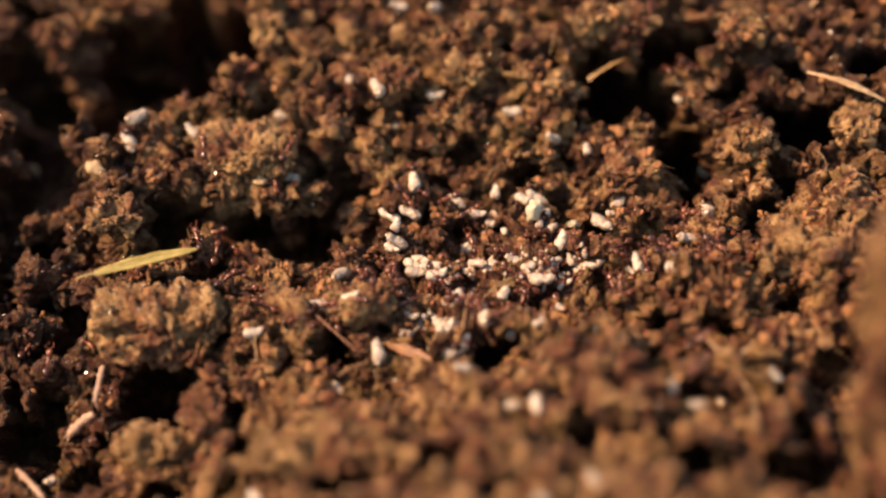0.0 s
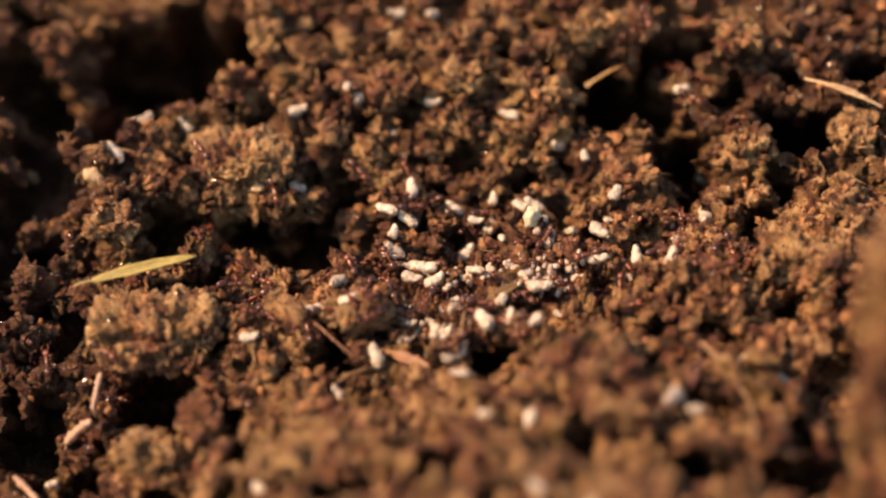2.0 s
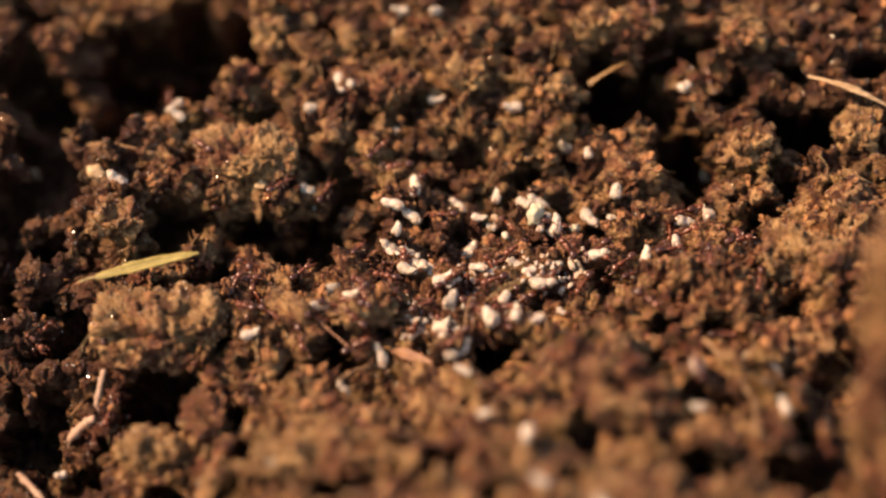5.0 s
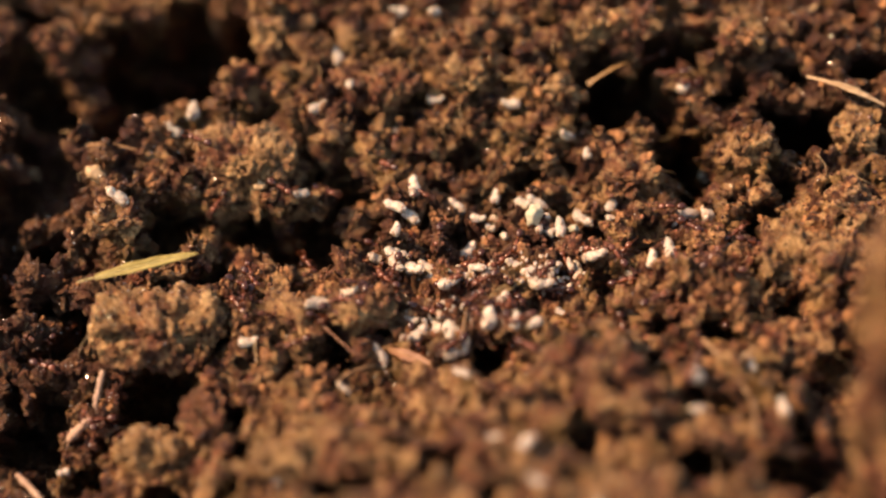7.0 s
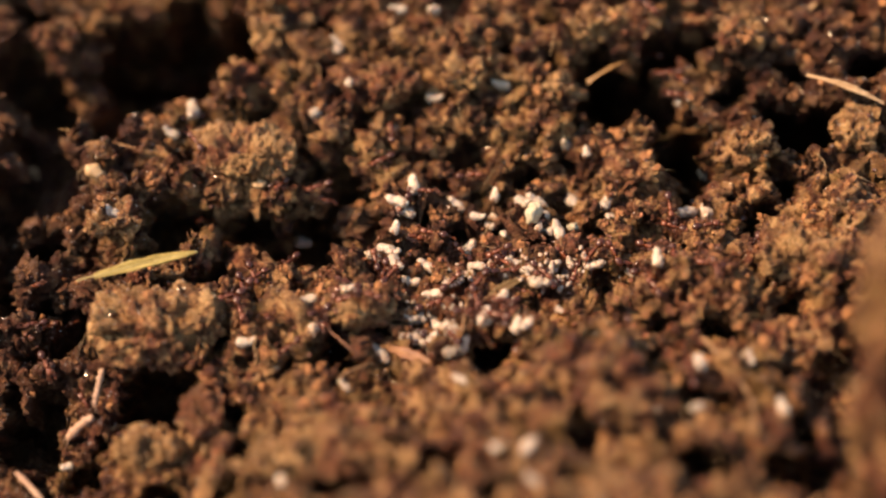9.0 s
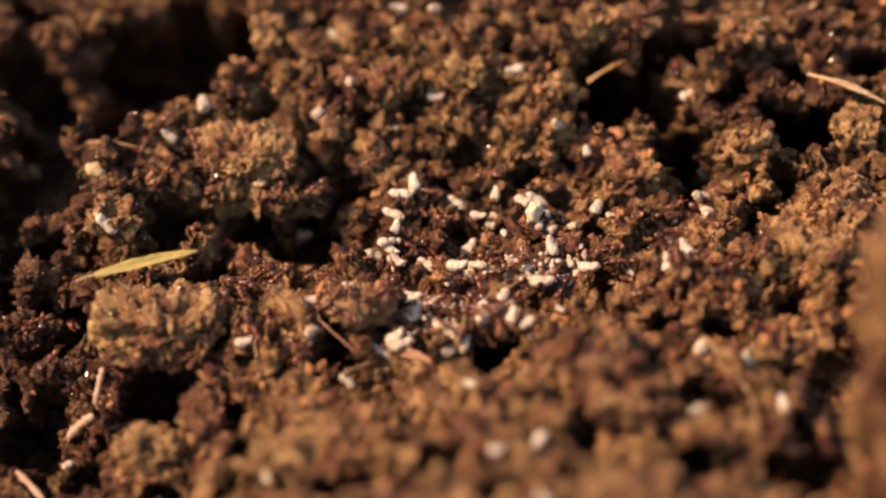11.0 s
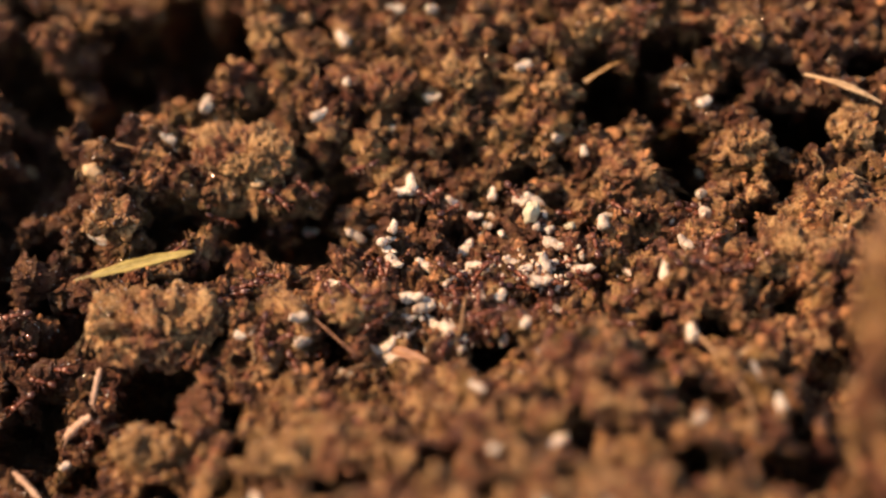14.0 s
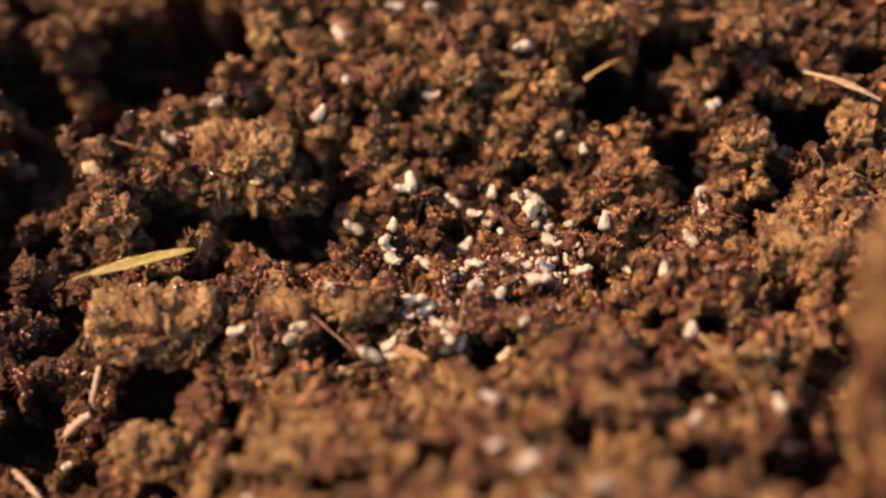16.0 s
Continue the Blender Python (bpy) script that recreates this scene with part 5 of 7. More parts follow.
stem("twig", np.array((-14.9, -10.3, -1.6)), np.array((-10.0, -15.0, -3.2)), 0.14, 0.10, DEAD_LEAF, "thin dry brown stem lying on crumbly soil", "twig", bow=0.0, nodes=(0.3, 0.75), seed=52)
stem("twig", np.array((-52.1, 45.5, -12.4)), np.array((-43.6, 16.6, 3.9)), 0.15, 0.10, BROWN_STEM, "thin dry brown stem lying on crumbly soil", "twig", bow=0.6, nodes=(0.3, 0.75), seed=53)
stem("twig", np.array((-51.5, -6.7, -16.7)), np.array((-43.9, -11.9, -11.4)), 0.18, 0.12, BROWN_STEM, "thin dry brown stem lying on crumbly soil", "twig", bow=0.5, nodes=(0.3, 0.75), seed=89)
stem("twig", np.array((2.3, -14.3, -0.6)), np.array((3.0, -7.6, -0.9)), 0.20, 0.15, BROWN_STEM, "thin dry brown stem lying on crumbly soil", "twig", bow=0.5, nodes=(0.3, 0.75), seed=48)
stem("twig", np.array((-7.5, -15.1, -4.9)), np.array((-11.9, -18.3, -4.1)), 0.25, 0.20, BROWN_STEM, "thin dry brown stem lying on crumbly soil", "twig", bow=0.6, nodes=(0.3, 0.75), seed=71)
stem("twig", np.array((29.2, -18.0, 1.9)), np.array((33.4, -27.5, 1.8)), 0.28, 0.25, BROWN_STEM, "slender brown twig lying across soil", "twig", bow=0.4, nodes=(0.3, 0.75), seed=13)
stem("twig", np.array((34.8, 20.2, 4.6)), np.array((34.8, 32.2, -7.7)), 0.20, 0.12, BROWN_STEM, "thin dry brown stem lying on crumbly soil", "twig", bow=0.2, nodes=(0.3, 0.75), seed=66)
stem("twig", np.array((33.6, -28.2, 1.8)), np.array((33.1, -36.0, 4.1)), 0.30, 0.22, BROWN_STEM, "thin dry brown stem lying on crumbly soil", "twig", bow=0.2, nodes=(0.3, 0.75), seed=75)
flat_straw("dry_straw", np.array((18.5, 26.0, 7.1)), np.array((23.6, 27.2, 9.7)), 0.9, SLIVER, "curved orange sliver of dry bark over a cavity", "straw", bow=0.3, seed=46)
flat_straw("dry_straw", np.array((30.0, 35.5, 10.2)), np.array((44.4, 32.5, 12.5)), 0.5, BROWN_STEM, "tan strip of dry grass lying on soil", "straw", bow=0.6, seed=54)
flat_straw("dry_straw", np.array((48.8, 37.5, 11.9)), np.array((44.7, 32.0, 11.0)), 0.9, STRAW, "tan strip of dry grass lying on soil", "straw", bow=0.3, seed=73)
flat_straw("dry_straw", np.array((54.7, 17.7, 9.4)), np.array((45.3, 21.2, 11.4)), 1.6, STRAW, "tan strip of dry grass lying on soil", "straw", bow=0.5, seed=48)
flat_straw("dry_straw", np.array((31.2, -24.6, 2.4)), np.array((34.9, -19.5, 1.8)), 0.5, STRAW, "tan strip of dry grass lying on soil", "straw", bow=0.4, seed=21)
flat_straw("dry_straw", np.array((-45.3, 19.4, 2.2)), np.array((-37.8, 16.7, 3.2)), 0.8, BROWN_STEM, "tan strip of dry grass lying on soil", "straw", bow=0.5, seed=73)
fragment(11.1, 6.7, 0.8, 1.1, 0.9, 1.5, 31, PALE, "pale_fragment", "pale yellowish plant fragment standing among white brood", "plant fragment")
fragment(33.8, 20.8, -3.7, 1.0, 0.7, 0.6, 13, DULL, "pale_fragment", "dull greyish-white fragment in a dark cavity", "plant fragment")
fragment(-22.5, 12.1, 1.3, 0.9, 0.8, 0.6, 9, STRAW, "bark_chip", "small orange-brown bark chip on a clod", "bark chip")
fragment(16.0, 5.9, -1.0, 1.1, 0.7, 0.6, 39, PALE, "pale_fragment", "small yellowish plant fragment among the brood", "plant fragment")
fragment(-54.5, 28.2, -9.0, 1.0, 0.9, 0.7, 6, STRAW, "bark_chip", "small orange-brown bark chip on dark soil", "bark chip")
fragment(-43.2, 13.6, 1.9, 1.3, 1.0, 0.9, 23, STRAW, "bark_chip", "small orange-brown bark chip on dark soil", "bark chip")

# worker ants, busy round the brood
ant((0, 27.0, 34.2, 13.2, -0.5, -0.5), (2, 26.5, 32.6, 13.1, -0.2, -0.5), (4, 27.1, 33.8, 12.9, -0.3, -0.5), (6, 27.1, 35.3, 13.1, -0.3, -0.5), (8, 25.8, 32.7, 13.9, -0.4, -0.5), (10, 26.3, 32.7, 13.1, 0.5, -0.5), (12, 27.5, 34.3, 12.1, -0.5, 0.2), (14, 26.2, 32.7, 13.5, 0.5, -0.5), (16, 25.1, 32.7, 13.7, 0.1, 0.3))
ant((0, -25.9, 6.0, -5.6, 0.5, 0.5), (2, -25.8, 5.3, -5.9, 0.5, 0.5), (4, -24.9, 4.7, -6.2, 0.4, 0.5), (6, -24.5, 4.2, -6.4, 0.5, 0.5), (8, -23.3, -0.2, -3.2, 0.5, -0.5), (10, -22.7, -1.5, -3.0, 0.1, -0.2), (12, -22.1, -0.6, -3.8, 0.5, -0.3), (14, -21.7, -1.0, -4.4, 0.5, 0.5), (16, -22.1, -3.3, -2.9, 0.5, -0.5))
ant((0, -29.8, 5.1, -2.6, -0.5, -0.5), (2, -30.0, 6.2, -2.3, 0.5, 0.5), (4, -33.1, 20.6, -12.5, -0.2, -0.5), (6, -34.0, 21.0, -13.0, 0.5, -0.5), (8, -35.5, 21.7, -13.4, 0.2, -0.5), (10, -36.5, 21.8, -13.9, 0.0, -0.5), (12, -34.6, 20.5, -12.9, -0.5, -0.5), (14, -34.1, 21.0, -12.8, 0.5, -0.5), (16, -33.1, 20.8, -12.4, -0.2, -0.5))
ant((0, -27.7, 8.0, -9.9, -0.5, -0.5), (2, -25.9, 4.1, -7.0, 0.5, 0.5), (4, -24.1, -2.0, -2.7, -0.4, -0.5), (6, -23.5, -0.7, -3.6, 0.5, -0.5), (8, -22.9, -1.6, -3.0, -0.2, 0.1), (10, -21.9, -0.5, -3.7, 0.5, -0.5), (12, -21.2, -0.9, -3.2, 0.5, -0.5), (14, -20.2, -0.9, -3.3, -0.5, -0.5), (16, -18.8, -1.9, -2.5, 0.5, -0.5))
ant((0, -24.2, 3.9, -6.8, 0.5, 0.5), (1.6, -21.9, -0.5, -3.6, -0.5, -0.5), (3.2, -18.9, -1.8, -2.4, -0.5, -0.5), (4.8, -17.5, -0.6, -3.1, 0.1, -0.2), (6.4, -16.0, 1.9, -4.2, 0.5, -0.5), (8, -18.9, 14.6, -13.5, -0.3, 0.3), (9.6, -18.9, -0.2, -2.5, 0.1, -0.5), (11.2, -19.6, -1.4, -3.3, -0.4, -0.0), (12.8, -21.7, -1.0, -4.4, 0.5, 0.5), (14.4, -23.5, -3.3, -3.3, 0.5, -0.4), (16, -25.5, -4.8, -2.8, 0.5, -0.5))
ant((0, -42.6, -8.0, -8.9, 0.2, 0.5), (1.6, -39.8, -12.1, -5.0, 0.1, -0.5), (3.2, -37.1, -13.1, -3.2, -0.0, 0.1), (4.8, -39.8, -10.9, -4.5, 0.1, -0.5), (6.4, -45.2, 2.4, -15.9, -0.4, 0.2), (8, -47.3, -2.8, -11.4, -0.5, 0.5), (9.6, -47.9, -3.5, -9.2, 0.0, 0.5), (11.2, -48.4, -4.7, -7.6, -0.2, 0.5), (12.8, -49.3, -3.5, -7.4, -0.5, -0.1), (14.4, -51.4, -5.0, -6.3, 0.2, -0.5), (16, -53.6, -4.6, -7.0, 0.1, 0.5))
ant((0, -50.2, -6.7, -10.2, 0.5, -0.5), (2, -49.8, -5.9, -11.5, 0.4, -0.5), (4, -50.4, -1.2, -16.5, -0.5, -0.5), (6, -47.4, -10.6, -8.6, -0.5, -0.5), (8, -46.9, -10.8, -9.2, 0.2, -0.5), (10, -46.4, -11.8, -8.6, -0.5, -0.5), (12, -45.8, -11.1, -9.3, -0.5, 0.5), (14, -45.0, -11.2, -9.3, -0.5, -0.5), (16, -44.5, -11.5, -9.4, -0.5, -0.5))
ant((0, -54.2, 2.5, -11.4, 0.5, -0.5), (1.6, -55.2, 4.5, -10.9, 0.5, -0.5), (3.2, -55.0, 4.0, -9.2, 0.5, -0.5), (4.8, -55.5, 7.9, -10.1, 0.5, -0.5), (6.4, -54.5, 8.4, -11.2, -0.4, -0.5), (8, -52.0, 0.4, -6.0, -0.5, 0.2), (9.6, -49.8, 2.2, -8.8, -0.5, 0.5), (11.2, -50.1, 8.0, -14.5, -0.5, 0.5), (12.8, -46.9, 0.7, -10.0, -0.5, 0.5), (14.4, -46.7, 2.5, -13.0, 0.5, 0.5), (16, -46.1, 1.7, -13.6, 0.5, 0.5))
ant((0, -47.4, -0.4, -16.0, -0.5, 0.5), (2, -47.4, -2.9, -13.7, -0.5, 0.5), (4, -47.7, -2.4, -13.1, -0.5, 0.5), (6, -47.7, -5.2, -10.6, -0.5, 0.5), (8, -48.6, -5.0, -10.7, -0.5, 0.5), (10, -49.1, -5.5, -10.6, 0.5, 0.5), (12, -49.7, -5.9, -10.9, 0.4, -0.5), (14, -50.3, -7.1, -10.6, 0.2, -0.5), (16, -51.4, -6.1, -11.3, -0.5, -0.5))
ant((0, -21.2, -8.2, -2.6, 0.5, 0.5), (2, -22.1, -8.1, -2.4, 0.5, -0.5), (4, -22.7, -8.4, -2.0, -0.5, 0.5), (6, -23.4, -7.8, -2.3, -0.5, -0.5), (8, -24.4, -6.2, -3.4, -0.5, -0.5), (10, -25.5, -6.6, -3.3, 0.5, -0.5), (12, -26.4, -9.1, -1.2, -0.5, -0.5), (14, -25.9, -6.5, -3.0, 0.5, 0.5), (16, -25.3, -6.1, -2.3, 0.2, 0.5))
ant((0, -21.1, -8.3, -2.7, 0.5, 0.5), (2, -20.9, -8.4, -2.7, 0.5, 0.5), (4, -20.8, -8.7, -3.0, 0.5, 0.5), (6, -20.7, -8.8, -3.1, 0.5, 0.5), (8, -20.8, -8.9, -3.3, 0.5, 0.5), (10, -20.8, -9.0, -3.5, 0.5, 0.5), (12, -20.7, -10.3, -2.7, 0.5, -0.4), (14, -20.8, -11.1, -2.6, 0.5, -0.5), (16, -20.8, -11.5, -2.4, -0.5, -0.5))
ant((0, -21.6, -3.5, -3.9, 0.5, -0.5), (2, -22.0, -3.5, -3.9, -0.4, -0.5), (4, -22.3, -3.7, -4.1, 0.5, -0.5), (6, -22.9, -3.0, -4.8, 0.5, -0.5), (8, -22.9, -5.0, -3.1, -0.5, -0.5), (10, -23.4, -5.6, -2.7, -0.5, -0.0), (12, -23.9, -4.1, -3.7, -0.5, -0.5), (14, -24.2, -4.5, -3.4, -0.5, -0.3), (16, -24.7, -4.0, -3.7, -0.5, -0.5))
ant((0, 30.1, 33.6, -8.1, 0.5, 0.5), (2, 30.4, 33.1, -7.5, 0.5, 0.5), (4, 30.5, 37.3, -10.0, 0.5, -0.4), (6, 30.5, 37.4, -9.6, -0.5, -0.5), (8, 30.7, 36.6, -8.6, -0.5, -0.5), (10, 30.8, 40.5, -10.8, -0.5, -0.5), (12, 31.2, 39.8, -10.1, -0.5, -0.5), (14, 30.0, 26.5, -0.6, 0.4, 0.5), (16, 30.1, 26.5, -0.6, 0.4, 0.5))
ant((0, 30.4, 35.0, -2.7, -0.1, -0.5), (1.6, 31.4, 23.4, 6.4, -0.3, -0.5), (3.2, 33.4, 26.6, 5.6, 0.5, 0.5), (4.8, 33.9, 28.6, 6.4, 0.1, -0.5), (6.4, 32.9, 27.5, 6.2, -0.5, 0.5), (8, 31.3, 25.2, 5.8, -0.4, -0.5), (9.6, 30.2, 26.1, 3.7, -0.2, -0.5), (11.2, 30.7, 36.1, -4.7, -0.5, -0.5), (12.8, 28.7, 41.4, -8.2, 0.5, 0.2), (14.4, 26.4, 45.8, -9.1, -0.5, 0.5), (16, 23.8, 47.0, -10.0, 0.5, 0.5))
ant((0, 32.1, -3.5, 3.3, -0.0, -0.2), (2, 33.8, 1.2, -0.1, 0.3, 0.5), (4, 34.5, -0.8, 1.6, -0.5, -0.5), (6, 35.7, -0.5, 1.6, 0.5, -0.3), (8, 37.0, -0.5, 1.2, 0.5, -0.5), (10, 37.3, -4.1, 3.6, 0.5, -0.5), (12, 37.3, -5.7, 3.9, -0.5, -0.5), (14, 37.5, -5.9, 3.0, -0.5, -0.5), (16, 36.9, -3.1, 0.8, 0.4, -0.5))
ant((0, 31.3, -4.8, 3.7, -0.4, -0.5), (2, 31.4, -6.0, 4.1, 0.5, -0.5), (4, 31.0, -7.1, 4.4, -0.4, 0.3), (6, 31.0, -7.6, 4.4, -0.5, -0.5), (8, 31.5, -7.2, 3.1, -0.5, -0.5), (10, 31.7, -9.3, 4.2, 0.5, 0.5), (12, 33.1, -8.3, 3.2, -0.5, -0.3), (14, 34.1, -7.9, 3.3, 0.4, -0.5), (16, 34.8, -7.6, 2.4, -0.5, -0.5))
ant((0, 31.8, -5.5, 4.0, 0.2, 0.5), (1.6, 32.7, -7.5, 3.8, -0.5, 0.5), (3.2, 35.0, -5.9, 1.7, -0.5, -0.2), (4.8, 36.6, -7.6, 1.6, 0.5, -0.5), (6.4, 34.0, -7.9, 2.8, -0.2, 0.5), (8, 32.7, -7.9, 3.5, 0.5, 0.2), (9.6, 30.1, -6.4, 3.0, -0.5, -0.5), (11.2, 27.2, -7.0, 4.0, 0.5, -0.5), (12.8, 29.8, -6.4, 3.1, 0.3, -0.5), (14.4, 30.3, -9.2, 4.3, 0.5, -0.5), (16, 32.2, -9.7, 3.9, -0.3, 0.5))
ant((0, 7.3, 1.5, -2.0, 0.5, -0.5), (2, 7.1, 1.5, -2.5, 0.5, -0.5), (4, 7.2, 1.5, -2.5, 0.2, -0.5), (6, 7.0, 1.4, -2.8, 0.5, -0.5), (8, 6.6, 1.1, -2.6, 0.5, -0.5), (10, 6.4, 0.8, -2.5, 0.5, -0.5), (12, 6.6, 0.9, -2.9, 0.5, -0.5), (14, 6.8, 1.1, -3.1, 0.5, -0.5), (16, 6.9, -3.0, -0.1, -0.1, 0.5))
ant((0, 4.3, -11.5, -0.5, 0.2, -0.4), (1.6, 3.0, -8.8, -1.7, 0.5, -0.5), (3.2, 2.5, -6.1, -2.3, -0.5, -0.5), (4.8, 3.0, -1.8, -4.1, -0.5, -0.5), (6.4, 2.9, -0.6, -3.8, -0.5, -0.5), (8, 3.0, 3.0, -4.2, 0.5, -0.2), (9.6, 1.8, 3.9, -3.1, 0.5, -0.5), (11.2, 2.8, 2.8, -4.0, 0.5, -0.5), (12.8, 3.1, -0.7, -3.7, -0.2, -0.5), (14.4, 4.2, -3.2, -2.9, -0.5, -0.5), (16, 5.3, -5.8, -1.8, 0.1, -0.5))
ant((0, 3.0, -10.7, -0.4, 0.1, -0.3), (2, 3.3, -10.8, -0.5, 0.1, 0.5), (4, 3.5, -11.1, -0.6, 0.1, 0.5), (6, 3.6, -11.4, -0.7, 0.5, 0.5), (8, 3.6, -11.6, -0.7, 0.5, 0.5), (10, 3.4, -11.9, -0.6, -0.1, 0.5), (12, 3.6, -12.1, -0.8, -0.5, -0.1), (14, 3.6, -12.4, -0.8, -0.1, 0.5), (16, 3.7, -12.7, -1.0, -0.5, -0.1))
ant((0, 6.8, -13.1, 0.1, -0.5, 0.5), (2, 7.0, -13.0, -0.1, -0.5, 0.5), (4, 7.4, -13.6, 0.3, -0.5, 0.5), (6, 7.5, -13.6, -0.1, 0.5, 0.5), (8, 7.6, -13.8, -0.2, 0.5, -0.5), (10, 7.8, -13.3, -1.1, -0.5, 0.5), (12, 7.8, -13.8, -0.6, 0.5, 0.5), (14, 8.0, -13.0, -1.6, -0.5, 0.5), (16, 7.9, -12.5, -2.5, -0.5, -0.5))
ant((0, 2.1, -9.0, -1.1, -0.0, 0.5), (1.6, 4.0, -8.9, -0.4, 0.5, -0.5), (3.2, 6.3, -9.0, -1.2, -0.4, 0.1), (4.8, 7.6, -12.2, 1.0, -0.5, 0.5), (6.4, 9.4, -14.4, 1.5, -0.5, 0.2), (8, 7.8, -14.6, 1.3, 0.5, -0.5), (9.6, 5.6, -12.5, 0.3, -0.5, 0.5), (11.2, 3.5, -11.1, -0.6, 0.1, 0.5), (12.8, 2.0, -9.6, -1.1, -0.2, -0.5), (14.4, 1.4, -7.2, -0.9, 0.4, 0.1), (16, 1.0, -3.7, -2.2, -0.5, -0.4))
ant((0, -6.3, -4.3, -1.6, 0.2, -0.5), (2, -6.7, -3.0, -2.4, 0.4, 0.5), (4, -6.8, -2.6, -2.4, -0.5, -0.5), (6, -7.1, -2.5, -2.3, 0.4, 0.5), (8, -7.6, -0.8, -3.7, -0.4, -0.5), (10, -8.0, 1.8, -5.5, -0.5, -0.1), (12, -8.2, -1.5, -2.7, 0.5, -0.4), (14, -8.7, -1.5, -2.5, -0.1, 0.0), (16, -9.0, -4.8, -0.1, -0.5, 0.5))
ant((0, -5.2, -5.8, -1.2, -0.5, 0.5), (2, -5.6, -4.1, -2.1, -0.5, -0.3), (4, -5.8, -3.9, -2.2, -0.5, -0.5), (6, -6.2, -2.8, -2.6, -0.5, -0.5), (8, -6.4, -2.6, -2.3, -0.3, -0.5), (10, -6.2, -2.3, -2.3, 0.5, -0.1), (12, -6.3, -1.7, -2.6, 0.5, -0.4), (14, -6.1, -1.9, -2.2, -0.5, -0.3), (16, -6.2, -0.2, -3.1, 0.5, -0.5))
ant((0, -8.0, -8.7, 0.2, -0.5, -0.5), (2, -8.2, -9.8, 1.1, 0.5, 0.2), (4, -8.8, -10.1, 1.2, 0.1, -0.3), (6, -9.3, -8.5, -0.5, -0.5, -0.5), (8, -8.9, -10.1, 0.9, -0.5, -0.5), (10, -8.3, -10.3, 1.0, 0.5, -0.5), (12, -7.8, -9.9, 0.6, 0.2, -0.5), (14, -7.5, -9.0, 0.3, -0.1, 0.0), (16, -7.0, -9.3, 0.5, -0.5, 0.4))
ant((0, -4.6, -8.1, -2.7, -0.3, 0.3), (2, -3.8, -7.8, -2.5, 0.3, -0.5), (4, -3.1, -7.8, -2.2, 0.5, -0.5), (6, -2.6, -7.4, -2.7, 0.5, -0.5), (8, -2.0, -7.6, -2.7, -0.5, -0.5), (10, -1.1, -7.3, -2.8, 0.5, -0.5), (12, -0.9, -7.1, -2.5, -0.0, -0.5), (14, -0.1, -4.3, -4.0, 0.5, -0.5), (16, 0.5, -7.3, -1.0, -0.5, -0.2))
ant((0, -0.3, -4.1, -2.4, 0.5, -0.5), (1.6, -1.8, -2.7, -2.6, -0.3, -0.5), (3.2, -4.1, -1.0, -2.6, -0.5, -0.5), (4.8, -4.5, -0.0, -1.9, -0.5, -0.5), (6.4, -4.0, 3.9, -2.3, -0.5, 0.5), (8, -4.1, 8.0, -3.1, -0.2, 0.2), (9.6, -3.7, 4.2, -2.5, 0.5, -0.0), (11.2, -1.4, 3.5, -3.3, 0.5, -0.5), (12.8, 0.1, -0.8, -1.0, -0.2, -0.4), (14.4, 1.5, -3.0, -1.0, 0.5, -0.5), (16, 3.6, -1.1, -2.9, -0.5, -0.5))
ant((0, 2.5, -6.3, -3.3, -0.2, -0.5), (2, 2.7, -8.8, -1.5, 0.5, -0.3), (4, 3.2, -8.5, -1.7, -0.3, -0.5), (6, 3.4, -8.7, -1.6, -0.3, -0.5), (8, 3.8, -8.3, -1.9, 0.3, 0.1), (10, 4.1, -9.6, -0.8, -0.5, -0.5), (12, 4.2, -9.8, -0.4, -0.5, -0.5), (14, 4.5, -6.5, -2.5, -0.5, -0.5), (16, 4.5, -6.4, -2.2, 0.0, -0.5))
ant((0, -1.3, -3.2, -2.0, -0.5, -0.5), (1.6, -1.6, -6.6, -1.9, 0.5, 0.1), (3.2, -2.2, -7.5, -2.4, -0.5, -0.5), (4.8, -3.4, -9.0, -3.2, 0.5, -0.5), (6.4, -3.4, -10.8, -3.4, -0.1, -0.5), (8, -3.1, -11.1, -5.0, 0.5, -0.5), (9.6, -0.9, -15.9, -1.5, 0.5, -0.5), (11.2, 0.8, -14.3, -2.8, 0.5, 0.5), (12.8, 1.9, -15.5, -1.6, -0.2, -0.4), (14.4, 3.4, -13.6, -2.9, -0.5, 0.5), (16, 2.4, -13.9, -1.8, -0.5, 0.5))
ant((0, 0.1, -4.2, -2.5, -0.3, 0.5), (2, 0.1, -4.2, -2.9, 0.5, 0.5), (4, 0.4, -4.1, -3.1, -0.5, -0.5), (6, 0.8, -3.9, -3.4, -0.5, 0.5), (8, 1.0, -3.9, -3.3, -0.5, -0.5), (10, 1.2, -3.7, -3.6, 0.5, -0.5), (12, 1.6, -3.6, -3.4, 0.5, -0.5), (14, 1.9, -3.5, -3.3, 0.5, -0.5), (16, 2.2, -3.4, -3.3, 0.5, -0.5))
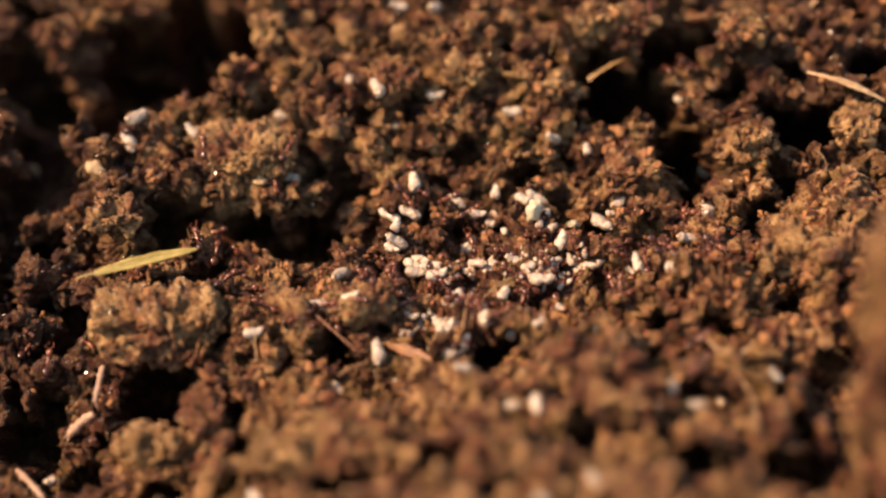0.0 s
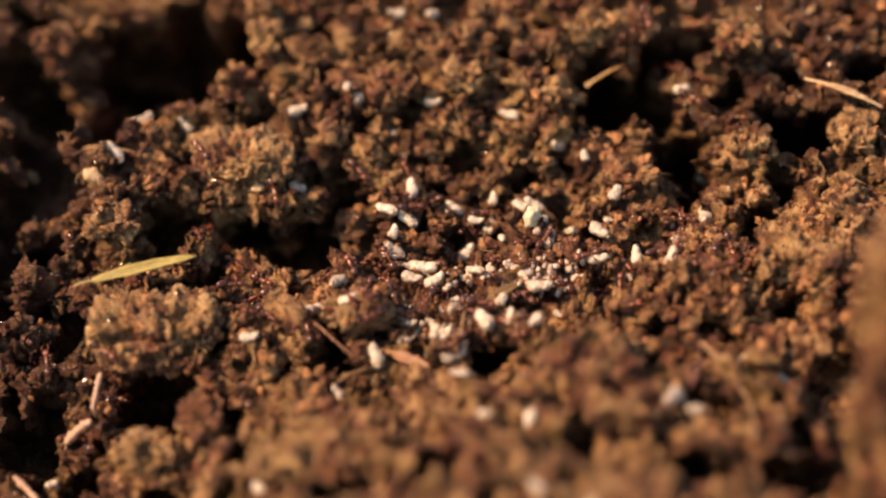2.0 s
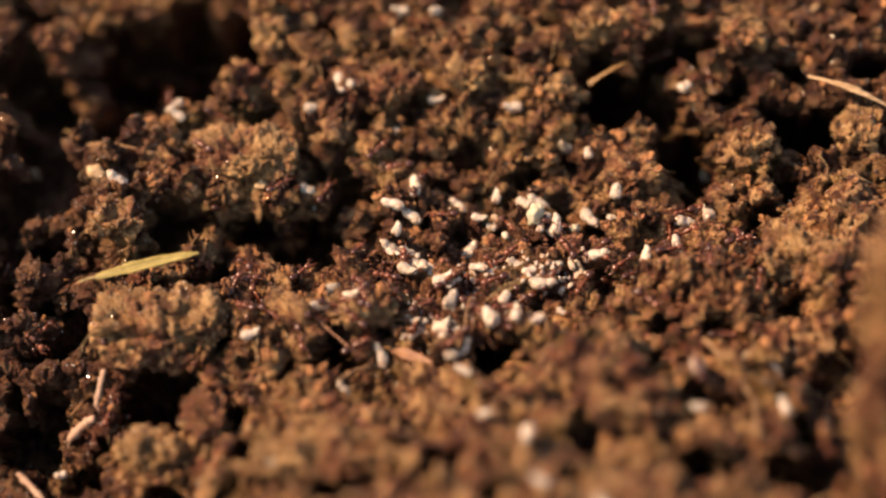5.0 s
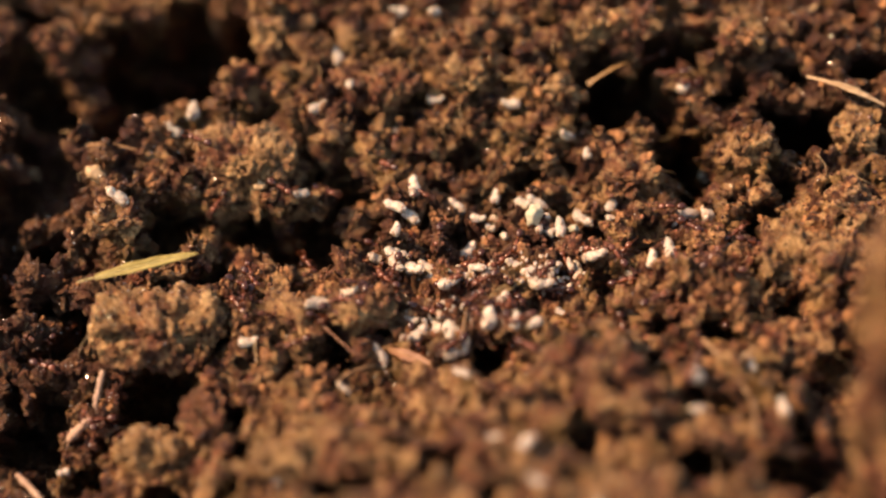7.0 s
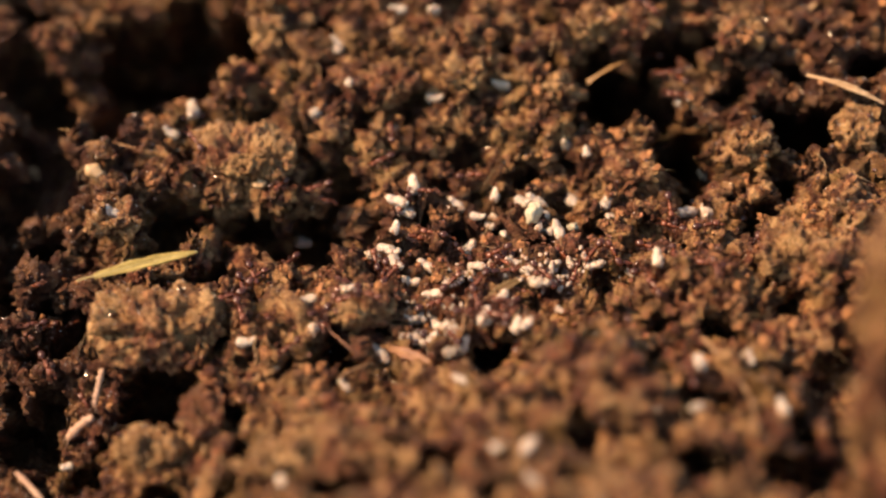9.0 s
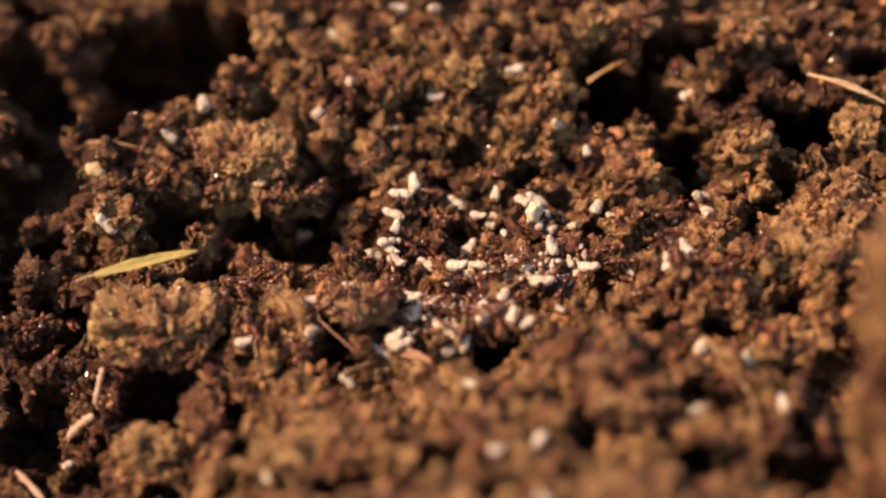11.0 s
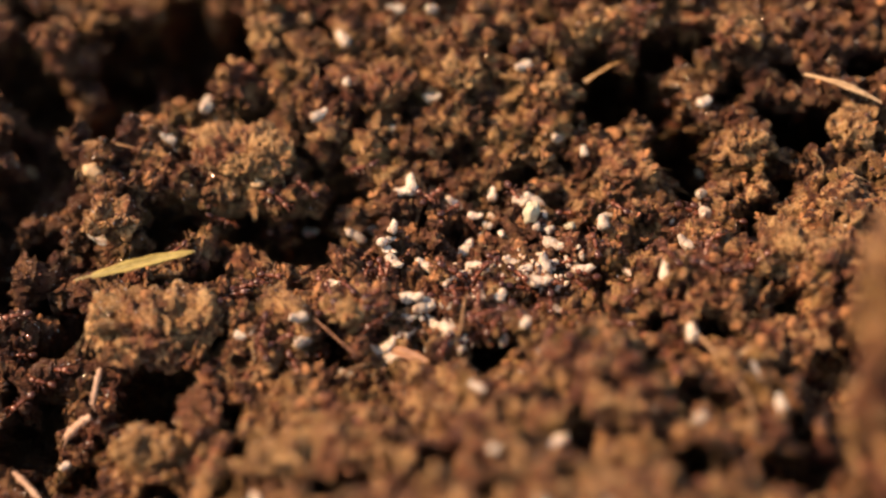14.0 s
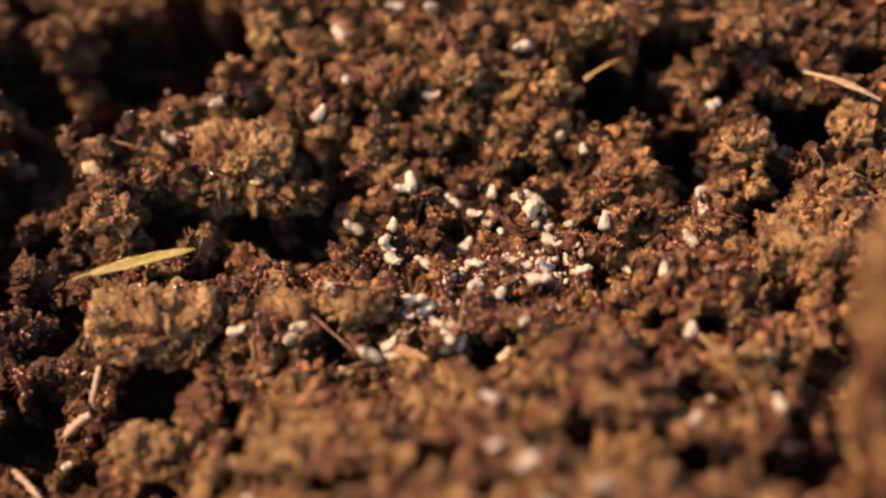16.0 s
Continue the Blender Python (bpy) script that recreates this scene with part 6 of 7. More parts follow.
ant((0, -6.2, -2.0, -2.3, 0.5, -0.1), (1.6, -6.1, 0.3, -1.7, 0.2, -0.5), (3.2, -7.5, 2.6, -1.5, -0.5, -0.5), (4.8, -5.6, 1.7, -1.8, -0.5, -0.5), (6.4, -5.4, -0.5, -1.2, -0.5, -0.5), (8, -6.0, -1.0, -2.3, -0.5, -0.5), (9.6, -6.9, -2.4, -2.3, -0.5, -0.5), (11.2, -6.7, -9.5, 0.8, 0.5, -0.0), (12.8, -7.2, -10.6, -0.4, 0.5, -0.5), (14.4, -7.3, -11.0, -2.3, -0.2, -0.5), (16, -9.4, -11.3, -3.0, -0.5, 0.5))
ant((0, 12.2, -2.1, -0.7, 0.5, -0.5), (1.6, 10.7, -0.9, -1.0, 0.4, 0.3), (3.2, 8.6, -2.8, -0.7, -0.5, 0.5), (4.8, 5.7, -0.1, -2.4, 0.5, -0.5), (6.4, 3.8, 3.4, -3.9, -0.5, 0.1), (8, 5.4, -0.2, -2.1, 0.5, -0.5), (9.6, 8.5, -1.0, -1.5, -0.2, 0.3), (11.2, 10.8, -1.5, -0.9, 0.5, -0.5), (12.8, 13.2, -2.1, -1.4, -0.5, 0.5), (14.4, 15.2, 0.2, -2.4, -0.5, -0.5), (16, 16.8, -2.4, -1.1, -0.5, -0.5))
ant((0, 12.8, -7.2, -3.3, 0.3, -0.5), (1.6, 11.0, -15.0, 1.3, -0.5, -0.5), (3.2, 9.1, -15.1, 0.8, -0.3, 0.1), (4.8, 7.1, -14.0, -0.4, -0.5, 0.0), (6.4, 6.2, -12.3, -3.4, -0.5, 0.5), (8, 5.9, 1.0, -16.0, -0.3, -0.5), (9.6, 5.8, -12.1, -2.6, 0.5, -0.5), (11.2, 6.5, -13.1, -0.2, 0.1, -0.2), (12.8, 8.9, -13.3, 1.0, 0.5, -0.1), (14.4, 11.3, -9.3, -2.6, -0.3, -0.5), (16, 12.6, -8.9, -3.1, -0.5, -0.5))
ant((0, 10.0, -5.8, -2.1, -0.5, 0.5), (2, 9.6, -5.9, -2.2, 0.5, 0.5), (4, 9.7, -5.5, -3.1, 0.5, -0.5), (6, 9.3, -6.8, -2.8, -0.5, 0.3), (8, 8.4, -8.8, -1.7, 0.5, 0.5), (10, 7.5, -12.7, 0.9, -0.5, 0.5), (12, 7.0, -12.7, 0.5, -0.5, 0.5), (14, 6.7, -12.8, -0.2, 0.1, -0.2), (16, 6.3, -13.7, -0.6, 0.5, -0.5))
ant((0, 8.0, -4.1, -1.0, 0.5, 0.5), (2, 7.2, -3.9, -1.3, 0.5, 0.5), (4, 6.1, -4.4, -1.2, 0.5, -0.5), (6, 5.6, -4.6, -1.0, -0.4, -0.5), (8, 4.8, -4.8, -1.1, -0.5, -0.0), (10, 4.5, -5.1, -1.5, -0.5, -0.5), (12, 4.3, -4.1, -3.0, 0.5, -0.5), (14, 4.2, -8.7, -0.1, 0.5, -0.5), (16, 4.1, -8.9, -0.6, 0.5, -0.5))
ant((0, 9.7, -5.4, -1.8, 0.4, -0.1), (2, 8.9, -5.1, -2.5, 0.3, -0.5), (4, 8.2, -5.1, -3.1, -0.5, -0.5), (6, 7.7, -5.1, -3.6, 0.5, 0.5), (8, 7.5, -11.8, 1.1, 0.1, 0.5), (10, 7.1, -12.0, 0.8, 0.1, 0.5), (12, 6.6, -12.1, 0.4, -0.5, 0.5), (14, 6.2, -12.5, 0.2, -0.2, 0.5), (16, 5.6, -12.8, -0.2, 0.4, -0.5))
ant((0, 10.4, -4.5, -4.5, -0.5, -0.5), (1.6, 9.4, -14.6, 1.3, -0.5, -0.5), (3.2, 8.6, -15.4, 0.7, -0.3, 0.1), (4.8, 9.1, -3.8, -11.7, -0.5, 0.5), (6.4, 8.0, -13.7, -4.9, -0.5, -0.5), (8, 8.7, -12.4, -4.8, 0.5, 0.5), (9.6, 10.0, -17.1, -0.5, 0.3, 0.0), (11.2, 11.0, -18.8, 1.1, -0.5, -0.5), (12.8, 12.4, -22.9, 4.0, 0.1, -0.3), (14.4, 11.7, -17.2, 1.2, -0.2, -0.5), (16, 10.9, -15.3, 1.8, 0.5, -0.5))
ant((0, 8.0, -4.7, -4.1, -0.5, 0.5), (2, 7.9, -5.0, -3.1, 0.5, 0.5), (4, 7.7, -4.7, -2.5, 0.5, 0.5), (6, 7.2, -4.1, -1.8, 0.5, 0.5), (8, 7.1, -3.8, -1.3, 0.5, 0.5), (10, 7.7, -3.6, -1.1, -0.5, 0.5), (12, 8.9, -3.2, -0.9, -0.5, 0.5), (14, 9.5, -3.9, -0.6, -0.5, -0.5), (16, 9.9, -4.4, -1.2, 0.5, -0.5))
ant((0, 9.6, -6.9, -2.7, -0.4, -0.5), (1.6, 10.1, -5.7, -2.0, -0.5, 0.5), (3.2, 11.2, -5.4, -1.9, -0.2, 0.5), (4.8, 12.0, -4.6, -0.8, 0.5, -0.5), (6.4, 14.4, 1.9, -5.2, 0.3, -0.4), (8, 16.8, -0.1, -3.0, 0.1, 0.0), (9.6, 14.7, -2.9, -1.8, 0.5, -0.5), (11.2, 13.8, -5.0, -2.2, 0.5, -0.5), (12.8, 13.2, -7.2, -2.0, 0.0, 0.1), (14.4, 13.2, -8.3, -2.1, -0.4, -0.5), (16, 12.7, -13.7, 0.3, 0.1, -0.4))
ant((0, 15.7, -2.3, -3.1, 0.2, -0.1), (2, 14.2, -3.7, -1.6, 0.4, -0.5), (4, 14.1, 1.5, -5.3, 0.2, -0.5), (6, 12.8, -2.5, -1.9, 0.5, -0.5), (8, 11.3, -4.5, -0.2, -0.1, 0.2), (10, 11.9, -4.6, -0.6, 0.5, -0.5), (12, 12.6, -3.8, -1.9, 0.1, -0.0), (14, 13.1, -4.8, -1.7, -0.5, 0.3), (16, 13.9, -4.9, -2.4, 0.5, -0.5))
ant((0, 21.1, -9.6, -0.3, -0.5, 0.5), (2, 22.2, -9.1, -0.6, -0.5, -0.5), (4, 23.1, -9.6, -0.0, -0.5, -0.5), (6, 24.1, -10.5, 0.7, 0.3, -0.4), (8, 24.7, -10.2, 1.1, -0.3, -0.5), (10, 24.1, -8.9, 0.1, 0.5, 0.5), (12, 22.8, -9.3, 0.2, -0.5, -0.5), (14, 22.2, -8.8, -0.6, -0.5, -0.5), (16, 22.0, -9.9, -0.6, -0.5, -0.5))
ant((0, 19.5, -0.3, -3.1, -0.3, -0.5), (2, 19.1, 0.0, -2.9, -0.2, -0.5), (4, 18.8, -0.0, -3.0, -0.3, -0.5), (6, 18.6, -0.2, -2.8, -0.5, 0.5), (8, 18.3, 0.0, -3.1, -0.3, -0.5), (10, 18.2, -0.1, -3.3, -0.3, -0.5), (12, 17.5, -3.2, -1.1, 0.5, -0.0), (14, 17.2, -3.7, -1.0, 0.5, -0.5), (16, 16.8, -3.2, -1.2, -0.5, -0.5))
ant((0, 15.7, 0.2, -2.5, -0.5, -0.5), (2, 15.3, 0.2, -2.3, 0.4, -0.5), (4, 15.1, 0.4, -2.3, -0.5, -0.5), (6, 15.0, 0.6, -2.3, -0.5, -0.5), (8, 14.8, 1.1, -2.5, 0.5, -0.5), (10, 14.6, 1.3, -2.3, -0.3, -0.5), (12, 14.6, 1.4, -2.0, -0.5, -0.5), (14, 14.5, 2.6, -2.7, -0.5, 0.5), (16, 14.4, 1.7, -1.6, -0.5, -0.5))
ant((0, 20.5, -1.4, -3.8, 0.5, 0.5), (1.6, 19.4, -1.5, -4.9, 0.5, 0.5), (3.2, 19.2, -4.5, -4.5, -0.5, -0.5), (4.8, 19.6, -8.2, -2.6, -0.5, 0.5), (6.4, 20.3, -11.8, -0.7, 0.2, -0.5), (8, 20.6, -12.4, -1.5, 0.5, -0.5), (9.6, 20.9, -20.0, 4.1, 0.5, -0.5), (11.2, 22.3, -18.2, 0.8, 0.5, -0.5), (12.8, 21.7, -16.5, 0.6, -0.1, -0.5), (14.4, 20.6, -12.2, -1.5, -0.3, -0.0), (16, 17.2, -18.8, 4.3, -0.5, 0.1))
ant((0, 21.0, -8.0, 0.4, -0.5, -0.5), (2, 21.6, -3.7, -1.9, -0.5, -0.5), (4, 22.0, -3.2, -1.8, 0.5, -0.5), (6, 22.4, -2.8, -1.7, 0.3, 0.5), (8, 22.3, -2.3, -1.2, 0.5, 0.5), (10, 21.9, -2.3, -0.8, -0.3, 0.5), (12, 21.2, -2.3, 0.0, 0.2, -0.5), (14, 21.9, 1.7, -2.1, -0.3, -0.2), (16, 21.7, 2.0, -1.8, -0.5, 0.4))
ant((0, 21.4, -1.7, -0.1, 0.5, -0.5), (1.6, 19.8, -1.4, -1.2, 0.2, 0.2), (3.2, 18.9, -0.3, -3.3, -0.3, -0.5), (4.8, 17.0, -3.9, -1.8, -0.4, -0.5), (6.4, 14.6, -4.6, -2.3, 0.5, -0.5), (8, 12.7, -4.4, -2.3, -0.5, -0.5), (9.6, 11.8, -4.7, -0.4, 0.5, -0.5), (11.2, 13.2, -4.1, -1.5, -0.5, -0.1), (12.8, 14.4, -4.0, -1.6, 0.5, 0.3), (14.4, 16.6, -4.9, -1.8, 0.5, -0.2), (16, 18.1, -7.1, -1.5, 0.1, -0.5))
ant((0, 12.1, 4.0, -1.1, 0.5, 0.5), (2, 12.4, 4.5, -1.1, 0.5, -0.5), (4, 13.0, 5.6, -1.5, 0.5, 0.5), (6, 13.9, 5.6, -1.0, 0.2, 0.5), (8, 15.0, 11.8, -5.2, 0.5, 0.5), (10, 15.1, 12.1, -4.8, 0.1, 0.5), (12, 15.3, 10.1, -2.6, -0.5, -0.5), (14, 16.1, 9.7, -1.9, -0.5, -0.5), (16, 16.6, 9.7, -1.6, 0.5, 0.5))
ant((0, 10.5, 4.3, -2.1, 0.5, 0.4), (2, 9.8, 3.5, -1.5, 0.4, 0.3), (4, 8.7, 2.7, -1.8, 0.4, -0.5), (6, 8.3, 2.4, -2.1, -0.2, -0.5), (8, 7.6, 1.7, -2.0, 0.5, -0.5), (10, 6.9, 1.3, -2.5, 0.5, -0.5), (12, 6.3, 0.9, -2.3, 0.5, -0.5), (14, 6.2, -3.1, -0.2, -0.4, 0.5), (16, 5.3, -0.4, -2.5, 0.5, -0.5))
ant((0, 0.8, 10.5, -1.0, -0.5, 0.2), (1.6, -0.8, 10.5, -0.8, -0.5, 0.5), (3.2, -1.6, 10.9, 0.4, -0.5, 0.5), (4.8, -2.4, 13.0, 1.3, -0.4, 0.5), (6.4, 0.3, 18.0, -3.0, 0.1, 0.5), (8, 2.1, 14.7, -0.5, 0.5, -0.5), (9.6, 4.4, 15.8, -0.4, -0.5, -0.1), (11.2, 6.1, 15.3, -0.5, -0.5, -0.1), (12.8, 7.7, 13.3, -0.0, 0.5, -0.5), (14.4, 9.6, 10.4, 0.3, -0.5, -0.5), (16, 10.0, 7.6, 0.5, 0.3, -0.5))
ant((0, 3.7, 8.9, -1.7, -0.5, 0.5), (1.6, 5.0, 10.0, -1.7, 0.3, 0.5), (3.2, 6.2, 10.2, -2.4, -0.5, -0.5), (4.8, 7.3, 8.3, -2.8, 0.5, 0.5), (6.4, 9.0, 4.6, -1.6, 0.5, -0.5), (8, 8.2, 3.0, -1.6, -0.3, -0.3), (9.6, 6.3, 1.1, -1.4, -0.5, -0.5), (11.2, 5.4, 3.0, -4.0, 0.5, -0.5), (12.8, 4.8, -0.9, -1.7, -0.4, -0.5), (14.4, 4.9, -1.9, -2.5, -0.2, -0.3), (16, 3.5, -1.8, -3.4, -0.5, -0.3))
ant((0, 3.5, 5.4, -3.8, 0.1, -0.2), (1.6, 2.2, 9.2, -5.4, 0.4, 0.5), (3.2, 2.1, 10.1, -4.7, -0.5, 0.5), (4.8, 0.2, 8.1, -1.4, -0.1, 0.5), (6.4, -1.4, 11.7, -2.9, -0.5, 0.5), (8, -3.0, 10.3, -0.9, 0.5, 0.5), (9.6, -5.0, 9.3, -0.3, -0.5, -0.5), (11.2, -3.0, 9.4, -1.7, 0.5, 0.5), (12.8, -1.2, 9.5, -1.4, -0.0, -0.2), (14.4, 1.5, 10.1, -1.5, 0.5, -0.5), (16, 2.0, 13.2, -2.1, 0.2, 0.5))
ant((0, 9.3, -4.8, -3.4, 0.5, 0.5), (2, 8.9, -4.7, -3.4, 0.3, 0.5), (4, 8.5, -5.2, -3.0, 0.5, 0.3), (6, 8.5, -5.0, -2.9, -0.5, -0.5), (8, 8.4, -4.8, -2.7, -0.0, 0.5), (10, 8.6, -5.0, -2.3, 0.5, 0.3), (12, 8.8, -5.0, -2.1, 0.5, 0.5), (14, 9.1, -5.0, -1.9, 0.5, -0.5), (16, 9.5, -4.9, -1.6, -0.5, 0.5))
ant((0, -3.3, 11.2, -0.2, 0.5, 0.5), (2, -3.5, 11.4, -0.4, 0.5, 0.5), (4, -3.9, 10.9, 0.1, -0.5, 0.5), (6, -3.6, 11.6, -0.3, 0.5, 0.5), (8, -3.0, 11.1, -0.1, 0.5, 0.5), (10, -2.5, 11.0, -0.2, -0.4, 0.5), (12, -2.3, 10.9, -0.1, 0.5, 0.5), (14, -2.1, 10.3, -0.1, 0.5, 0.5), (16, -1.8, 10.2, -0.2, -0.5, 0.5))
ant((0, 25.9, -1.7, 1.8, -0.0, -0.5), (2, 26.1, -1.8, 1.7, 0.0, -0.5), (4, 26.6, -1.6, 1.5, 0.5, -0.5), (6, 26.9, -1.5, 1.1, -0.1, -0.3), (8, 27.1, -1.8, 1.0, 0.5, 0.5), (10, 26.5, -6.8, 4.6, 0.5, -0.1), (12, 26.6, -7.1, 4.6, 0.5, -0.5), (14, 26.5, -7.1, 4.5, 0.5, -0.5), (16, 26.1, -6.8, 3.9, -0.5, -0.5))
ant((0, 20.2, -6.6, -0.6, -0.5, -0.5), (1.6, 19.4, -1.5, -4.9, 0.5, 0.5), (3.2, 17.5, -6.1, -1.5, -0.1, -0.5), (4.8, 20.0, -1.5, -4.3, 0.5, 0.5), (6.4, 20.8, -5.0, -0.8, -0.5, -0.5), (8, 22.8, -3.5, -1.6, -0.5, 0.5), (9.6, 24.3, -6.0, 1.1, 0.2, -0.5), (11.2, 26.4, -6.0, 2.8, 0.5, -0.5), (12.8, 28.8, -6.7, 4.2, 0.5, -0.5), (14.4, 31.4, -5.2, 3.7, -0.5, -0.5), (16, 29.1, -2.5, 1.8, -0.5, -0.5))
ant((0, 21.2, 1.6, -0.9, 0.5, -0.5), (1.6, 18.1, -0.8, 0.2, -0.4, 0.2), (3.2, 16.3, -0.9, -0.2, 0.3, -0.1), (4.8, 18.2, -1.3, 0.3, -0.5, -0.5), (6.4, 20.8, -0.4, -0.3, -0.5, -0.5), (8, 23.8, 3.7, -2.9, -0.5, 0.5), (9.6, 25.4, -0.3, 1.0, -0.5, -0.5), (11.2, 26.9, -0.8, 1.8, 0.4, 0.0), (12.8, 29.8, 0.8, 0.3, -0.5, -0.3), (14.4, 32.9, 0.5, 0.9, -0.5, -0.5), (16, 31.5, 1.6, 0.9, 0.4, 0.5))
ant((0, 23.6, -4.2, 1.1, 0.5, -0.5), (2, 22.8, -1.8, -0.8, -0.5, -0.5), (4, 21.9, -1.5, -0.7, 0.4, -0.5), (6, 20.8, -2.3, 0.3, -0.5, -0.5), (8, 20.7, -1.8, 0.5, 0.5, -0.5), (10, 19.7, -0.3, -0.3, 0.3, -0.5), (12, 18.9, -0.7, 0.3, 0.5, -0.5), (14, 18.3, 0.1, 0.5, 0.5, -0.5), (16, 17.8, 2.3, -1.0, -0.4, 0.1))
ant((0, 26.0, -5.8, 3.4, 0.5, -0.5), (1.6, 27.5, -5.9, 4.8, -0.5, 0.1), (3.2, 29.0, 3.6, -0.9, -0.5, -0.5), (4.8, 29.4, 3.1, 0.3, -0.5, -0.5), (6.4, 30.0, 4.2, 0.8, -0.5, -0.3), (8, 29.1, 3.8, 0.4, 0.5, -0.5), (9.6, 27.5, 5.5, -0.6, -0.5, -0.3), (11.2, 25.1, 5.5, -0.0, -0.5, 0.5), (12.8, 23.5, 4.8, 1.4, -0.5, -0.5), (14.4, 21.2, 7.7, 0.6, 0.5, 0.5), (16, 19.8, 10.7, -0.1, 0.5, -0.5))
ant((0, -15.0, -11.6, -2.7, -0.5, 0.5), (2, -15.2, -10.9, -2.6, -0.5, -0.5), (4, -15.1, -10.7, -2.5, 0.5, 0.5), (6, -14.9, -10.6, -2.3, 0.5, 0.5), (8, -14.6, -10.4, -2.1, 0.5, 0.5), (10, -14.5, -10.2, -2.1, -0.5, 0.5), (12, -14.1, -9.8, -2.4, -0.5, -0.0), (14, -13.7, -9.6, -2.5, 0.5, 0.5), (16, -13.4, -8.9, -3.1, 0.5, 0.5))
ant((0, -13.6, -9.3, -3.1, 0.5, -0.5), (1.6, -12.6, -9.1, -4.0, 0.5, 0.5), (3.2, -11.4, -10.2, -5.0, 0.5, 0.5), (4.8, -9.9, -14.4, -3.1, -0.4, -0.2), (6.4, -11.8, -3.1, -14.7, 0.3, 0.4), (8, -13.7, -2.3, -15.8, -0.5, -0.5), (9.6, -13.9, -11.8, -6.6, -0.5, 0.5), (11.2, -16.3, -14.0, -4.3, -0.5, -0.5), (12.8, -19.2, -13.4, -4.3, -0.5, 0.5), (14.4, -21.2, -13.3, -4.7, 0.5, -0.5), (16, -19.1, -13.2, -4.2, -0.5, 0.5))
ant((0, -16.3, -10.9, -2.1, -0.5, 0.5), (2, -16.7, -11.0, -2.8, 0.5, 0.5), (4, -16.8, -11.6, -3.4, -0.5, -0.5), (6, -16.6, -12.4, -3.5, 0.5, -0.5), (8, -17.1, -12.7, -4.2, -0.5, 0.5), (10, -17.4, -13.1, -4.7, -0.5, 0.2), (12, -17.3, -13.5, -5.3, 0.5, 0.5), (14, -16.7, -14.5, -5.3, -0.5, -0.5), (16, -16.5, -15.5, -4.8, 0.5, -0.5))
ant((0, -13.7, -9.3, -1.3, -0.3, -0.5), (2, -13.6, -9.3, -1.1, 0.5, -0.5), (4, -13.3, -9.2, -0.8, 0.5, -0.5), (6, -13.2, -9.2, -0.8, 0.5, -0.5), (8, -12.8, -8.9, -0.7, -0.1, -0.5), (10, -12.7, -8.7, -0.4, 0.1, -0.5), (12, -12.7, -8.7, -0.2, 0.5, -0.5), (14, -12.8, -7.9, -0.4, 0.0, -0.5), (16, -13.1, -7.7, -0.4, -0.5, -0.5))
ant((0, -12.8, -10.6, -2.3, 0.5, -0.5), (2, -13.4, -9.3, -3.7, 0.5, -0.5), (4, -13.8, -8.8, -4.7, -0.5, 0.0), (6, -13.7, -9.0, -5.4, -0.5, 0.5), (8, -13.8, -10.6, -5.3, -0.2, 0.1), (10, -14.2, -11.2, -5.4, -0.2, -0.5), (12, -14.5, -7.7, -9.4, -0.5, 0.5), (14, -14.0, -11.9, -6.6, -0.5, 0.5), (16, -14.1, -12.3, -7.0, -0.5, -0.5))
ant((0, -30.7, 15.5, -6.2, -0.4, 0.5), (2, -30.2, 14.2, -5.3, 0.5, 0.5), (4, -30.1, 14.0, -5.4, 0.5, 0.5), (6, -29.7, 14.0, -5.4, -0.1, 0.5), (8, -29.2, 13.5, -5.5, 0.5, 0.5), (10, -28.7, 12.3, -4.5, 0.5, 0.5), (12, -28.4, 12.4, -4.7, -0.5, 0.5), (14, -27.8, 10.2, -3.6, 0.5, 0.5), (16, -27.8, 13.2, -6.3, 0.1, 0.5))
ant((0, -19.5, 15.5, 3.3, 0.2, -0.5), (1.6, -18.1, 18.8, 0.1, -0.2, -0.5), (3.2, -17.5, 18.1, -0.8, -0.1, 0.5), (4.8, -16.7, 22.9, -5.3, 0.5, 0.0), (6.4, -16.8, 25.7, -8.3, 0.2, 0.2), (8, -15.5, 12.6, -1.4, 0.5, 0.0), (9.6, -16.1, 12.3, -3.1, 0.1, 0.5), (11.2, -17.5, 21.6, -11.9, 0.5, -0.5), (12.8, -18.7, 18.3, -10.3, -0.5, -0.5), (14.4, -20.6, 11.4, -5.8, -0.3, -0.5), (16, -23.7, 22.8, -14.2, 0.5, -0.5))
ant((0, -29.5, 15.4, 3.9, -0.5, -0.5), (2, -29.5, 15.6, 4.3, -0.5, -0.5), (4, -29.8, 15.9, 4.1, -0.5, -0.5), (6, -29.9, 16.0, 4.4, -0.5, -0.5), (8, -30.4, 16.3, 4.4, -0.0, -0.5), (10, -30.9, 17.1, 3.9, -0.5, -0.5), (12, -31.4, 18.4, 3.2, -0.0, -0.5), (14, -31.5, 18.7, 3.2, 0.5, 0.5), (16, -32.1, 19.1, 2.9, -0.5, -0.2))
ant((0, -17.9, 12.4, -3.3, -0.5, 0.5), (2, -17.2, 12.5, -3.4, 0.5, 0.1), (4, -15.7, 12.1, -2.9, 0.5, -0.5), (6, -14.7, 14.7, -5.3, 0.5, -0.5), (8, -15.1, 12.6, -3.2, -0.5, 0.5), (10, -15.4, 12.7, -2.4, -0.1, -0.5), (12, -16.0, 12.2, -1.2, -0.5, 0.5), (14, -16.9, 12.6, -0.5, 0.5, -0.1), (16, -17.7, 13.1, -0.7, -0.5, -0.5))
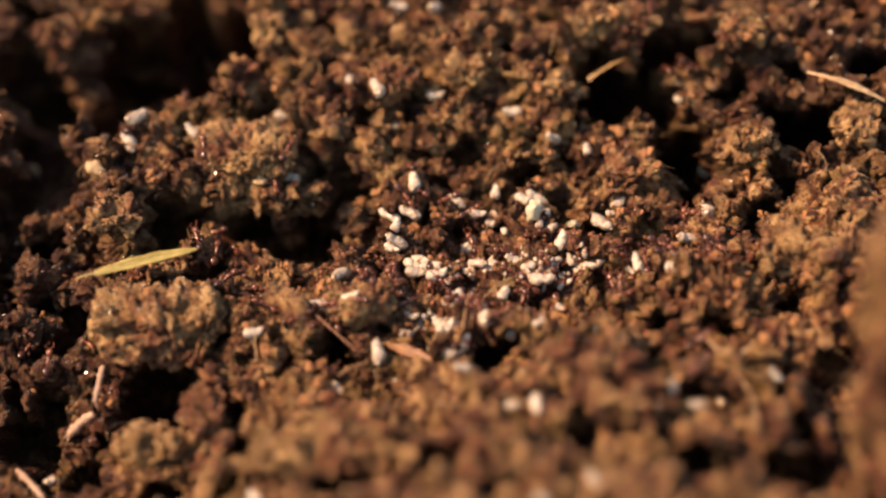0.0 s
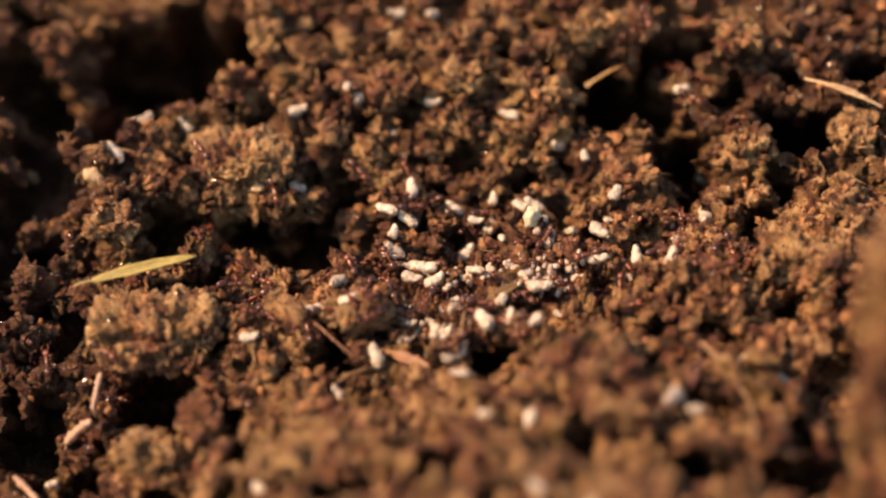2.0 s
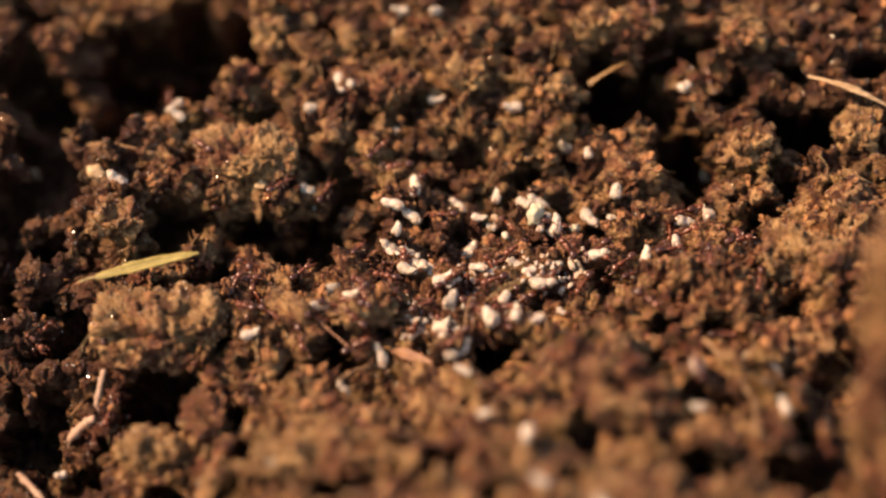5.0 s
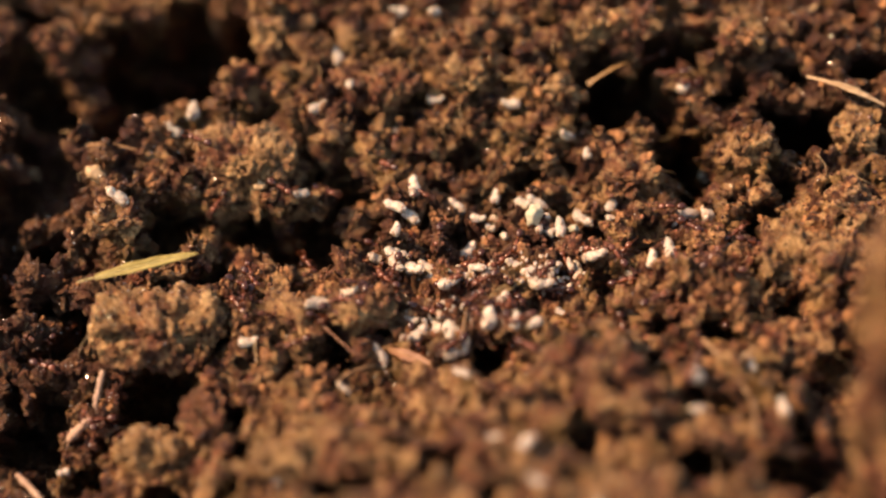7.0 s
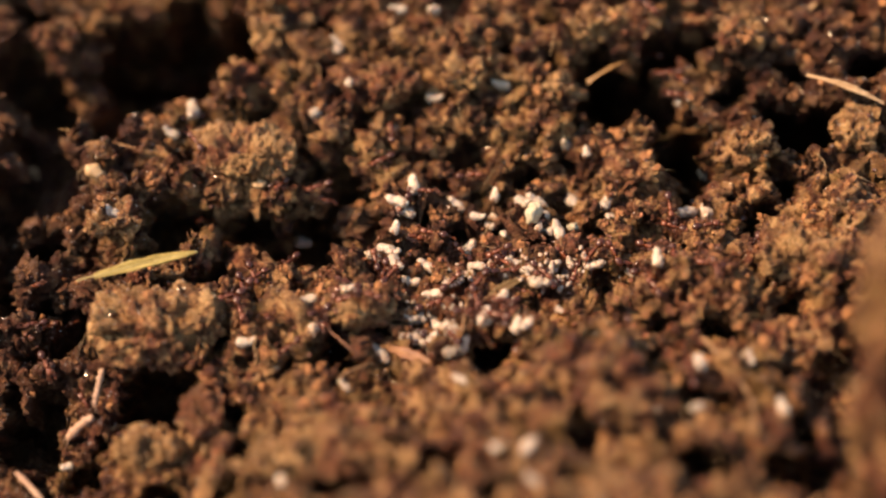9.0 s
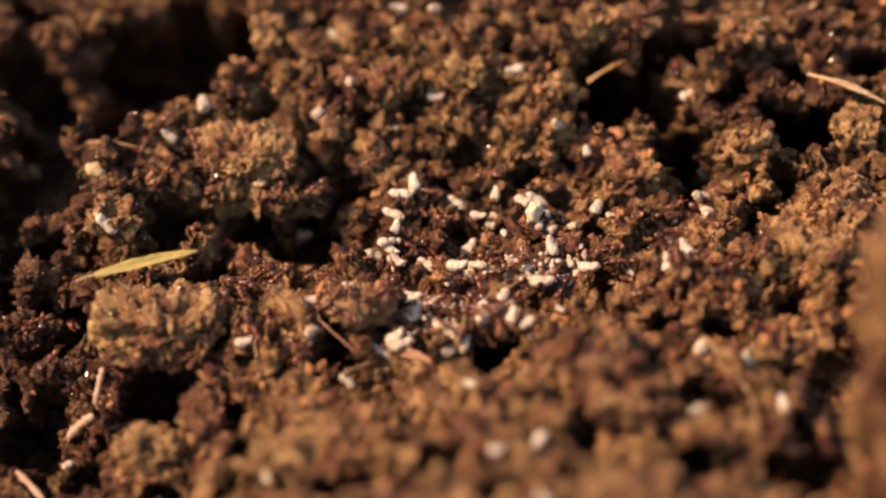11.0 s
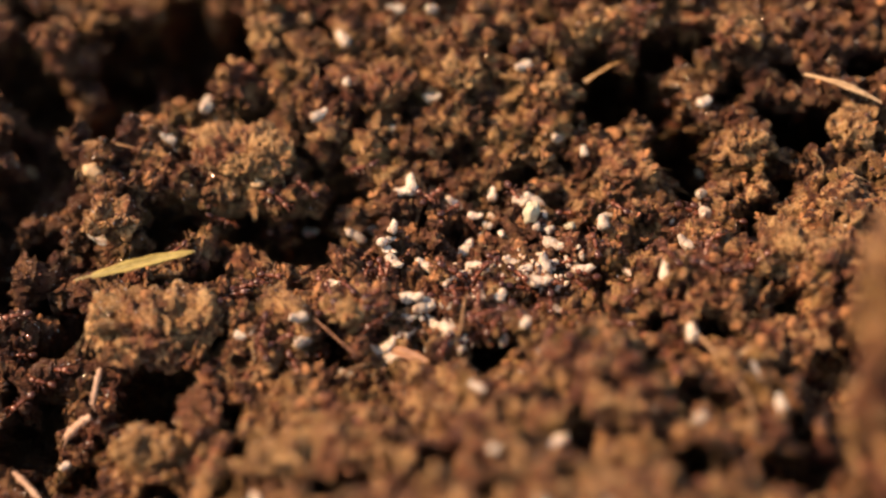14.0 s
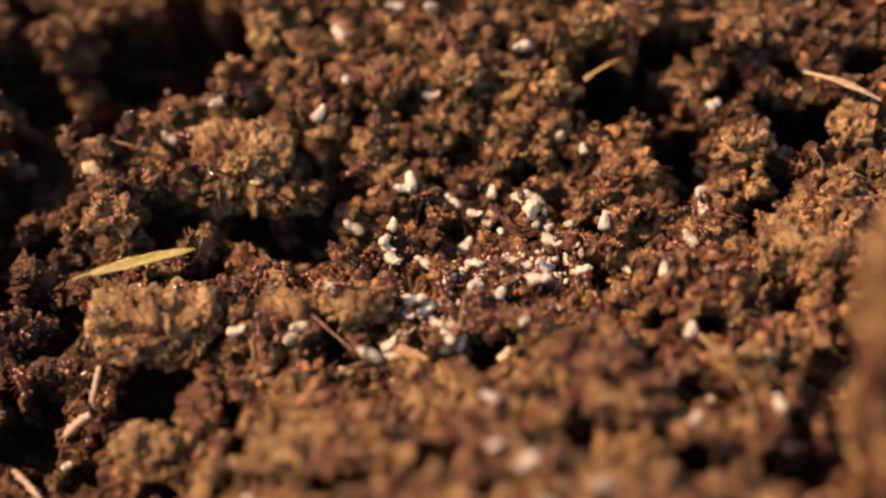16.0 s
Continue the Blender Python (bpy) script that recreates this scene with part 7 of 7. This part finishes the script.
ant((0, -21.1, 12.1, 0.8, 0.5, -0.5), (2, -20.9, 11.4, 1.0, 0.5, -0.5), (4, -20.7, 11.2, 0.9, 0.2, -0.2), (6, -20.4, 11.5, 0.7, 0.1, -0.2), (8, -20.2, 11.4, 0.3, 0.4, -0.5), (10, -20.3, 11.2, 0.2, 0.5, 0.5), (12, -20.4, 10.3, 0.2, 0.4, -0.5), (14, -20.2, 10.1, 0.0, 0.5, -0.5), (16, -19.9, 10.0, -0.3, 0.5, -0.3))
ant((0, 29.9, 7.0, -0.7, -0.5, -0.2), (2, 30.2, 7.0, -0.3, -0.0, 0.5), (4, 30.6, 8.2, -1.0, 0.5, -0.5), (6, 30.9, 8.6, -1.1, 0.1, -0.3), (8, 32.8, 18.2, -8.0, 0.5, -0.5), (10, 31.8, 8.6, -1.0, -0.5, -0.5), (12, 32.2, 8.3, -0.7, 0.0, -0.4), (14, 32.5, 8.5, -0.6, 0.0, -0.4), (16, 32.6, 8.1, 0.0, 0.5, -0.5))
ant((0, 29.8, 6.5, -0.8, -0.5, -0.5), (2, 29.9, 7.1, -0.7, -0.5, -0.2), (4, 29.8, 8.1, -0.5, 0.5, -0.5), (6, 28.3, 7.2, 0.8, 0.5, -0.5), (8, 27.3, 7.1, 1.0, -0.2, -0.5), (10, 28.1, 7.1, 1.0, 0.3, -0.5), (12, 28.9, 9.4, -1.3, 0.3, 0.1), (14, 30.2, 8.4, -0.4, 0.5, -0.5), (16, 31.4, 9.0, -0.8, 0.2, -0.4))
ant((0, 34.8, 3.6, -0.9, 0.5, 0.5), (2, 34.7, -0.7, 1.9, -0.5, -0.5), (4, 35.4, -0.5, 1.7, 0.5, -0.1), (6, 35.1, 3.2, -0.7, -0.5, 0.5), (8, 36.0, 3.9, -0.8, -0.1, -0.5), (10, 38.4, 12.0, -6.3, 0.1, 0.4), (12, 36.1, 5.5, -0.7, 0.4, 0.5), (14, 35.7, 5.9, -0.5, 0.2, 0.5), (16, 35.3, 5.9, 0.2, 0.5, 0.5))
ant((0, 32.3, 8.6, -0.6, 0.0, -0.4), (1.6, 30.6, 4.3, 1.4, 0.5, 0.1), (3.2, 28.5, 7.1, -1.5, 0.5, -0.5), (4.8, 27.1, 5.4, -1.0, 0.5, -0.5), (6.4, 29.2, 4.3, 0.5, 0.5, -0.2), (8, 30.8, 3.0, 1.3, -0.5, -0.5), (9.6, 32.5, 2.8, 1.7, 0.5, -0.5), (11.2, 35.1, 5.9, -0.7, 0.3, -0.5), (12.8, 36.2, 4.6, -0.7, 0.3, 0.5), (14.4, 38.4, 7.8, -3.6, -0.5, -0.4), (16, 35.8, 5.7, -0.6, 0.3, 0.5))
ant((0, 31.6, 28.2, 7.2, 0.5, 0.5), (2, 32.7, 28.5, 6.4, 0.4, 0.5), (4, 32.4, 27.4, 6.4, -0.5, 0.5), (6, 32.0, 26.3, 6.4, 0.5, 0.5), (8, 31.0, 25.7, 6.2, -0.0, -0.0), (10, 30.1, 27.9, 4.6, -0.1, 0.5), (12, 30.1, 31.0, 2.0, -0.1, -0.5), (14, 29.7, 32.0, 0.8, -0.1, -0.5), (16, 29.2, 35.8, -2.1, 0.5, 0.5))
ant((0, 30.9, 28.4, 6.8, 0.5, 0.5), (2, 30.8, 29.2, 6.4, 0.5, 0.5), (4, 30.1, 29.1, 6.2, 0.5, 0.5), (6, 29.9, 27.8, 6.8, 0.1, 0.5), (8, 29.5, 27.8, 6.6, -0.4, -0.5), (10, 29.1, 27.8, 6.8, 0.1, 0.5), (12, 31.7, 52.5, -8.9, 0.5, -0.5), (14, 30.9, 50.9, -7.9, -0.1, -0.5), (16, 30.7, 52.2, -8.7, -0.5, -0.5))
ant((0, 28.9, 28.0, 6.5, 0.2, 0.5), (2, 29.0, 35.2, 2.1, -0.5, -0.5), (4, 28.4, 34.4, 2.2, -0.5, 0.5), (6, 28.3, 34.4, 2.1, -0.5, 0.5), (8, 27.8, 34.2, 2.5, -0.5, 0.5), (10, 27.8, 34.4, 2.0, 0.5, 0.5), (12, 27.7, 35.2, 1.2, 0.5, 0.5), (14, 27.6, 35.4, 1.1, 0.5, 0.5), (16, 29.5, 53.9, -11.2, 0.5, -0.5))
ant((0, -5.1, -7.2, -2.8, -0.5, -0.5), (1.6, -7.5, -10.9, -0.3, 0.4, -0.4), (3.2, -8.8, -11.6, -0.3, 0.5, -0.0), (4.8, -10.2, -12.0, -0.8, 0.4, -0.5), (6.4, -12.4, -9.1, -3.9, 0.5, 0.5), (8, -14.5, -11.1, -2.7, 0.5, 0.5), (9.6, -13.1, -10.4, -2.2, -0.5, -0.4), (11.2, -10.9, -11.8, -0.3, 0.1, -0.5), (12.8, -9.6, -11.5, 0.3, 0.4, -0.2), (14.4, -6.8, -10.4, -0.1, 0.5, -0.5), (16, -4.3, -7.7, -2.7, 0.5, -0.5))
ant((0, -9.6, -10.8, 0.4, -0.5, 0.1), (2, -10.2, -10.4, 0.1, 0.5, -0.5), (4, -10.3, -9.6, -0.0, -0.5, -0.5), (6, -10.5, -9.5, 0.0, -0.4, -0.5), (8, -10.5, -9.5, 0.3, -0.5, -0.5), (10, -10.7, -9.5, 0.5, -0.5, -0.5), (12, -10.9, -7.7, -0.6, 0.5, 0.5), (14, -11.0, -7.3, -0.5, 0.4, 0.5), (16, -11.2, -7.1, -0.5, -0.2, 0.5))
ant((0, -10.0, -5.2, -0.4, 0.5, 0.5), (1.6, -10.4, -1.7, -0.7, -0.5, -0.5), (3.2, -10.7, -1.1, -0.4, -0.5, 0.5), (4.8, -10.3, 1.0, -1.0, -0.5, 0.5), (6.4, -8.8, 5.9, -4.5, 0.4, 0.5), (8, -6.8, 2.6, -1.1, 0.5, 0.5), (9.6, -4.4, 4.7, -2.1, 0.5, 0.5), (11.2, -5.6, 2.8, -1.4, 0.5, 0.5), (12.8, -7.0, 0.5, -1.7, -0.5, 0.3), (14.4, -6.9, -2.0, -2.2, -0.2, -0.2), (16, -6.2, -8.3, 1.0, 0.5, -0.2))
ant((0, -8.8, -4.9, -0.4, -0.5, 0.5), (2, -8.8, -6.6, 0.2, 0.4, -0.1), (4, -9.6, -7.1, -0.0, -0.5, 0.1), (6, -10.2, -6.3, -0.4, 0.5, 0.3), (8, -10.8, -6.8, -0.2, 0.4, 0.5), (10, -11.9, -6.8, -0.6, 0.5, 0.5), (12, -13.1, -6.5, -0.7, 0.4, 0.5), (14, -13.8, -4.0, -2.6, -0.3, -0.5), (16, -15.1, -1.2, -4.3, -0.5, -0.5))
ant((0, -28.0, 8.1, -4.4, -0.5, 0.3), (1.6, -29.4, 8.5, -3.5, 0.5, 0.5), (3.2, -28.5, 9.7, -3.6, -0.3, 0.5), (4.8, -27.9, 11.2, -2.6, 0.5, 0.5), (6.4, -27.4, 10.6, -0.1, -0.5, -0.5), (8, -27.7, 10.8, -3.0, -0.5, 0.5), (9.6, -30.3, 13.2, -6.1, 0.5, 0.5), (11.2, -30.5, 6.2, -2.2, -0.2, 0.5), (12.8, -31.0, 4.6, -2.3, 0.5, 0.5), (14.4, -32.4, 4.0, -3.5, 0.5, -0.5), (16, -32.1, 2.4, -4.4, 0.5, 0.5))
ant((0, -25.7, -3.5, -2.0, -0.1, -0.5), (2, -25.2, -3.1, -2.2, 0.5, -0.5), (4, -25.1, -3.3, -2.4, -0.5, -0.3), (6, -24.7, -2.4, -3.2, 0.2, -0.5), (8, -24.4, -2.5, -3.3, 0.5, -0.5), (10, -24.2, -3.1, -3.2, 0.3, -0.0), (12, -23.8, -3.2, -3.3, -0.1, -0.5), (14, -23.6, -3.1, -3.3, -0.1, -0.5), (16, -23.3, -3.1, -3.5, 0.5, -0.5))
ant((0, -28.1, 4.5, -4.3, 0.5, -0.5), (1.6, -28.0, 8.4, -8.8, -0.5, -0.5), (3.2, -25.7, 4.3, -6.8, 0.5, 0.5), (4.8, -23.5, -0.6, -3.6, 0.5, -0.5), (6.4, -23.5, -3.4, -3.4, 0.2, -0.5), (8, -24.0, -6.4, -2.8, -0.5, -0.5), (9.6, -22.9, -9.9, -1.8, -0.5, -0.5), (11.2, -22.1, -11.4, -3.1, 0.5, -0.5), (12.8, -20.1, -12.0, -3.3, -0.4, -0.5), (14.4, -18.4, -11.9, -4.1, 0.1, -0.5), (16, -19.4, -11.4, -3.2, 0.5, -0.4))
ant((0, 2.0, -15.1, -2.5, -0.5, 0.5), (1.6, 4.3, -0.6, -15.9, -0.5, -0.5), (3.2, 6.3, -0.3, -16.5, -0.5, 0.5), (4.8, 7.6, -0.9, -15.9, -0.5, -0.5), (6.4, 8.7, -18.1, -0.4, -0.2, -0.1), (8, 10.4, -17.0, 0.7, -0.4, 0.5), (9.6, 8.9, -12.8, -3.7, -0.5, -0.5), (11.2, 7.6, -11.9, -3.7, -0.4, 0.5), (12.8, 5.5, -13.3, -2.3, 0.5, 0.5), (14.4, 5.0, -11.9, -1.0, -0.5, -0.5), (16, 4.3, -9.8, -0.6, 0.5, -0.5))
ant((0, 2.8, -14.3, -3.3, 0.5, 0.5), (2, 2.6, -14.7, -3.0, -0.5, 0.5), (4, 2.2, -15.0, -2.6, -0.5, 0.5), (6, 1.6, -15.4, -2.3, -0.5, -0.5), (8, 1.3, -15.6, -1.8, 0.1, 0.3), (10, 0.9, -14.4, -2.8, 0.5, 0.5), (12, 0.6, -14.3, -2.8, 0.5, 0.5), (14, 0.3, -15.6, -1.6, 0.5, -0.5), (16, 0.1, -15.7, -1.4, 0.5, -0.5))
ant((0, 4.0, -0.5, -16.0, 0.5, -0.5), (1.6, 2.0, -15.2, -1.1, 0.4, -0.5), (3.2, 1.0, -11.3, -3.9, 0.5, -0.4), (4.8, 0.1, -11.0, -2.5, -0.4, -0.4), (6.4, -0.2, -8.1, -2.9, 0.5, 0.5), (8, 2.2, -10.1, -2.0, 0.5, -0.5), (9.6, 3.3, -11.5, -0.6, -0.3, -0.0), (11.2, 5.5, -10.5, -0.9, 0.5, 0.5), (12.8, 5.8, -7.8, -0.9, -0.2, -0.5), (14.4, 7.4, -4.2, -1.7, 0.5, 0.5), (16, 6.0, -5.5, -2.2, -0.5, 0.5))
ant((0, 5.4, -12.1, -2.0, -0.5, 0.5), (2, 5.4, -12.2, -0.7, -0.5, -0.5), (4, 5.7, -12.5, 0.2, -0.5, 0.5), (6, 6.1, -9.4, -1.5, -0.1, 0.5), (8, 6.6, -9.4, -1.5, 0.5, -0.5), (10, 7.1, -12.5, 0.7, -0.2, 0.5), (12, 7.8, -12.6, 0.9, -0.5, 0.5), (14, 8.7, -13.8, 1.4, 0.5, -0.4), (16, 9.4, -14.4, 1.5, -0.5, 0.2))
ant((0, -46.4, -11.4, -8.3, -0.2, -0.5), (2, -46.3, -10.6, -8.0, -0.3, -0.4), (4, -48.1, 1.0, -17.8, -0.5, -0.5), (6, -47.4, 0.4, -16.8, -0.5, -0.5), (8, -46.8, 0.7, -16.4, -0.5, -0.5), (10, -46.5, 0.8, -15.9, -0.5, 0.0), (12, -46.0, 0.3, -14.8, -0.5, -0.2), (14, -45.8, 1.4, -14.9, -0.5, 0.5), (16, -45.6, 1.8, -14.5, -0.5, 0.5))
ant((0, -39.1, -6.7, -18.7, 0.5, 0.5), (1.6, -37.8, -0.7, -23.5, 0.5, -0.5), (3.2, -39.0, -5.6, -19.3, 0.5, -0.5), (4.8, -39.1, -16.4, -11.1, 0.2, -0.5), (6.4, -40.9, -17.3, -11.4, 0.5, -0.4), (8, -43.2, -13.8, -14.7, -0.1, 0.5), (9.6, -47.1, -6.1, -21.6, -0.5, -0.1), (11.2, -48.9, -6.1, -21.2, -0.5, -0.3), (12.8, -48.8, -14.1, -12.7, 0.5, -0.1), (14.4, -49.3, -13.7, -11.7, -0.5, -0.5), (16, -49.7, -12.6, -11.0, 0.3, -0.5))
ant((0, -40.9, -11.6, -11.5, -0.3, -0.2), (1.6, -39.1, -14.4, -11.1, 0.5, -0.5), (3.2, -38.5, -13.2, -14.0, -0.5, -0.1), (4.8, -38.1, -14.1, -16.0, 0.5, -0.5), (6.4, -39.3, -16.8, -11.9, 0.3, -0.5), (8, -41.0, -17.0, -10.8, -0.5, -0.5), (9.6, -42.5, -13.0, -12.2, 0.5, -0.5), (11.2, -43.9, -12.2, -11.6, 0.5, -0.5), (12.8, -45.7, -11.8, -10.8, -0.5, 0.5), (14.4, -47.6, -11.6, -11.0, -0.0, -0.5), (16, -49.4, -10.3, -11.0, -0.5, -0.5))
ant((0, -40.9, 68.4, -24.0, 0.5, -0.5), (1.6, -32.6, 26.9, 3.0, 0.5, 0.1), (3.2, -31.1, 23.6, 4.0, 0.5, 0.5), (4.8, -29.4, 22.5, 3.6, 0.5, 0.5), (6.4, -26.8, 23.0, 3.9, 0.5, -0.5), (8, -30.0, 23.7, 3.1, -0.1, 0.5), (9.6, -33.0, 23.0, 3.1, 0.5, -0.5), (11.2, -34.1, 21.5, 5.0, -0.5, -0.5), (12.8, -34.0, 23.5, 4.9, 0.1, -0.5), (14.4, -37.9, 56.1, -15.0, -0.5, 0.5), (16, -39.2, 54.6, -12.7, -0.5, 0.5))
ant((0, -33.2, 26.3, 2.8, -0.3, -0.5), (2, -33.8, 23.3, 4.8, 0.5, 0.5), (4, -34.6, 23.6, 5.0, 0.5, -0.5), (6, -38.0, 40.3, -5.6, -0.1, -0.5), (8, -43.6, 65.9, -23.0, -0.5, -0.5), (10, -44.0, 63.0, -20.6, 0.2, -0.5), (12, -41.4, 55.6, -15.7, 0.5, -0.5), (14, -37.8, 40.7, -5.6, -0.0, 0.3), (16, -34.2, 23.6, 5.1, -0.1, -0.5))
ant((0, 28.0, -25.5, 3.5, -0.0, -0.3), (2, 27.9, -25.6, 3.5, -0.0, -0.3), (4, 27.7, -26.0, 3.6, 0.5, -0.5), (6, 27.6, -25.2, 2.5, -0.5, -0.5), (8, 27.0, -26.2, 3.5, 0.2, -0.5), (10, 26.8, -25.2, 2.5, 0.5, -0.5), (12, 26.6, -25.2, 2.3, -0.5, -0.5), (14, 26.4, -25.0, 1.9, -0.5, 0.5), (16, 26.1, -23.4, 0.7, -0.5, -0.0))
ant((0, 29.0, -18.7, 1.4, -0.5, -0.5), (2, 29.8, -18.4, 1.4, 0.5, -0.5), (4, 31.5, -15.7, -0.6, 0.5, 0.5), (6, 32.1, -15.6, -0.5, -0.3, -0.5), (8, 33.9, -8.4, -6.1, -0.4, 0.3), (10, 34.1, -8.0, -5.9, -0.5, 0.5), (12, 34.4, -12.8, -1.9, 0.5, -0.5), (14, 34.4, -8.7, -5.8, -0.5, -0.0), (16, 33.1, -16.9, 0.4, -0.2, -0.5))
ant((0, -12.0, 26.7, -9.2, 0.5, -0.5), (1.6, -10.7, 15.7, 0.6, 0.3, -0.5), (3.2, -9.6, 16.3, 2.3, 0.1, -0.5), (4.8, -8.3, 17.0, 2.3, -0.5, 0.2), (6.4, -6.3, 19.5, 1.2, -0.5, -0.5), (8, -6.1, 20.2, 1.9, 0.2, -0.4), (9.6, -6.6, 21.1, 2.8, -0.2, -0.0), (11.2, -6.3, 23.5, 2.1, -0.5, -0.4), (12.8, -7.2, 22.2, 4.4, -0.2, 0.5), (14.4, -8.6, 26.7, 2.2, 0.5, 0.5), (16, -8.0, 21.6, 4.0, -0.4, -0.5))
ant((0, -4.9, 9.5, 0.5, 0.5, -0.5), (1.6, -4.1, 8.8, 0.3, 0.5, -0.5), (3.2, -3.0, 9.7, -1.4, 0.5, 0.5), (4.8, -2.0, 13.6, -5.9, 0.5, 0.5), (6.4, -0.9, 6.3, -1.5, -0.5, -0.5), (8, -0.1, 3.6, -0.9, 0.5, -0.5), (9.6, -1.9, 6.3, -1.4, -0.4, -0.5), (11.2, -2.8, 9.3, -1.7, 0.5, 0.5), (12.8, -2.1, 10.1, -0.2, 0.5, 0.5), (14.4, -0.2, 11.1, -0.5, -0.5, -0.2), (16, 2.3, 13.1, -2.3, 0.2, 0.5))
ant((0, -3.8, 13.5, 1.6, -0.3, 0.5), (2, -4.4, 16.0, 0.5, 0.5, -0.5), (4, -5.0, 15.5, 0.9, 0.5, -0.5), (6, -6.2, 15.3, 1.0, -0.5, -0.5), (8, -7.0, 16.2, 0.9, -0.5, 0.3), (10, -7.7, 16.0, 1.1, -0.5, 0.5), (12, -8.9, 15.5, 1.2, 0.1, -0.5), (14, -9.4, 15.6, 0.4, -0.4, 0.5), (16, -10.1, 15.4, 0.4, -0.5, -0.5))


# ---------------------------------------------------------------- what moves
def motions():
    for thing_moved, rows in MOVES:
        walk(thing_moved, rows)
    # the nearest ants step with their legs, three and three
    for n, creature in enumerate(ants[:16]):
        legs = [c for c in creature.children if c.name.split(".")[0] == "leg"]
        for k, leg_part in enumerate(legs):
            base = leg_part.matrix_basis.copy()
            swing = 1 if k in (0, 2, 4) else -1
            rows = [(0.5 * i, base @ pose(0, 0, 0, 0, 0, 16 * swing * (1 if i % 2 else -1))) for i in range(33)]
            walk(leg_part, rows)


motions()
